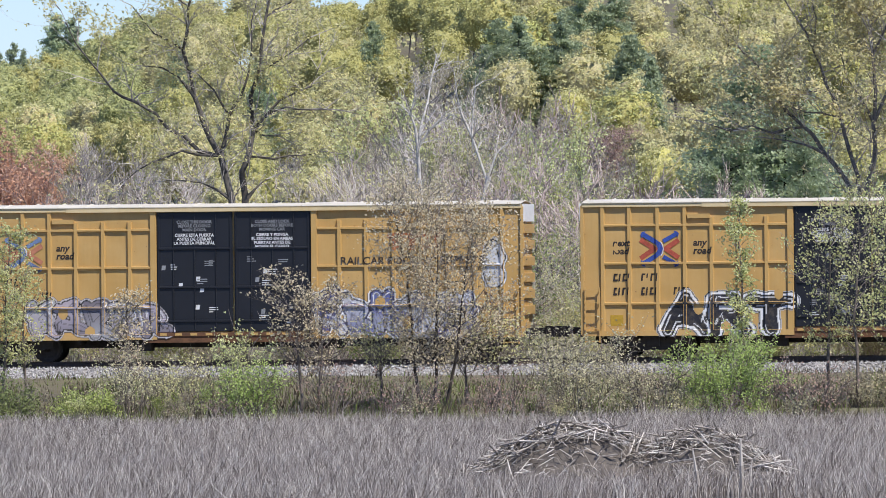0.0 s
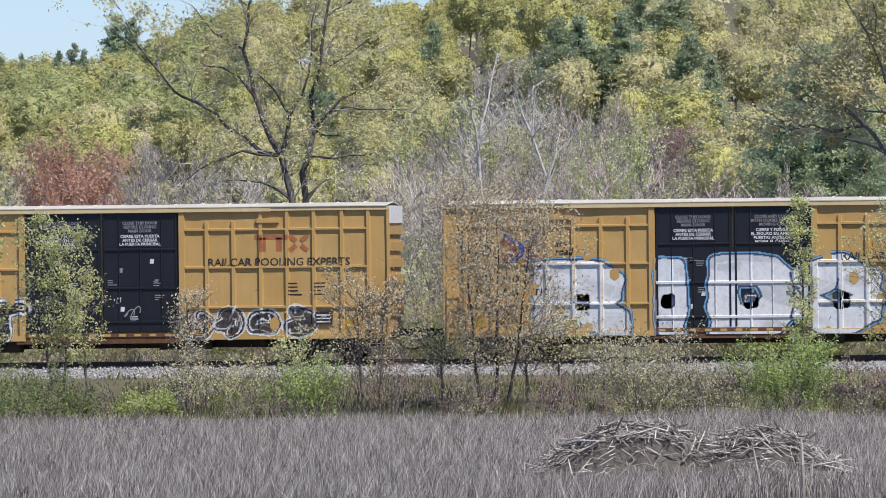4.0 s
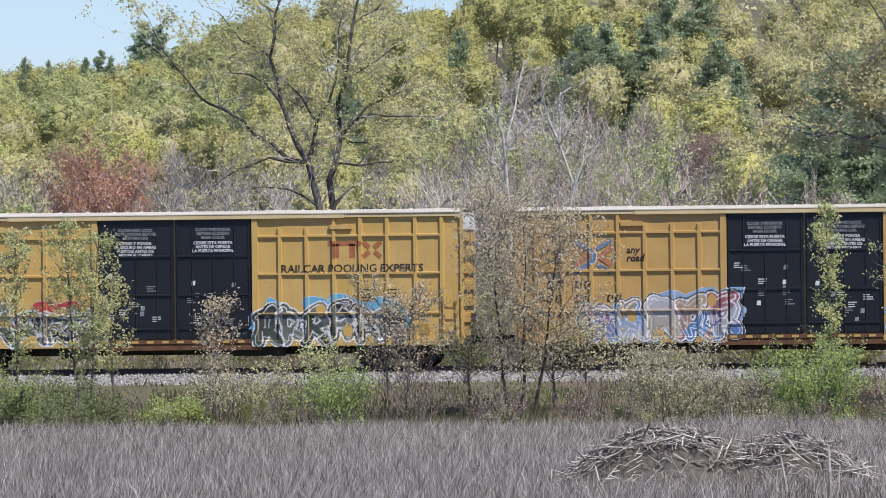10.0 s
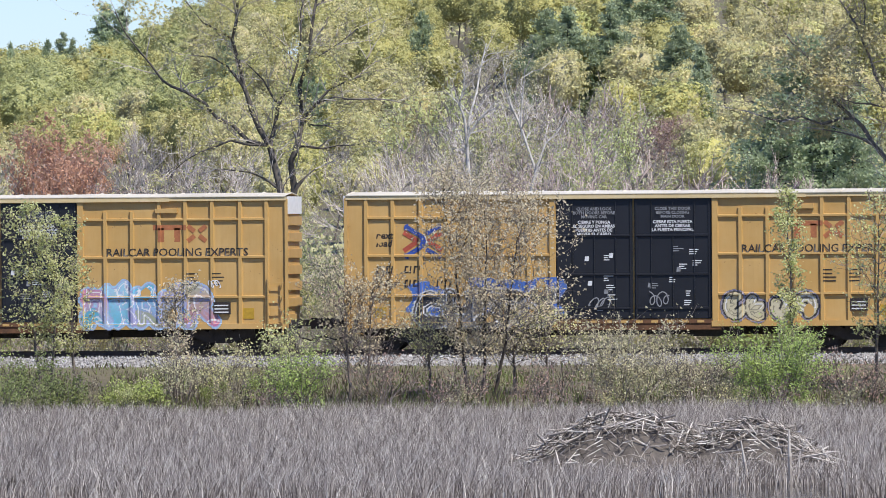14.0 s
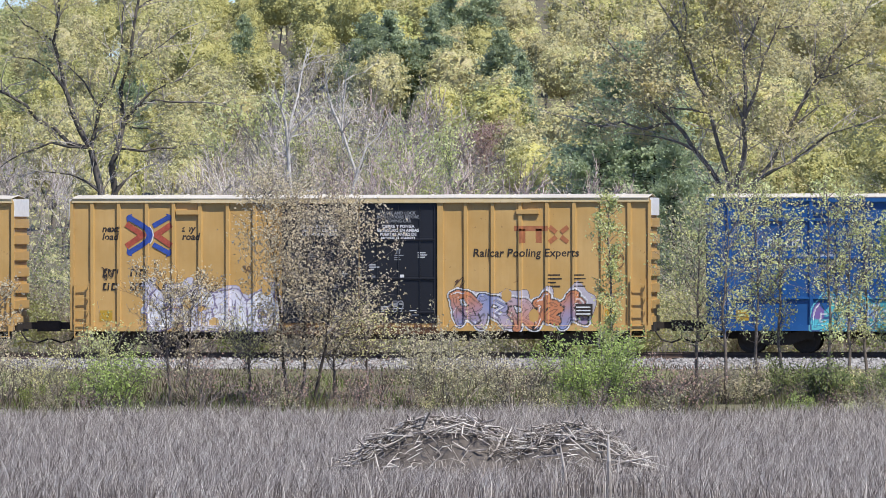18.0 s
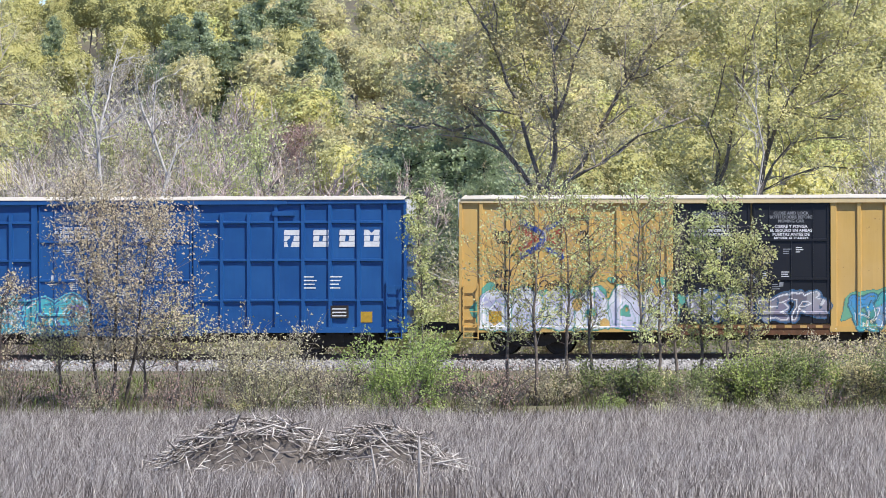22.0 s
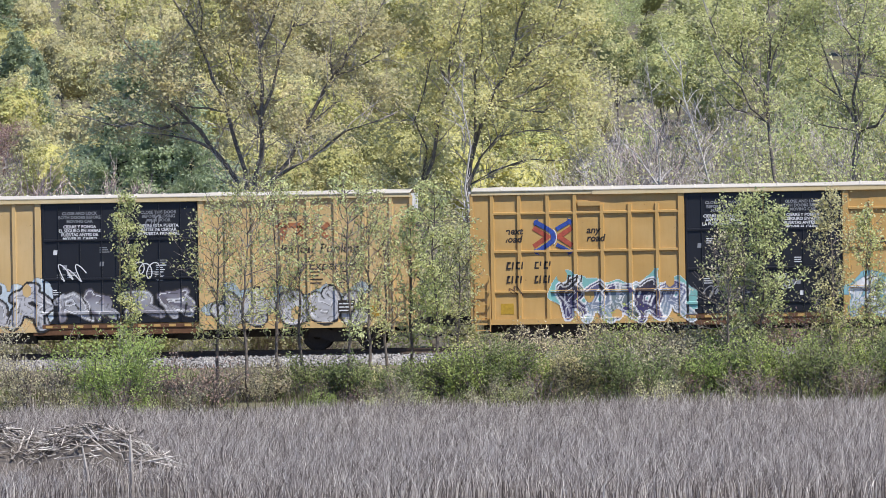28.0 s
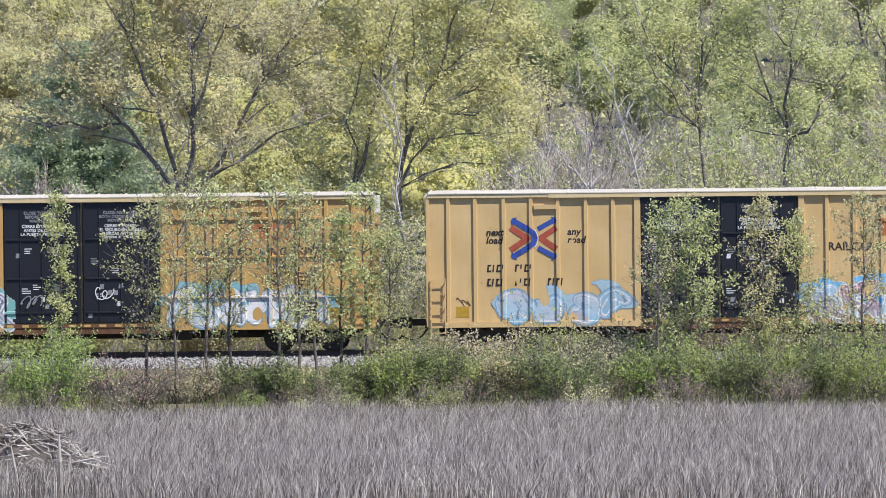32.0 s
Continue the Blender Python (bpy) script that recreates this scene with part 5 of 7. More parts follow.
def branch_mesh(name, segs, mat, sides=5):
    if sides == 3:
        return mesh_of(name, *ribbon_arrays(segs), mat)
    return mesh_of(name, *limb_arrays(segs, sides), mat, True)


def scatter(rng, tips, per, radius):
    """Leaf places in small clumps round the twig ends."""
    t = np.asarray(tips)
    return np.repeat(t, per, 0) + rng.normal(size=(len(t) * per, 3)) * radius


def snap(limbs, p):
    """The joint of the limbs so far that lies nearest to p (x, z)."""
    joints = [q for _, pts in limbs for q in pts]
    return min(joints, key=lambda q: (q[0] - p[0]) ** 2 + (q[1] - p[1]) ** 2) if joints else p


def limb(limbs, radius, *pts):
    """Adds a limb, as x, z in metres from the tree's foot; one that starts above the ground grows from the nearest joint."""
    if pts[0][1] > 0.1:
        pts = (snap(limbs, pts[0]), *pts[1:])
    limbs.append((radius, pts))


def limb_tree(name, label, x, y, limbs, leaf, seed, per, leaf_size, clump, bark, twig_len=1.5, depth=2, twigs=2.6, low=5.0, sag=0.06):
    """A near tree: main limbs, with grown branches and young leaves in tufts."""
    rng = np.random.default_rng(seed)
    base = float(ground_z(x, y))
    segs, tips, joints = [], [], {}
    for r0, pts in limbs:
        r0 *= 0.72
        row = []
        for k, (px, pz) in enumerate(pts):
            if (px, pz) not in joints:
                joints[px, pz] = np.array((px, (row[-1][1] if row else 0.0) + rng.normal() * (0.3 if pz > low else 0.05), pz))
            row.append(joints[px, pz])
        n = len(row) - 1
        for k in range(n):
            a, b = r0 * (1 - 0.8 * k / n), r0 * (1 - 0.8 * (k + 1) / n)
            span = np.linalg.norm(row[k + 1] - row[k])
            mid = (row[k] + row[k + 1]) / 2 + rng.normal(size=3) * 0.06 * span
            segs.append((*row[k], *mid, a, (a + b) / 2))
            segs.append((*mid, *row[k + 1], (a + b) / 2, b))
            if row[k + 1][2] < low:
                continue
            for j in range(max(2, int(twigs * span / 0.9 + 0.5))):
                q = row[k] + (row[k + 1] - row[k]) * rng.uniform(0.1, 1.0)
                ax = (row[k + 1] - row[k]) / span
                side = rng.normal(size=3)
                side[2] = abs(side[2]) * 0.5
                grow(rng, q, ax * 0.6 + side * 0.8, twig_len * rng.uniform(0.5, 1.3) * (0.75 + 0.35 * k / n), min(0.022, b * 0.5 + 0.006), depth, 0.7, 0.68, (2, 3), 0.2, sag, 3, segs, tips)
    segs = np.array(segs)
    thin = segs[:, 6] < 0.0225
    parts = [("trunk", branch_mesh("trunk", segs[~thin], bark, 7)), ("branchwork", branch_mesh("branchwork", segs[thin], TWIG_PALE if bark is BARK_PALE else TWIG, 3))]
    if per and len(tips):
        tips = np.array(tips)
        tuft = np.sin(tips[:, 0] * 2.6 + seed) + np.sin(tips[:, 2] * 3.1 + tips[:, 0]) + np.sin(tips[:, 1] * 2.3 + tips[:, 2] * 1.3)
        away = np.hypot(tips[:, 0] - tips[:, 0].mean(), 0.9 * (tips[:, 2] - 6.0))
        tips = tips[(tuft > rng.uniform(-2.0, 1.6, len(tips))) & (away > rng.uniform(0.5, 4.5, len(tips)))]
        leaves = scatter(rng, tips, per, clump)
        parts.append(("crown", mesh_of("crown", *leaf_arrays(leaves, leaf_size, rng, 0.65, 1.6, True), LEAF[leaf])))
    ob = plant(name, label, "tree", "", parts)
    ob.location = (x, y, base)
    return ob


def round_arrays(subdivisions):
    """A ball of triangles, radius 1, as arrays."""
    ball = bmesh.new()
    bmesh.ops.create_icosphere(ball, subdivisions=subdivisions, radius=1.0)
    v = np.array([v.co for v in ball.verts])
    f = np.array([[v.index for v in f.verts] for f in ball.faces])
    ball.free()
    return v, f


def mound_tree(kind, seed, height=9.0, width=6.0, lobes=32, leaves=3200, size=0.19):
    """A tree on the far hill: trunk, boughs and a domed crown of leaf tufts round a closed inside."""
    rng = np.random.default_rng(seed)
    segs, tips = [], []
    grow(rng, (0, 0, 0), (rng.normal() * 0.05, 0, 1), height * 0.45, 0.13, 1, 0.75, 0.62, (3, 4), 0.1, 0.12, 3, segs, tips)
    big_v, big_f = round_arrays(3)
    knobs = np.array([1 + 0.35 * noise.noise(Vector(p) * 2.4 + Vector((seed, 0, 0))) for p in big_v])[:, None]
    middle, half = np.array([0, 0, height * 0.60]), np.array([width * 0.36, width * 0.36, height * 0.29])
    core_v = middle + big_v * knobs * half * 0.86
    pts, outs = [], []
    pick = rng.integers(0, len(big_v), leaves // 2)
    pts.append(middle + (big_v * knobs)[pick] * half * rng.uniform(0.85, 1.08, len(pick))[:, None] + rng.normal(size=(len(pick), 3)) * 0.2), outs.append(big_v[pick])
    for k in range(lobes):
        a, t = k * 2.4 + rng.uniform(-0.5, 0.5), (k + 0.5) / lobes
        up = -0.4 + 1.3 * t
        d = np.array([math.cos(a) * math.sqrt(max(0.05, 1 - up * up)), math.sin(a) * math.sqrt(max(0.05, 1 - up * up)), up])
        c = middle + d * half * rng.uniform(0.9, 1.12)
        r = width * rng.uniform(0.05, 0.11)
        n = leaves // lobes // 2
        d = rng.normal(size=(n, 3))
        d[:, 2] = np.where(d[:, 2] < -0.4, -d[:, 2], d[:, 2])
        d /= np.linalg.norm(d, axis=1, keepdims=True)
        pts.append(c + d * (r * rng.uniform(0.3, 1.25, n))[:, None] * np.array([1.25, 1.25, 0.75])), outs.append(d)
    leaf_v, leaf_f = leaf_arrays(np.concatenate(pts), size, rng, 0.85, 1.6, True, np.concatenate(outs))
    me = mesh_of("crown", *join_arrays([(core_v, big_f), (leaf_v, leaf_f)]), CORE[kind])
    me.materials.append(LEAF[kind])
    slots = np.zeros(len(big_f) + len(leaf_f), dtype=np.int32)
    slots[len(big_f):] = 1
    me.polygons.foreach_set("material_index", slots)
    me.polygons.foreach_set("use_smooth", slots == 0)
    return [("trunk", branch_mesh("trunk", segs, BARK, 4)), ("crown", me)]


def bare_tree(seed, twig, bark, height=9.0, leaf=None, per=2):
    rng = np.random.default_rng(seed)
    segs, tips = [], []
    grow(rng, (0, 0, 0), (rng.normal() * 0.08, 0, 1), height * 0.42, 0.11, 5, 0.5, 0.72, (2, 4), 0.13, 0.1, 3, segs, tips)
    segs = np.array(segs)
    segs[:, 6:8] = np.maximum(segs[:, 6:8], 0.012)
    zmax = max(segs[:, 5].max(), 0.1)
    lean = np.mean(np.array(tips), 0) / np.mean(np.array(tips)[:, 2])
    tips = [np.asarray(q) - lean * np.array([1, 1, 0]) * q[2] for q in tips]
    for a in (0, 3):
        segs[:, a:a + 2] -= segs[:, a + 2:a + 3] * lean[None, :2]
    segs[:, [0, 1, 2, 3, 4, 5]] *= height / zmax
    thick = segs[:, 6] > 0.03
    parts = [("trunk", branch_mesh("trunk", segs[thick], bark, 5)), ("branchwork", branch_mesh("branchwork", segs[~thick], twig, 3))]
    if leaf:
        t = np.array(tips) * height / zmax
        t = t[rng.uniform(size=len(t)) < (0.5 if per == 2 else 0.9)]
        parts.append(("crown", mesh_of("crown", *leaf_arrays(scatter(rng, t, per, 0.18), 0.14, rng, 0.7, 1.3, True), LEAF[leaf])))
    return parts


def pine_tree(seed, height=11.0, width=5.0, dense=1.0, needle=0.22):
    """A white pine: uneven tiers of upswept boughs carrying plumes of needles."""
    rng = np.random.default_rng(seed)
    segs, pts = [(0, 0, 0, 0, 0, height * 0.97, 0.17, 0.03)], []
    z = height * 0.1
    while z < height * 0.99:
        t = z / height
        full = width / 2 * (1.02 - t) ** 0.6 * min(1.0, 0.55 + 1.4 * t)
        for k in range(rng.integers(3, 6)):
            a = rng.uniform(0, 2 * math.pi)
            reach = full * rng.uniform(0.35, 1.2)
            tip = np.array([math.cos(a) * reach, math.sin(a) * reach, z + reach * rng.uniform(0.05, 0.5)])
            segs.append((0, 0, z, *tip, 0.035, 0.012))
            n = int(14 + reach * 34 * dense)
            u = rng.uniform(0.3, 1.05, n)[:, None]
            q = np.array([0, 0, z]) * (1 - u) + tip * u + rng.normal(size=(n, 3)) * np.array([0.26, 0.26, 0.16]) * (0.6 + reach * 0.25)
            pts.append(q)
        z += height * rng.uniform(0.018, 0.04)
    return [("trunk", branch_mesh("trunk", segs, BARK_DARK, 4)), ("crown", mesh_of("crown", *leaf_arrays(np.concatenate(pts), needle, rng, 0.55, 1.3, True), LEAF["pine"]))]


def shrub(seed, leaf, height=1.8, width=2.2, stems=14, per=3, size=0.1, twig=None, fill=1.0, clump=0.09, depth=2, body=0):
    """A bush of many thin stems from one foot, with small leaves at the twigs."""
    rng = np.random.default_rng(seed)
    segs, tips = [], []
    for k in range(stems):
        a = rng.uniform(0, 2 * math.pi)
        lean = rng.uniform(0.0, 1.0) * width / height * 0.55
        foot = (math.cos(a) * 0.15 * width * rng.uniform(0.2, 1.6), math.sin(a) * 0.12 * width, 0)
        grow(rng, foot, (math.cos(a) * lean, math.sin(a) * lean, 1), height * rng.uniform(0.45, 0.72), 0.016, depth, 0.6, 0.66, (2, 4), 0.16, 0.04, 3, segs, tips)
    segs = np.array(segs)
    segs[:, 6:8] = np.maximum(segs[:, 6:8] * 0.8, 0.005)
    parts = [("brushwood", branch_mesh("brushwood", segs, twig or TWIG_BRUSH, 3))]
    t = np.array(tips)
    t = t[rng.uniform(size=len(t)) < fill]
    if per and len(t):
        places = scatter(rng, t, per, clump)
        if body:
            d = rng.normal(size=(body, 3))
            d[:, 2] = np.abs(d[:, 2])
            d *= (rng.uniform(0.45, 1.0, body) ** 0.5 / np.linalg.norm(d, axis=1))[:, None]
            knob = 1 + 0.16 * np.sin(d[:, 0] * 7 + seed) + 0.12 * np.sin(d[:, 2] * 9 + d[:, 1] * 6)
            places = np.concatenate([places, d * knob[:, None] * np.array([width * 0.47, width * 0.4, height * 0.9])])
        parts.append(("foliage", mesh_of("foliage", *leaf_arrays(places, size, rng, 0.6, 1.3, simple=True), LEAF[leaf])))
    return parts


def sapling(seed, leaf, height=5.8, width=1.5, per=4, size=0.085, fill=1.0, stems=1, bark=None, clump=0.11, low=0.25):
    """A slim young tree: one or a few stems, short side branches, young leaves."""
    rng = np.random.default_rng(seed)
    segs, tips, stem_rows = [], [], []
    for s in range(stems):
        stem_rows.append([])
        p = np.array([(s - (stems - 1) / 2) * 0.42 + rng.normal() * 0.05, rng.normal() * 0.1, 0.0])
        h = np.array([(s - (stems - 1) / 2) * 0.12, 0, 1.0])
        n = 14
        top = height * (1 - 0.08 * s)
        for k in range(n):
            r0, r1 = 0.055 * (1 - k / n) + 0.008, 0.055 * (1 - (k + 1) / n) + 0.008
            h2 = h + rng.normal(size=3) * np.array([0.07, 0.07, 0])
            q = p + h2 / np.linalg.norm(h2) * top / n
            stem_rows[s].append((*p, *q, r0, r1))
            p = q
            t = (k + 1) / n
            if t < low:
                continue
            for j in range(4):
                a = rng.uniform(0, 2 * math.pi)
                reach = width * 0.42 * (math.sin(math.pi * min(1, (t - low * 0.6) / (1.08 - low * 0.6))) ** 0.7 + 0.12) * rng.uniform(0.5, 1.2)
                grow(rng, p, (math.cos(a), math.sin(a), 0.75), reach, 0.012, 2, 0.6, 0.6, (2, 3), 0.2, 0.1, 3, segs, tips)
    segs = np.array(segs)
    segs[:, 6:8] = np.maximum(segs[:, 6:8], 0.005)
    t = np.array(tips)
    t = t[rng.uniform(size=len(t)) < fill]
    return [("trunk", branch_mesh("trunk", rows, bark or BARK, 5)) for rows in stem_rows] + [("branchwork", branch_mesh("branchwork", segs, TWIG_BRUSH, 3)),
            ("crown", mesh_of("crown", *leaf_arrays(scatter(rng, t, per, clump), size, rng, 0.6, 1.3), LEAF[leaf]))]


def set_plant(parts, name, label, category, az, y, group="", scale=1.0, turn=0.0, dz=0.0):
    x = place(az, y)
    ob = plant(name, label, category, group, parts)
    ob.matrix_basis = Matrix.Translation((x, y, float(ground_z(x, y)) - 0.03 + dz)) @ Matrix.Rotation(turn, 4, "Z") @ Matrix.Scale(scale, 4)
    return ob


# ---- trees close behind the track ----
def near_trees():
    oak = []
    limb(oak, 0.20, (0.0, 0.0), (0.0, 5.9), (0.2, 7.4), (0.3, 8.3), (0.5, 10.3), (0.8, 12.2), (1.1, 14.3))
    limb(oak, 0.20, (-0.2, 0.0), (-0.4, 5.9), (-0.8, 7.4), (-1.4, 8.6), (-1.7, 9.5), (-2.1, 11.1), (-1.8, 12.6), (-1.4, 14.0))
    limb(oak, 0.13, (-0.8, 7.4), (-1.6, 7.6), (-2.7, 8.4), (-3.7, 9.3), (-4.5, 9.7), (-5.2, 10.6), (-6.1, 12.1))
    limb(oak, 0.11, (-0.8, 7.4), (-0.5, 8.8), (-0.1, 9.5), (0.3, 11.1), (0.5, 12.8))
    limb(oak, 0.07, (-0.5, 8.8), (-1.0, 9.7), (-2.1, 10.6))
    limb(oak, 0.07, (-0.8, 7.4), (-2.1, 7.6), (-3.1, 7.2), (-4.0, 6.6), (-4.5, 6.2))
    limb(oak, 0.06, (-0.4, 5.9), (-1.5, 6.5), (-2.7, 6.6), (-3.3, 6.4))
    limb(oak, 0.07, (0.3, 8.3), (0.9, 8.9), (1.9, 9.0), (3.0, 9.0), (3.9, 8.8))
    limb(oak, 0.08, (0.3, 8.3), (1.2, 9.3), (2.3, 9.8), (2.8, 10.9))
    limb(oak, 0.07, (0.2, 7.4), (1.0, 7.3), (2.1, 7.4), (3.1, 7.5))
    limb(oak, 0.05, (0.3, 8.3), (1.1, 8.1), (2.1, 7.6))
    limb(oak, 0.06, (0.5, 10.3), (1.7, 11.0), (3.1, 11.8))
    limb(oak, 0.05, (0.0, 5.9), (0.7, 6.6), (1.8, 7.0))
    limb(oak, 0.06, (-2.1, 11.1), (-3.1, 11.7), (-4.6, 13.0))
    limb(oak, 0.06, (-1.8, 12.6), (-2.3, 13.0), (-2.8, 13.9))
    limb(oak, 0.06, (0.8, 12.2), (1.6, 12.7), (2.5, 13.9))
    limb(oak, 0.06, (-1.7, 9.5), (-2.8, 10.5), (-3.9, 10.6))
    limb_tree("oak_tree", "tall spreading tree with olive young leaves and dark limbs", place(8.166, 300), 300, oak, "oak", 21, 6, 0.105, 0.15,
              plain_paint("oak_bark", (0.13, 0.115, 0.10), 0.9, 0.6, 6.0), 1.35)
    broad = []
    limb(broad, 0.15, (0.0, 0.0), (0.0, 6.1), (0.3, 8.3), (0.3, 10.6), (0.3, 12.1), (0.3, 13.6))
    limb(broad, 0.15, (-0.3, 0.0), (-0.6, 6.1), (-1.5, 7.3), (-2.2, 8.2), (-3.2, 9.4), (-4.3, 10.8), (-5.6, 12.8))
    limb(broad, 0.13, (-0.1, 0.0), (-0.3, 6.5), (-0.9, 8.5), (-1.4, 9.7), (-1.8, 10.8), (-2.0, 13.1))
    limb(broad, 0.08, (-1.8, 10.8), (-2.5, 12.1), (-3.4, 13.2))
    limb(broad, 0.06, (-0.9, 8.5), (-2.1, 8.7), (-3.2, 8.9))
    limb(broad, 0.09, (-2.2, 8.2), (-3.3, 8.0), (-4.8, 8.1), (-6.0, 8.5))
    limb(broad, 0.07, (-1.5, 7.3), (-2.6, 7.7), (-4.0, 7.9))
    limb(broad, 0.05, (-3.2, 9.4), (-2.9, 10.3), (-2.8, 11.2))
    limb(broad, 0.06, (-3.2, 9.4), (-2.4, 9.5), (-1.2, 9.4))
    limb(broad, 0.07, (0.3, 10.6), (0.8, 11.7), (1.4, 12.8))
    limb(broad, 0.06, (0.3, 12.1), (-0.4, 12.6), (-0.9, 13.3))
    limb(broad, 0.13, (0.2, 0.0), (0.4, 6.0), (2.0, 6.9), (3.2, 7.8), (5.0, 8.4))
    limb(broad, 0.13, (0.1, 0.0), (0.6, 6.2), (1.6, 7.7), (2.7, 9.7), (3.3, 10.6), (4.0, 11.3), (4.9, 12.8))
    limb(broad, 0.05, (2.7, 9.7), (2.7, 10.8), (3.0, 12.0))
    limb(broad, 0.06, (2.7, 9.7), (4.0, 10.2), (5.2, 10.9))
    limb(broad, 0.08, (0.3, 8.3), (1.0, 10.4), (1.5, 11.4), (2.2, 12.6))
    limb(broad, 0.05, (1.5, 11.4), (2.1, 11.6), (2.8, 12.4))
    limb(broad, 0.06, (1.6, 7.7), (2.8, 8.8), (4.4, 9.2))
    limb(broad, 0.06, (0.3, 8.3), (-0.6, 9.8), (-1.1, 12.0))
    limb_tree("oak_tree", "wide tree with tan-olive young leaves and low limbs", place(4.085, 300), 300, broad, "olive", 22, 9, 0.115, 0.18, BARK_OAK, 1.5)
    maple = []
    limb(maple, 0.14, (0.0, 0.0), (0.0, 5.8), (0.3, 7.3), (0.8, 8.6), (1.4, 9.6), (1.9, 11.4), (2.2, 13.2))
    limb(maple, 0.12, (-1.2, 0.0), (-1.6, 5.8), (-1.0, 7.6), (-0.6, 9.2), (-0.2, 11.2), (0.2, 13.6))
    limb(maple, 0.07, (-1.6, 5.8), (-1.8, 8.1), (-1.2, 10.2), (-0.7, 11.4))
    limb(maple, 0.08, (0.3, 7.3), (0.3, 8.7), (0.6, 10.6), (0.9, 13.2))
    limb(maple, 0.07, (0.8, 8.6), (2.7, 9.2), (3.9, 11.0))
    limb(maple, 0.06, (0.0, 5.8), (1.1, 7.5), (2.9, 7.7), (3.8, 7.5))
    limb(maple, 0.07, (-0.6, 9.2), (-1.0, 10.6), (-1.1, 13.2))
    limb(maple, 0.08, (1.4, 9.6), (2.9, 10.8), (3.6, 13.2))
    limb(maple, 0.06, (0.0, 5.8), (2.1, 6.7), (3.8, 6.7))
    limb(maple, 0.06, (1.4, 9.6), (2.5, 10.2), (3.1, 11.8))
    limb(maple, 0.06, (0.8, 8.6), (2.7, 8.3), (4.2, 9.6))
    limb_tree("maple_tree", "tall tree full of golden-yellow spring flowers", place(2.695, 303), 303, maple, "gold", 23, 16, 0.11, 0.2, BARK_OAK, 1.45)
    thin = []
    limb(thin, 0.11, (0.0, 0.0), (0.0, 5.7), (-0.2, 7.8), (-0.9, 9.6), (-1.8, 10.5), (-2.5, 12.4))
    limb(thin, 0.07, (-0.2, 7.0), (-0.8, 8.3), (-1.7, 9.6), (-2.3, 11.1))
    limb(thin, 0.06, (-0.1, 7.2), (-1.4, 8.3), (-2.3, 9.2))
    limb(thin, 0.08, (-0.2, 7.8), (-0.2, 9.2), (-0.1, 11.3), (0.0, 13.0))
    limb(thin, 0.05, (-0.9, 9.6), (-1.0, 10.9), (-1.1, 12.4))
    limb(thin, 0.05, (-0.2, 9.2), (0.4, 11.0), (0.8, 12.8))
    limb_tree("hedgerow_tree", "thin tree with leaning limbs and sparse green leaves", place(0.682, 304), 304, thin, "pale", 24, 8, 0.105, 0.16, BARK_OAK, 1.3)
    second = []
    limb(second, 0.12, (0.0, 0.0), (0.0, 5.7), (0.2, 7.4), (0.2, 9.5), (0.2, 10.5), (0.7, 13.0))
    limb(second, 0.08, (0.0, 6.6), (-0.4, 8.6), (-1.0, 10.3), (-1.3, 12.6))
    limb(second, 0.09, (0.1, 6.6), (0.8, 7.6), (1.2, 8.5), (2.2, 9.7), (3.0, 11.0))
    limb(second, 0.05, (0.2, 9.5), (1.0, 9.3), (1.8, 9.2))
    limb(second, 0.05, (-0.4, 8.6), (-1.5, 9.4), (-2.1, 10.6))
    limb(second, 0.06, (0.2, 9.5), (1.0, 10.7), (1.5, 13.0))
    limb(second, 0.06, (0.2, 7.4), (-0.8, 7.6), (-1.7, 7.8))
    limb(second, 0.05, (0.2, 10.5), (-0.3, 11.1), (-0.6, 12.4))
    limb_tree("hedgerow_tree", "thin forked tree with sparse green young leaves", place(0.164, 305), 305, second, "pale", 25, 8, 0.105, 0.16, BARK_OAK, 1.3)
    edge = []
    limb(edge, 0.13, (0.0, 0.0), (0.0, 6.0), (-0.6, 9.0), (-1.2, 11.6), (-1.4, 13.6))
    limb(edge, 0.10, (0.0, 6.0), (1.0, 9.4), (2.0, 12.6))
    limb_tree("hedgerow_tree", "thin tree with sparse green young leaves", place(-0.62, 305), 305, edge, "green", 29, 5, 0.11, 0.18, BARK_OAK, 1.4)
    birch = "pale-barked birch, almost leafless"
    one = []
    limb(one, 0.13, (0.0, 0.0), (-0.1, 5.0), (-0.3, 7.6), (0.0, 9.2), (0.3, 10.9))
    limb(one, 0.08, (-0.3, 7.6), (-0.5, 8.8), (-0.3, 10.0))
    limb(one, 0.08, (-0.3, 7.6), (0.5, 8.6), (1.0, 9.0))
    limb_tree("birch_tree", birch, place(6.97, 299), 299, one, "grey", 26, 1, 0.08, 0.2, BARK_PALE, 0.9)
    two = []
    limb(two, 0.13, (0.0, 0.0), (0.1, 5.0), (-0.1, 8.0), (0.1, 10.0))
    limb(two, 0.08, (-0.1, 8.0), (-0.6, 9.4), (-0.7, 10.4))
    limb(two, 0.08, (0.1, 5.0), (0.8, 7.4), (1.5, 8.3))
    limb_tree("birch_tree", birch, place(6.66, 300), 300, two, "grey", 27, 1, 0.08, 0.2, BARK_PALE, 0.9)
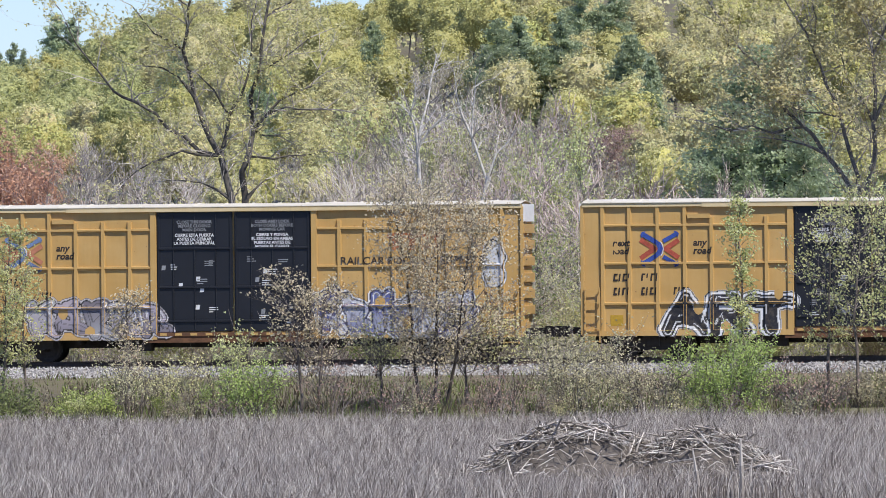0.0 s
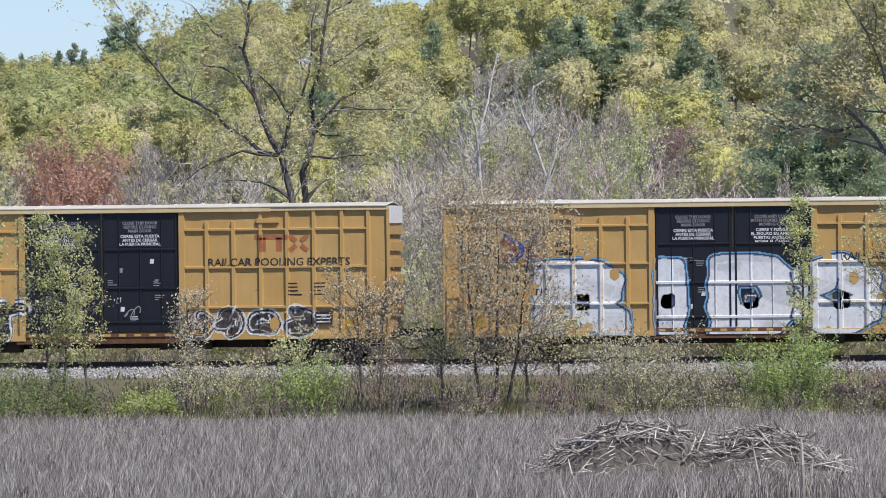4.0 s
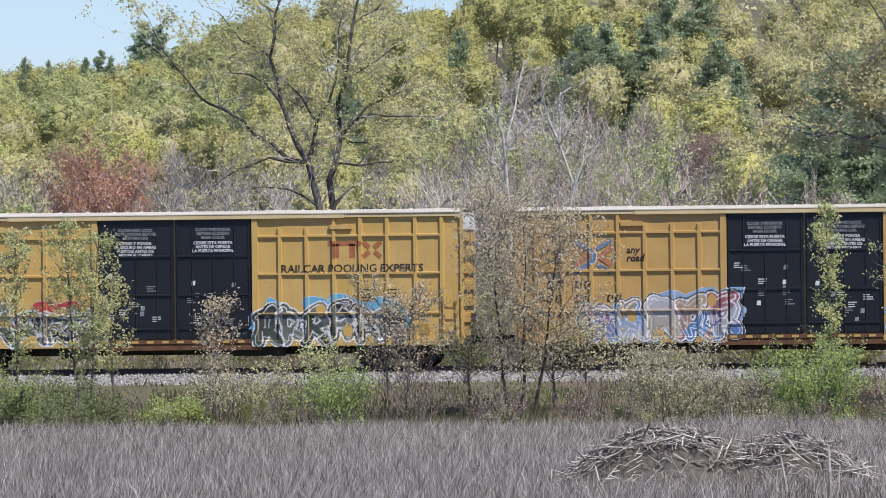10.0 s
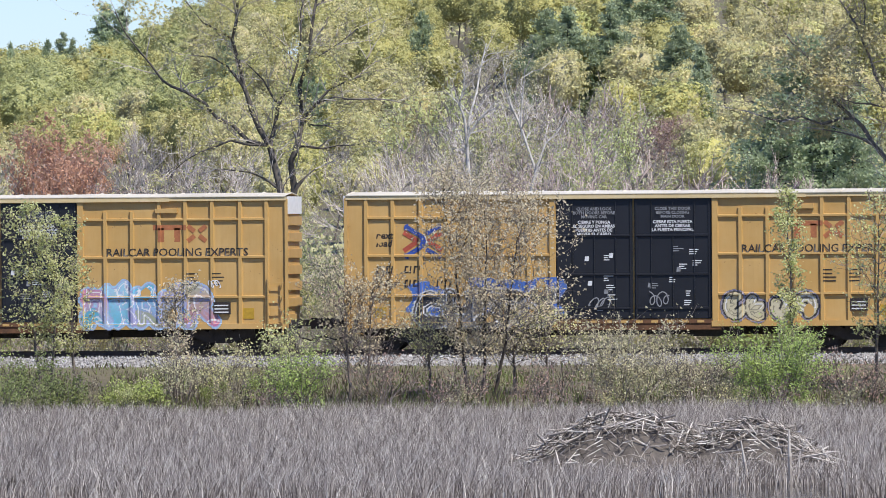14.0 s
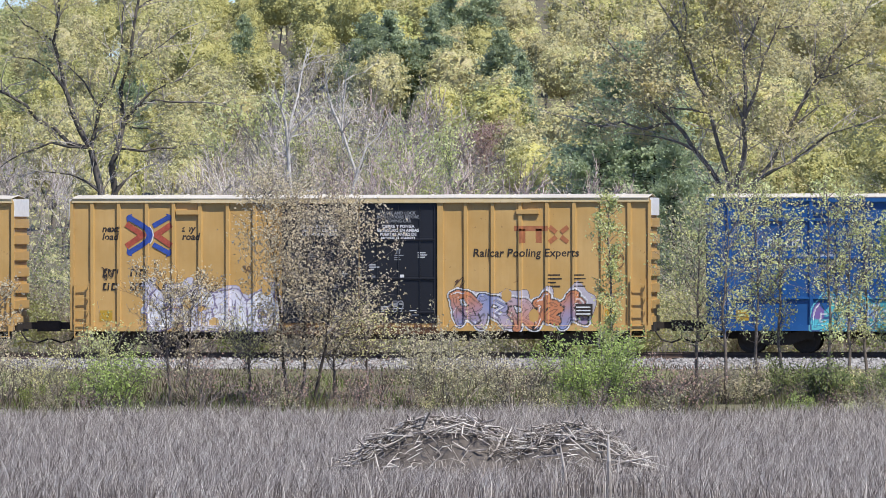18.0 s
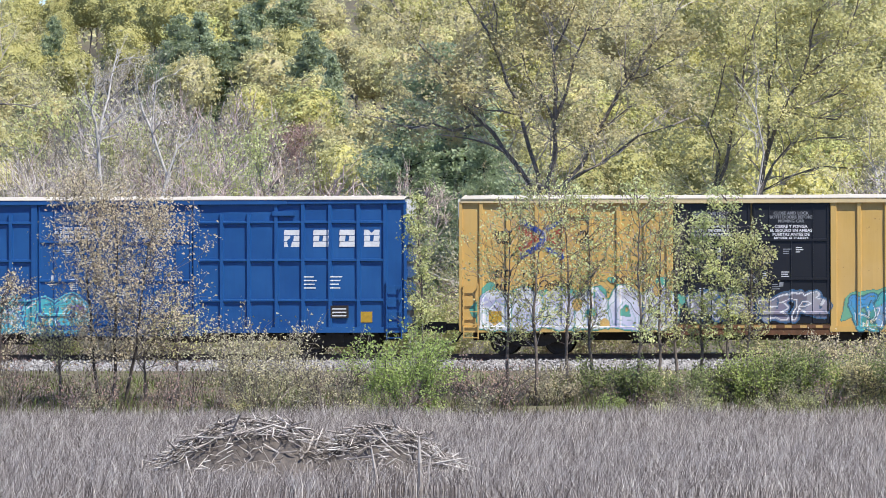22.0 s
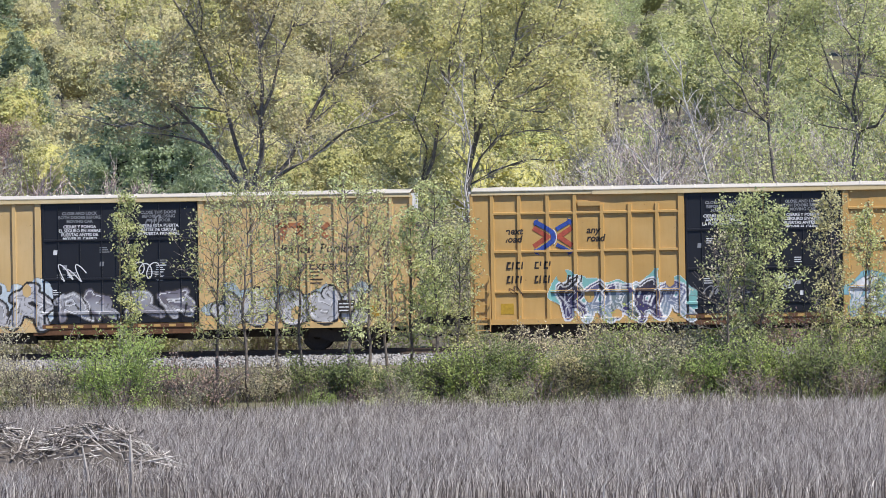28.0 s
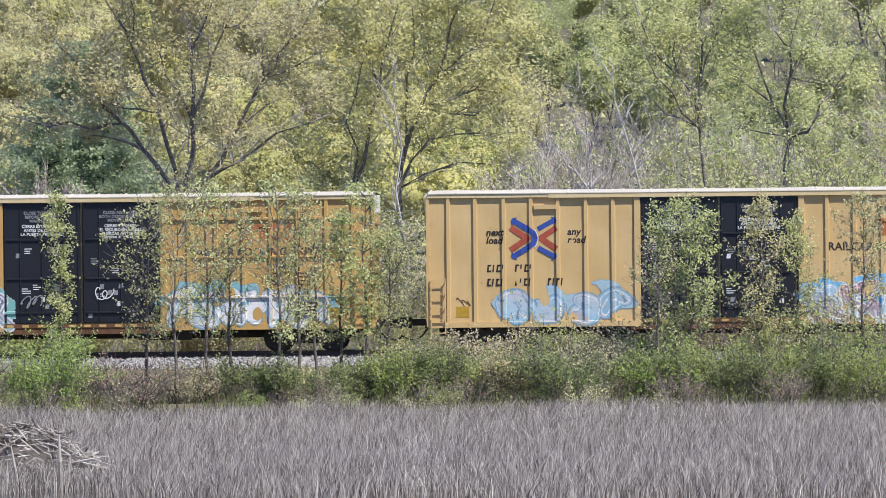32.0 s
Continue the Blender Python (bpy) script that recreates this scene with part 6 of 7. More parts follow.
    for k, (az, r, pts) in enumerate(((1.94, 0.05, ((0, 0), (0.05, 4.5), (0.0, 6.6), (-0.2, 8.0))), (1.42, 0.06, ((0, 0), (0.1, 4.5), (-0.1, 6.6), (-0.2, 7.6), (-0.4, 9.6))),
                                      (1.09, 0.06, ((0.8, 0), (0.3, 4.4), (-0.3, 6.6), (-0.7, 8.0), (-1.0, 9.5), (-1.2, 10.3))), (2.72, 0.07, ((0, 0), (0, 5.8), (0, 8.6), (0.1, 10.1))))):
        stem = []
        limb(stem, r, *pts)
        limb(stem, r * 0.6, (pts[-2][0], pts[-2][1]), (pts[-2][0] - 0.7, pts[-2][1] + 1.1))
        limb_tree("birch_tree", "thin pale leafless birch behind the track", place(az, 299), 299, stem, "grey", 60 + k, 0, 0.08, 0.2, BARK_PALE, 0.8, 1, 3)
    fallen = []
    limb(fallen, 0.06, (1.6, 0.0), (0.9, 4.2), (0.0, 6.0), (-0.5, 6.8), (-1.3, 7.6))
    limb_tree("fallen_birch", "leaning pale dead trunk behind the track", place(1.476, 298), 298, fallen, "grey", 28, 0, 0.09, 0.2, BARK_PALE, 0.7, 1, 3)


# ---- woods on the slope ----
TREE_KINDS = {
    "yellow": [mound_tree("yellow", s, 9, 6.2) for s in (31, 32, 33)],
    "green": [mound_tree("green", s, 9, 6.0) for s in (34, 35)],
    "olive": [mound_tree("olive", s, 9, 6.0) for s in (36, 37)],
    "gold": [mound_tree("gold", s, 8, 6.0) for s in (38,)],
    "red": [bare_tree(s, TWIG_PURPLE, BARK, 8.0, "red", 3) for s in (39, 50)],
    "maroon": [bare_tree(s, TWIG_PURPLE, BARK, 8.0, "maroon", 4) for s in (40,)],
    "pine": [pine_tree(41, 11, 7.0, 1.5, 0.3), pine_tree(42, 11, 8.0, 1.5, 0.3)],
    "near_pine": [pine_tree(51, 11, 6.5, 4.0, 0.17)],
    "bare": [bare_tree(s, TWIG, BARK, 9.0) for s in (43, 44, 45)],
    "purple": [bare_tree(s, TWIG_PURPLE, BARK, 8.0) for s in (46, 47)],
    "budding": [bare_tree(s, TWIG, BARK, 9.0, "grey") for s in (48, 49)],
    "leafing": [bare_tree(s, TWIG, BARK, 9.0, "pale", 4) for s in (52, 53)],
}
TREE_WORDS = {
    "yellow": ("broadleaf_tree", "yellow-green spring tree on the hill slope"), "green": ("broadleaf_tree", "fresh green spring tree on the hill slope"),
    "olive": ("broadleaf_tree", "olive-green budding tree on the slope"), "gold": ("broadleaf_tree", "golden-green flowering tree on the slope"),
    "red": ("maple_tree", "orange-red budding maple behind the railway"), "maroon": ("maple_tree", "maroon budding tree on the slope"),
    "pine": ("pine_tree", "dark green pine among bare trees"), "bare": ("bare_tree", "leafless grey tree with fine twigs"),
    "near_pine": ("pine_tree", "dark blue-green pine behind the railway"), "leafing": ("broadleaf_tree", "open tree with pale green young leaves"),
    "purple": ("bare_tree", "leafless purple-grey tree with fine twigs"), "budding": ("bare_tree", "grey tree with a few opening buds"),
}
TREE_MADE = {}


FAR_FROM = 790.0
FAR = []


def hill_tree(kind, x, y, height, width_factor, rng):
    pick = int(rng.integers(len(TREE_KINDS[kind])))
    own = {"gold": 8, "red": 8, "maroon": 8, "pine": 11, "near_pine": 11, "purple": 8}.get(kind, 9)
    s = height / own
    z = float(ground_z(x, y)) - 0.1
    m = Matrix.Translation((x, y, z)) @ Matrix.Rotation(rng.uniform(0, 2 * math.pi), 4, "Z") @ Matrix.Diagonal((s * width_factor, s * width_factor, s, 1))
    if not -1.0 < math.degrees(math.atan2(-x, y)) < 10.9:
        return
    if y > FAR_FROM and kind != "pine":
        FAR.append((kind, pick, m))
        return
    if (kind, pick) not in TREE_MADE:
        name, words = TREE_WORDS[kind]
        TREE_MADE[kind, pick] = plant(name, words, "tree", words.split(" on ")[0].split(" behind ")[0] + " trees", TREE_KINDS[kind][pick])
        TREE_MADE[kind, pick].matrix_basis = m
    else:
        first = TREE_MADE[kind, pick]
        copy_thing(first, m @ Matrix.Diagonal((*(1 / v for v in first.scale), 1)))


def far_woods():
    """The trees near the ridge, past counting, as one sheet of woods."""
    mats, verts, faces, slots, n = [], [], [], [], 0
    for kind, pick, m in FAR:
        turn = np.array(m)
        for _, me in TREE_KINDS[kind][pick]:
            co = np.zeros(len(me.vertices) * 3, dtype=np.float32)
            me.vertices.foreach_get("co", co)
            me.calc_loop_triangles()
            tri = np.zeros(len(me.loop_triangles) * 3, dtype=np.int32)
            me.loop_triangles.foreach_get("vertices", tri)
            of = np.zeros(len(me.loop_triangles), dtype=np.int32)
            me.loop_triangles.foreach_get("material_index", of)
            for mat in me.materials:
                if mat not in mats:
                    mats.append(mat)
            verts.append(co.reshape(-1, 3) @ turn[:3, :3].T + turn[:3, 3])
            faces.append(tri.reshape(-1, 3) + n)
            slots.append(np.array([mats.index(mat) for mat in me.materials])[of])
            n += len(me.vertices)
    me = mesh_of("far_woods", np.concatenate(verts), np.concatenate(faces), None, True)
    for mat in mats:
        me.materials.append(mat)
    me.polygons.foreach_set("material_index", np.concatenate(slots).astype(np.int32))
    tagged(new("far_woods", me), "yellow-green spring woods along the hill's ridge", "woods", kind="stuff")


# What grows where on the hill: kinds, from and to azimuth, from and to elevation (degrees).
STANDS = [
    (("gold",), 5.78, 6.08, 0.86, 1.14), (("maroon",), 5.56, 5.91, 0.66, 0.90), (("gold",), 5.18, 5.62, 0.42, 0.66), (("purple",), 4.87, 5.79, 0.0, 0.50),
    (("purple", "bare", "bare"), 5.68, 6.08, 0.0, 0.88), (("bare", "bare", "purple", "budding"), 6.05, 7.05, 0.0, 1.0), (("bare", "budding", "budding"), 7.0, 7.45, 0.0, 0.86),
    (("bare",), 8.85, 9.33, 0.0, 0.66), (("red",), 9.32, 10.0, 0.0, 0.55), (("budding", "olive", "bare"), 7.45, 8.85, 0.0, 0.55), (("budding", "olive"), 9.9, 12.0, 0.0, 0.60),
]
STANDS += [
    (("yellow", "yellow", "olive"), 8.6, 12.0, 0.0, 0.92), (("green",), 8.75, 12.0, 0.92, 1.12), (("green", "yellow"), 8.75, 12.0, 1.12, 3.0),
    (("yellow", "yellow", "green"), 6.45, 7.2, 1.08, 3.0), (("olive", "budding", "olive"), 6.6, 7.45, 0.8, 1.15), (("olive", "yellow"), 7.4, 8.7, 0.5, 1.1), (("olive",), 4.9, 5.6, 0.66, 1.34), (("olive", "yellow"), 4.2, 6.45, 0.0, 3.0),
    (("bare", "purple"), 1.05, 1.80, 0.0, 0.86), (("olive", "budding"), 1.55, 2.0, 0.5, 1.1), (("gold", "yellow"), 1.95, 3.1, 0.0, 3.0), (("olive", "yellow"), 3.1, 4.3, 0.0, 3.0),
    (("green", "leafing"), -2.0, 1.98, 0.86, 3.0), (("leafing", "green", "budding"), -2.0, 1.10, 0.0, 0.9),
]


def kind_at(az, el, rng):
    a, e = az + rng.normal() * 0.03, el + rng.normal() * 0.03
    for kinds, a0, a1, e0, e1 in STANDS:
        if a0 < a < a1 and e0 < e < e1:
            return kinds[int(rng.integers(len(kinds)))]
    return "yellow" if rng.uniform() < 0.7 else "olive"


def stand_at(kind, az, el, height, wide, rng):
    """One tree on the hill whose top shows at azimuth az and elevation el."""
    for y in range(600, 1060, 6):
        x = place(az, y)
        if float(ground_z(x, y)) + height >= 6 + y * math.tan(radians(el)):
            break
    height = max(height, 6 + y * math.tan(radians(el)) - float(ground_z(x, y)))
    hill_tree(kind, x, float(y), height, wide, rng)


def woods():
    rng = np.random.default_rng(77)
    # thickets on the flat behind the track
    for y0, top in ((308, 0.42), (318, 0.52), (330, 0.62), (344, 0.72), (360, 0.82), (380, 0.92)):
        x = place(11.6, y0)
        while x < place(-1.8, y0):
            y = y0 + rng.uniform(-4, 4)
            az = math.degrees(math.atan2(-x, y))
            el = top * rng.uniform(0.88, 1.06)
            kind = kind_at(az, el - 0.06, rng)
            if kind in ("bare", "purple", "budding", "leafing") and not (y < 325 and 9.2 < az < 10.15):
                hill_tree(kind, x, y, max(4.0, 6 + y * math.tan(radians(el)) - float(ground_z(x, y))), rng.uniform(0.8, 1.15), rng)
            x += 3.6 * rng.uniform(0.7, 1.3)
    for k in range(56):
        az, y = (rng.uniform(5.95, 7.35), rng.uniform(325, 420)) if k < 44 else (rng.uniform(1.05, 1.85), rng.uniform(312, 380))
        el = np.interp(y, [312, 420], [0.5, 1.03]) * rng.uniform(0.9, 1.05) * np.interp(az, [5.9, 6.2, 7.0, 7.4], [0.85, 1.0, 1.0, 0.7])
        x = place(az, y)
        hill_tree(("bare", "bare", "purple", "budding", "bare", "leafing")[k % 6], x, y, 6 + y * math.tan(radians(el)) - float(ground_z(x, y)), rng.uniform(0.8, 1.1), rng)
    # the hill, row behind row
    y0 = 596.0
    while y0 < 1030:
        x = place(11.0, y0)
        while x < place(-1.0, y0):
            y = y0 + rng.uniform(-9, 9)
            az = math.degrees(math.atan2(-x, y))
            height = rng.uniform(7.2, 10.0)
            el = math.degrees(math.atan2(float(ground_z(x, y)) + height - 6, y))
            if el < 1.85:
                kind = kind_at(az, el - 0.1, rng)
                tall = height * (0.8 if kind == "maroon" else 1.0)
                hill_tree(kind, x, y, tall, rng.uniform(0.85, 1.15), rng)
            x += 5.2 * rng.uniform(0.7, 1.3)
        y0 += 22
    for az, el, wide in ((7.31, 1.41, 0.7), (6.5, 1.41, 1.0), (6.36, 1.44, 0.9), (6.08, 1.43, 1.0), (5.95, 1.64, 1.0), (5.74, 1.62, 1.1), (5.62, 1.28, 1.0), (5.5, 1.16, 0.8),
                         (9.37, 1.48, 0.95), (9.27, 1.45, 0.9), (8.05, 1.15, 0.7), (8.6, 1.3, 0.7)):
        stand_at("pine", az, el, 11.0, wide * 0.9, rng)
    for az, el, wide in ((10.16, 1.25, 0.45), (10.0, 1.23, 0.4), (9.76, 1.25, 0.5), (9.66, 1.29, 0.6), (9.6, 1.25, 0.45)):
        stand_at("pine", az, el, 9.5, wide, rng)
    for kind, az, el, y, wide in (("near_pine", 4.8, 1.22, 345, 1.3), ("near_pine", 4.62, 1.0, 340, 1.2), ("near_pine", 4.98, 0.85, 338, 1.0), ("near_pine", 4.5, 0.7, 336, 0.9),
                                  ("red", 9.70, 0.78, 312, 0.85), ("red", 9.86, 0.62, 311, 0.75), ("red", 9.52, 0.66, 311, 0.8), ("green", 10.2, 0.42, 308, 0.8), ("green", 10.55, 0.45, 309, 0.8),
                                  ("purple", 5.5, 0.53, 309, 1.2), ("purple", 5.2, 0.52, 310, 1.2), ("purple", 5.72, 0.50, 308, 1.2), ("purple", 5.0, 0.46, 311, 1.2)):
        x = place(az, y)
        hill_tree(kind, x, y, 6 + y * math.tan(radians(el)) - float(ground_z(x, y)), wide, rng)
    for kind, az, el, y, wide in (("bare", 9.32, 0.55, 309, 1.0), ("bare", 9.14, 0.62, 311, 1.1), ("purple", 8.97, 0.52, 308, 1.0), ("bare", 8.78, 0.48, 309, 1.0),
                                  ("bare", 7.5, 0.55, 309, 1.1), ("bare", 7.28, 0.62, 311, 1.1), ("purple", 7.08, 0.5, 308, 1.1), ("bare", 1.9, 0.66, 311, 1.1), ("purple", 1.66, 0.56, 308, 1.0), ("bare", 1.42, 0.66, 310, 1.1)):
        x = place(az, y)
        hill_tree(kind, x, y, 6 + y * math.tan(radians(el)) - float(ground_z(x, y)), wide, rng)


def undergrowth():
    """Young leaves and brush on the forest floor between the hill's trees."""
    rng = np.random.default_rng(83)
    n = 24000
    y = np.sqrt(rng.uniform(560.0 ** 2, 980.0 ** 2, n))
    x = -y * np.tan(np.radians(rng.uniform(-1.0, 10.9, n)))
    clump = np.array([noise.noise((a * 0.15, b * 0.1, 7.0)) for a, b in zip(x, y)])
    z = ground_z(x, y) + np.abs(rng.normal(size=n)) * 0.7 * (1 + clump)
    tagged(new("undergrowth", mesh_of("undergrowth", *leaf_arrays(np.stack([x, y, z], 1), 0.5, rng, 0.8, 1.2, True), LEAF["olive"])), "pale olive undergrowth on the wooded slope", "undergrowth", kind="stuff")


near_trees()
woods()
far_woods()
undergrowth()


# ---- shrubs and young trees on the bank ----
def bank_plants():
    def sap(az, y, leaf, h, w, seed, per=4, fill=1.0, stems=1, words="slim young tree with fresh leaves on the bank", size=0.10, clump=0.10, low=0.25, bark=None):
        set_plant(sapling(seed, leaf, h, w, per, size, fill, stems, bark, clump, low), "sapling", words, "young tree", az, y, "young trees on the railway bank")

    def bush(az, y, leaf, h, w, seed, stems=16, per=3, fill=0.75, words="leafy bush on the railway bank", size=0.08, twig=None, clump=0.09, body=0):
        set_plant(shrub(seed, leaf, h, w, stems, per, size, twig, fill, clump, 2, body), "bush", words, "bush", az, y, "bushes on the railway bank")

    sap(10.23, 272, "pale", 5.4, 1.5, 101, 4, 0.5)
    sap(9.80, 271, "pale", 5.8, 1.6, 102, 4, 0.5, stems=2)
    sap(9.60, 273, "pale", 4.0, 1.1, 103, 3, 0.4)
    bush(10.32, 266, "bright", 1.7, 2.2, 104, 20, 4, body=900)
    bush(9.95, 268, "deep", 1.5, 2.8, 105, 20, 3, 0.8, "dark green bush on the railway bank", body=700)
    bush(10.15, 265, "deep", 1.3, 2.6, 118, 20, 3, 0.8, "dark green bush on the railway bank", body=700)
    bush(9.72, 266, "deep", 1.0, 2.4, 119, 20, 3, 0.8, "dark green bush on the railway bank", body=500)
    bush(9.2, 267, "bright", 0.8, 3.2, 106, 26, 4, body=700)
    sap(8.93, 270, "tan", 3.4, 1.5, 107, 2, 0.6, words="small reddish young tree on the bank")
    bush(8.9, 268, "grey", 1.7, 2.0, 108, 18, 2, 0.7)
    bush(8.55, 269, "olive", 1.6, 2.4, 109, 18, 2, 0.7)
    bush(8.15, 266, "bright", 1.6, 1.9, 110, 20, 4, body=700)
    bush(8.27, 268, "pale", 2.3, 1.2, 111, 12, 4)
    sap(7.74, 268, "tan", 3.9, 2.4, 112, 2, 0.5, 2, "half-bare reddish young tree on the bank")
    bush(7.62, 268, "maroon", 1.5, 2.4, 113, 20, 1, 0.5, "half-bare brown bush on the bank")
    sap(6.92, 269, "tan", 6.5, 3.7, 114, 5, 0.58, 3, "young tree with tan and reddish new leaves on the bank", 0.10, 0.16, 0.2, BARK_DARK)
    for az, leaf, h in ((7.28, "olive", 1.5), (6.72, "olive", 1.7), (6.5, "gold", 1.7)):
        sap(az, 271, leaf, h + 0.4, 2.4, 115 + int(az * 10), 2, 0.4, 1, "low spreading young tree with olive leaves", 0.09, 0.12, 0.42)
    bush(7.05, 266, "maroon", 1.3, 2.6, 190, 20, 1, 0.5, "half-bare brown bush on the bank")
    bush(6.5, 266, "maroon", 1.4, 2.6, 191, 20, 1, 0.5, "half-bare brown bush on the bank")
    bush(5.97, 267, "grey", 2.5, 3.6, 192, 34, 3, 0.9, "rounded grey-green bush on the bank", body=1700)
    bush(5.5, 266, "grey", 1.6, 2.4, 193, 20, 2)
    bush(5.02, 266, "bright", 2.1, 2.9, 194, 34, 5, 0.9, "bright green bush on the railway bank", body=2600)
    sap(4.92, 273, "pale", 6.0, 0.9, 195, 4, 0.6, words="narrow young tree with pale green leaves")
    bush(4.45, 267, "maroon", 1.5, 3.0, 196, 30, 1, 0.6, "dark half-bare bush on the bank")
    for az, h, w, seed in ((4.36, 5.6, 1.6, 197), (4.16, 6.1, 1.7, 198), (3.95, 6.3, 1.7, 199), (3.8, 5.9, 1.5, 200), (3.5, 6.4, 1.8, 201), (3.38, 6.0, 1.5, 202), (3.25, 5.0, 1.5, 203)):
        sap(az, 270 + (seed % 3), "pale", h, w * 1.45, seed, 4, 0.33, words="slim young tree in a leafy clump")
    for az, leaf, h, w in ((4.1, "grey", 2.0, 2.6), (3.75, "deep", 2.3, 2.6), (3.5, "deep", 2.4, 2.6), (3.2, "deep", 2.3, 2.6), (3.35, "olive", 1.8, 2.2), (2.95, "deep", 2.4, 2.6), (2.7, "bright", 2.1, 2.4), (2.5, "deep", 2.4, 2.6),
                         (2.3, "bright", 2.0, 2.4), (2.05, "olive", 2.2, 2.4), (1.85, "deep", 2.5, 2.6), (1.6, "deep", 2.3, 2.6), (1.35, "grey", 2.2, 2.6), (1.1, "bright", 2.0, 2.2), (0.9, "deep", 2.3, 2.2), (0.65, "bright", 2.6, 2.4),
                         (0.4, "deep", 2.5, 2.6), (0.15, "bright", 2.2, 2.6), (-0.1, "deep", 2.6, 2.8), (-0.4, "bright", 2.6, 2.8), (-0.7, "deep", 2.4, 2.8)):
        bush(az, 268 + (int(az * 20) % 4), leaf, h * (0.45 if az > 2.9 else 0.62), w, 220 + int((az + 1) * 40), 24, 4, 0.8, body=0 if az > 2.9 else 900)
    sap(2.93, 272, "pale", 6.2, 1.6, 320, 4, 0.6)
    sap(3.07, 273, "pale", 5.4, 1.4, 321, 4, 0.4)
    sap(2.78, 272, "pale", 4.8, 1.4, 322, 4, 0.4)
    sap(0.84, 271, "green", 5.4, 2.2, 323, 5, 0.6, stems=2)
    sap(1.02, 270, "tan", 4.4, 2.0, 324, 1, 0.3, words="half-bare young tree beside leafy bushes")
    sap(0.3, 272, "olive", 5.6, 1.7, 325, 4, 0.5)
    sap(0.1, 273, "pale", 5.0, 1.5, 326, 4, 0.45)
    sap(-0.35, 272, "olive", 5.6, 1.8, 327, 4, 0.5)
    for az, y, leaf, h, w, seed in ((1.0, 297, "bright", 4.6, 4.4, 341), (0.78, 299, "pale", 5.6, 4.6, 342), (0.5, 298, "gold", 5.2, 4.2, 343), (0.22, 299, "pale", 5.8, 4.8, 344), (-0.08, 298, "bright", 5.4, 4.6, 345), (-0.4, 299, "gold", 5.6, 4.6, 346), (2.1, 299, "gold", 5.2, 3.6, 347)):
        set_plant(shrub(seed, leaf, h, w, 26, 4, 0.11, None, 0.9, 0.14, 2, 2600), "bush", "tall yellow-green bush behind the track", "bush", az, y, "tall bushes behind the track")
    # a taller, loose hedge at the foot of the ballast where the bank is overgrown
    for az, leaf, h, w, seed in ((2.62, "olive", 2.9, 2.6, 350), (2.36, "grey", 2.8, 2.8, 351), (2.12, "tan", 3.1, 2.6, 352), (1.93, "olive", 3.3, 2.6, 353), (1.7, "bright", 2.9, 2.6, 354), (1.47, "grey", 3.2, 3.0, 355),
                                 (1.25, "grey", 3.0, 2.8, 356), (1.04, "bright", 3.0, 2.6, 357), (0.8, "grey", 3.0, 2.8, 358), (0.56, "maroon", 2.9, 2.6, 359), (0.36, "bright", 3.4, 2.6, 360), (0.14, "tan", 3.2, 2.6, 361),
                                 (-0.08, "green", 3.6, 2.8, 362), (-0.33, "bright", 3.5, 2.8, 363), (-0.6, "grey", 3.6, 3.0, 364)):
        bush(az, 272.5, leaf, h * (0.66 if leaf in ("bright", "green") else 0.55), w, seed, 18, 3, 0.62, "loose half-grown bush at the foot of the ballast", 0.085, TWIG_BRUSH, 0.11, 260)
    # low growth all along the bank, and weeds behind the track
    rng = np.random.default_rng(91)
    low = [(shrub(400 + k, leaf, 1.1, 1.6, 9, per, 0.08, None, fill), words) for k, (leaf, per, fill, words) in enumerate((
        ("grey", 2, 0.7, "low grey-green bush"), ("olive", 2, 0.8, "low olive bush"), ("maroon", 1, 0.5, "low brown half-bare bush"), ("pale", 3, 0.9, "low pale green bush"), ("bright", 3, 0.9, "low bright green bush")))]
    tall = [(shrub(450 + k, leaf, 2.3, 3.0, 16, per, 0.1, TWIG if k % 2 else TWIG_PURPLE, fill), words) for k, (leaf, per, fill, words) in enumerate((
        ("grey", 4, 0.9, "grey-green brush"), ("olive", 4, 0.9, "olive brush"), ("maroon", 2, 0.6, "brown half-bare brush"), ("green", 5, 0.9, "green brush"), ("bright", 5, 0.9, "bright green brush")))]
    made = {}
    high = [(shrub(480 + k, leaf, 5.0, 4.2, 20, per, 0.11, TWIG, fill), words) for k, (leaf, per, fill, words) in enumerate((
        ("grey", 4, 0.8, "tall grey-green brush"), ("deep", 4, 0.8, "tall green brush"), ("pale", 3, 0.7, "tall pale green brush"), ("olive", 3, 0.6, "tall olive brush")))]
    for k in range(44):
        az, y, pick = -1.0 + 12.0 * (k + rng.uniform(-0.4, 0.4)) / 43, rng.uniform(295, 303), int(rng.choice(4, p=[0.4, 0.25, 0.2, 0.15]))
        x = place(az, y)
        m = Matrix.Translation((x, y, float(ground_z(x, y)) - 0.03)) @ Matrix.Rotation(rng.uniform(0, 6.28), 4, "Z") @ Matrix.Scale(rng.uniform(0.7, 1.0), 4)
        if ("high", pick) in made:
            first = made["high", pick]
            copy_thing(first, m @ Matrix.Scale(1 / first.scale.x, 4))
        else:
            parts, words = high[pick]
            made["high", pick] = plant("bush", words + " behind the track", "bush", "tall brush behind the track", parts)
            made["high", pick].matrix_basis = m
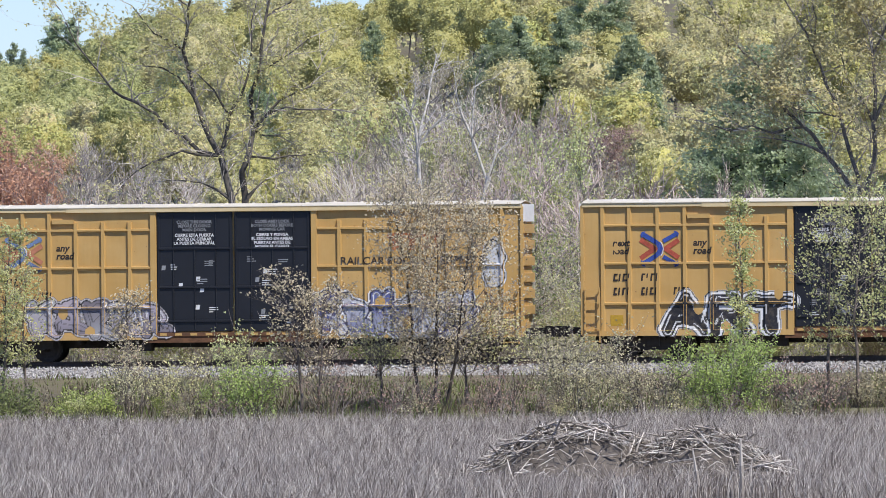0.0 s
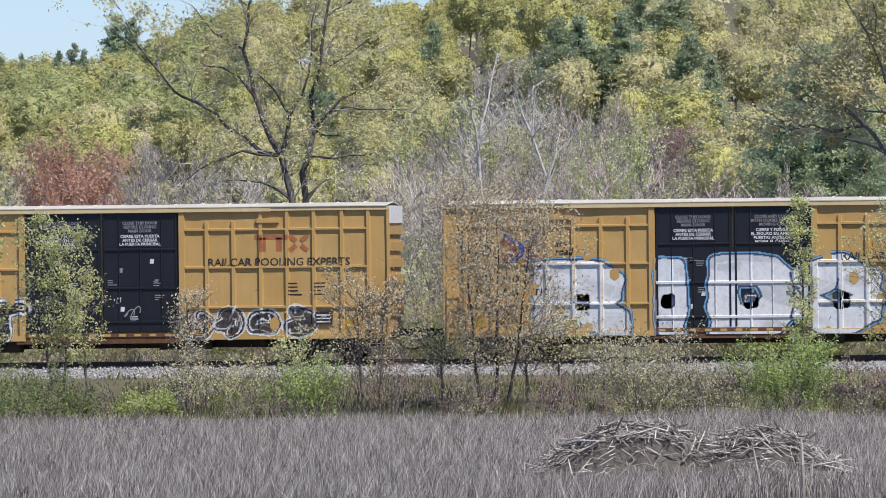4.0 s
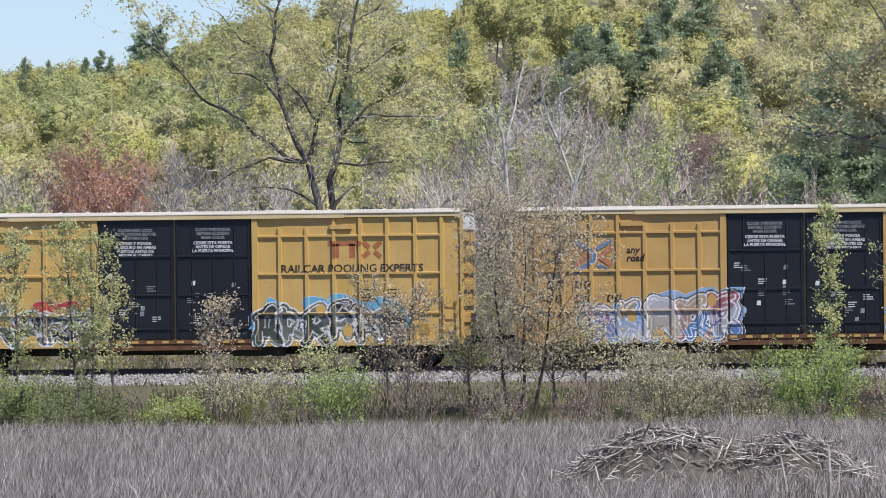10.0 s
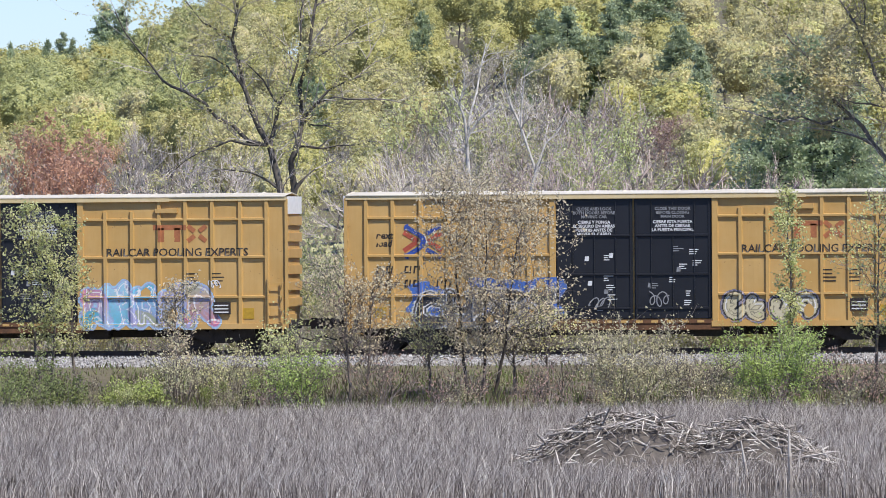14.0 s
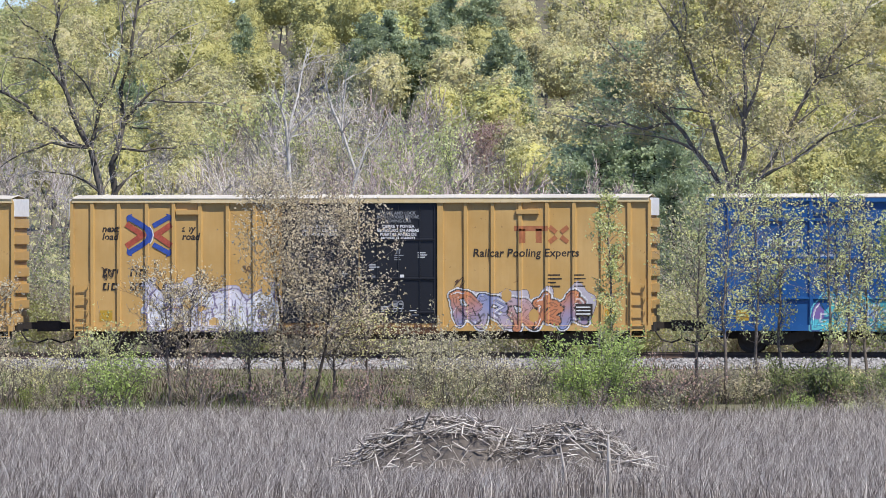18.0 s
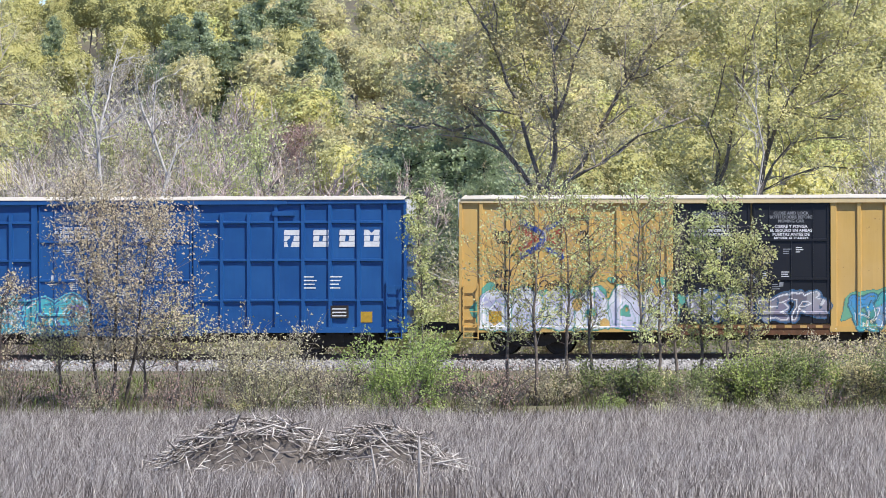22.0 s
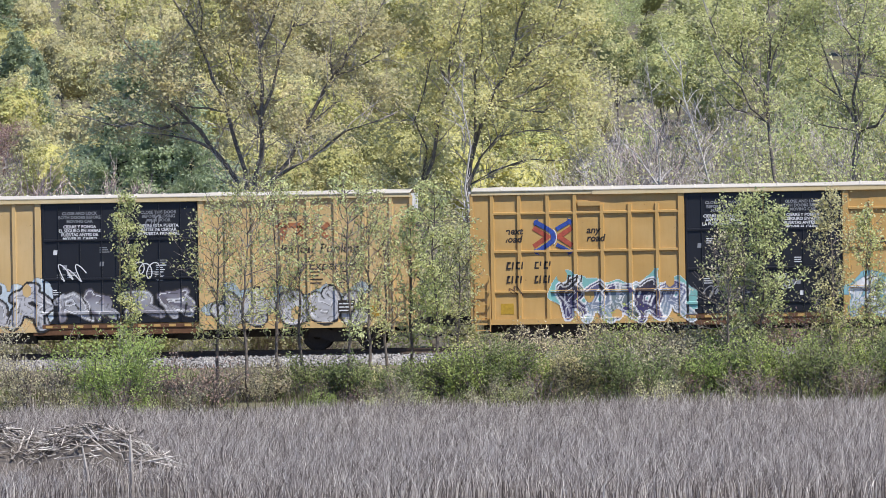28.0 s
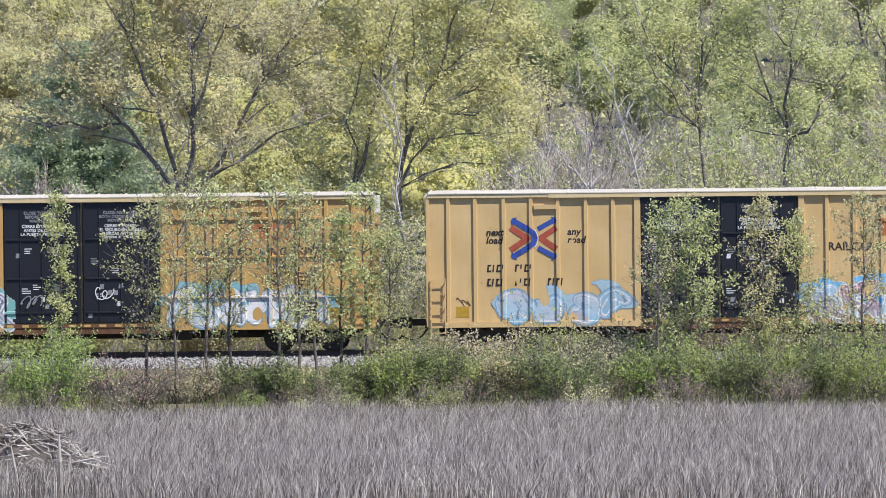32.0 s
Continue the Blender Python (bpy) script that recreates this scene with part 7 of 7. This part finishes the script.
    for k in range(190):
        behind = k >= 70
        az, y = rng.uniform(-1.2, 11.2), rng.uniform(292, 305) if behind else rng.uniform(263.5, 270.5)
        pick = int(rng.choice(5, p=[0.3, 0.2, 0.2, 0.2, 0.1])) if behind else int(rng.choice(5, p=[0.25, 0.15, 0.45, 0.08, 0.07]))
        x = place(az, y)
        m = Matrix.Translation((x, y, float(ground_z(x, y)) - 0.03)) @ Matrix.Rotation(rng.uniform(0, 6.28), 4, "Z") @ Matrix.Scale(rng.uniform(0.7, 1.25) * (1.0 if behind else 0.68), 4)
        if (behind, pick) in made:
            first = made[behind, pick]
            copy_thing(first, m @ Matrix.Scale(1 / first.scale.x, 4))
        else:
            parts, words = (tall if behind else low)[pick]
            made[behind, pick] = plant("bush", words + (" behind the track" if behind else " on the railway bank"), "bush", "brush behind the track" if behind else "low bushes", parts)
            made[behind, pick].matrix_basis = m


bank_plants()

# ---- beaver lodge ----
def lodge_height(x, y):
    """Two-humped mound, x and y from its middle."""
    a = 1.40 * np.exp(-np.abs((x + 1.4) / 2.15) ** 2.6 - (y / 1.05) ** 2)
    b = 1.22 * np.exp(-np.abs((x - 1.75) / 1.6) ** 2.6 - (y / 1.0) ** 2)
    return np.maximum(a, b) + 0.25 * np.minimum(a, b)


def beaver_lodge():
    cx, cy = place(5.64, 205.5), 205.5
    lodge = tagged(new("beaver_lodge"), "mound of bleached grey sticks and mud in the marsh", "beaver lodge")
    lodge.location = (cx, cy, 0)
    rng = np.random.default_rng(55)
    g = np.linspace(-1, 1, 33)
    gx, gy = np.meshgrid(g * 4.5, g * 2.4)
    gz = lodge_height(gx, gy) * 0.92 - 0.08 + rng.normal(size=gx.shape) * 0.03
    i = (np.arange(32)[:, None] * 33 + np.arange(32)[None]).ravel()
    mud = plain_paint("dried_mud", (0.15, 0.128, 0.11), 0.95, 0.5, 4.0)
    child("mud_mound", mesh_of("mud_mound", np.stack([gx, gy, gz], -1).reshape(-1, 3), np.stack([i, i + 1, i + 34, i + 33], 1), mud, True), lodge, "brown mud core under sticks")
    rest = []
    for k in range(1700):
        x, y = rng.uniform(-4.0, 3.6), -abs(rng.normal()) * (0.45 if k % 3 else 0.85) + 0.25
        if abs(x) > 4.1:
            continue
        h = float(lodge_height(np.array(x), np.array(y)))
        length = rng.uniform(0.18, 0.55) if k > 110 else rng.uniform(0.5, 1.25)
        down = -1 if x < 0.2 else 1
        a = rng.normal() * 0.95 + (0 if rng.random() < 0.6 else 1.3)
        d = np.array([math.cos(a) * rng.choice([-1, 1]), math.sin(a) * 0.6, 0])
        e = 0.15
        slope = (float(lodge_height(np.array(x + d[0] * e), np.array(y + d[1] * e))) - h) / e
        d[2] = slope * 0.7 + rng.normal() * 0.34
        d /= np.linalg.norm(d)
        c = np.array([x, y, h + rng.uniform(0.0, 0.1)])
        r = rng.uniform(0.006, 0.015) if k > 110 else rng.uniform(0.012, 0.028)
        bend = c + rng.normal(size=3) * 0.055
        row = [(*(c - d * length / 2), *bend, r, r * 0.9), (*bend, *(c + d * length / 2), r * 0.9, r * 0.5)]
        if k < 290:
            child("stick", mesh_of("stick", *tube_arrays(row, 5), STICK), lodge)
        else:
            rest += row
    tagged(child("stick_litter", mesh_of("stick_litter", *tube_arrays(rest, 4), STICK), lodge), "many small bleached sticks", kind="stuff")
    # upright dead stems and the fan of branches at one side
    for x, y, h, lean, r in ((3.05, -5.2, 1.25, -0.03, 0.06), (2.05, -5.0, 1.0, -0.16, 0.045), (3.18, -5.1, 0.75, 0.12, 0.035), (1.75, -5.0, 0.65, 0.1, 0.025), (-2.6, -4.0, 0.6, 0.1, 0.02)):
        row = [(x, y, -0.1, x + lean * h * 0.5, y, h * 0.5, r, r * 0.85), (x + lean * h * 0.5, y, h * 0.5, x + lean * h, y, h, r * 0.85, r * 0.35)]
        child("dead_stem", mesh_of("dead_stem", *tube_arrays(row, 6), STICK), lodge, "upright weathered grey stem")
    for x0, z0, x1, z1, r in ((2.4, 0.3, 3.7, 0.62, 0.028), (2.5, 0.55, 3.9, 0.32, 0.026), (2.6, 0.35, 3.3, 0.9, 0.02), (3.2, 0.5, 3.85, 0.62, 0.018), (2.2, 0.25, 1.5, 0.1, 0.03), (2.9, 0.5, 3.1, 0.95, 0.015), (2.6, 0.7, 4.1, 0.36, 0.02)):
        row = [(x0, -0.8, z0, (x0 + x1) / 2, -0.85, (z0 + z1) / 2 + 0.05, r, r * 0.8), ((x0 + x1) / 2, -0.85, (z0 + z1) / 2 + 0.05, x1, -0.9, z1, r * 0.8, r * 0.4)]
        child("stick", mesh_of("stick", *tube_arrays(row, 5), STICK), lodge)


beaver_lodge()


def old_stump():
    ob = tagged(new("tree_stump"), "small dark broken stump in the marsh", "stump")
    rng = np.random.default_rng(61)
    x, y = place(10.02, 190), 190.0
    rows = [(0, 0, -0.1, 0.02, 0, 0.35, 0.13, 0.10), (0.02, 0, 0.35, 0.08, 0, 0.55, 0.10, 0.02), (-0.05, 0, 0.3, -0.09, 0.02, 0.48, 0.05, 0.015)]
    child("trunk", mesh_of("trunk", *tube_arrays(rows, 7), BARK_DARK), ob)
    ob.location = (x, y, 0)


old_stump()


def motions():
    """The train rolls to the left, slowing a little."""
    slid = [(0.0, 60.26), (2.0, 46.5), (4.0, 33.1), (6.0, 19.75), (7.5, 9.72), (9.0, 0.0), (11.5, -16.0), (15.0, -37.6), (17.0, -49.55), (19.0, -61.2), (21.0, -72.45), (23.0, -83.37), (24.5, -91.37), (27.0, -104.5), (28.0, -109.6), (30.0, -119.55), (32.0, -129.38)]
    for car, x in zip(CARS, CAR_X):
        walk(car, [(t, pose(x + s, TRACK_Y, RAIL_Z)) for t, s in slid])
    # the wheels roll on the rails
    times = [k / 15 for k in range(481)]
    run = [math.degrees((0.00015044 * t ** 3 + 0.0280554 * t * t - 6.97548 * t) / 0.46) for t in times]
    for wheelset, dx in WHEELSETS:
        walk(wheelset, [(t, pose(dx, 0, 0.46, 0, a % 360, 0)) for t, a in zip(times, run)])


motions()
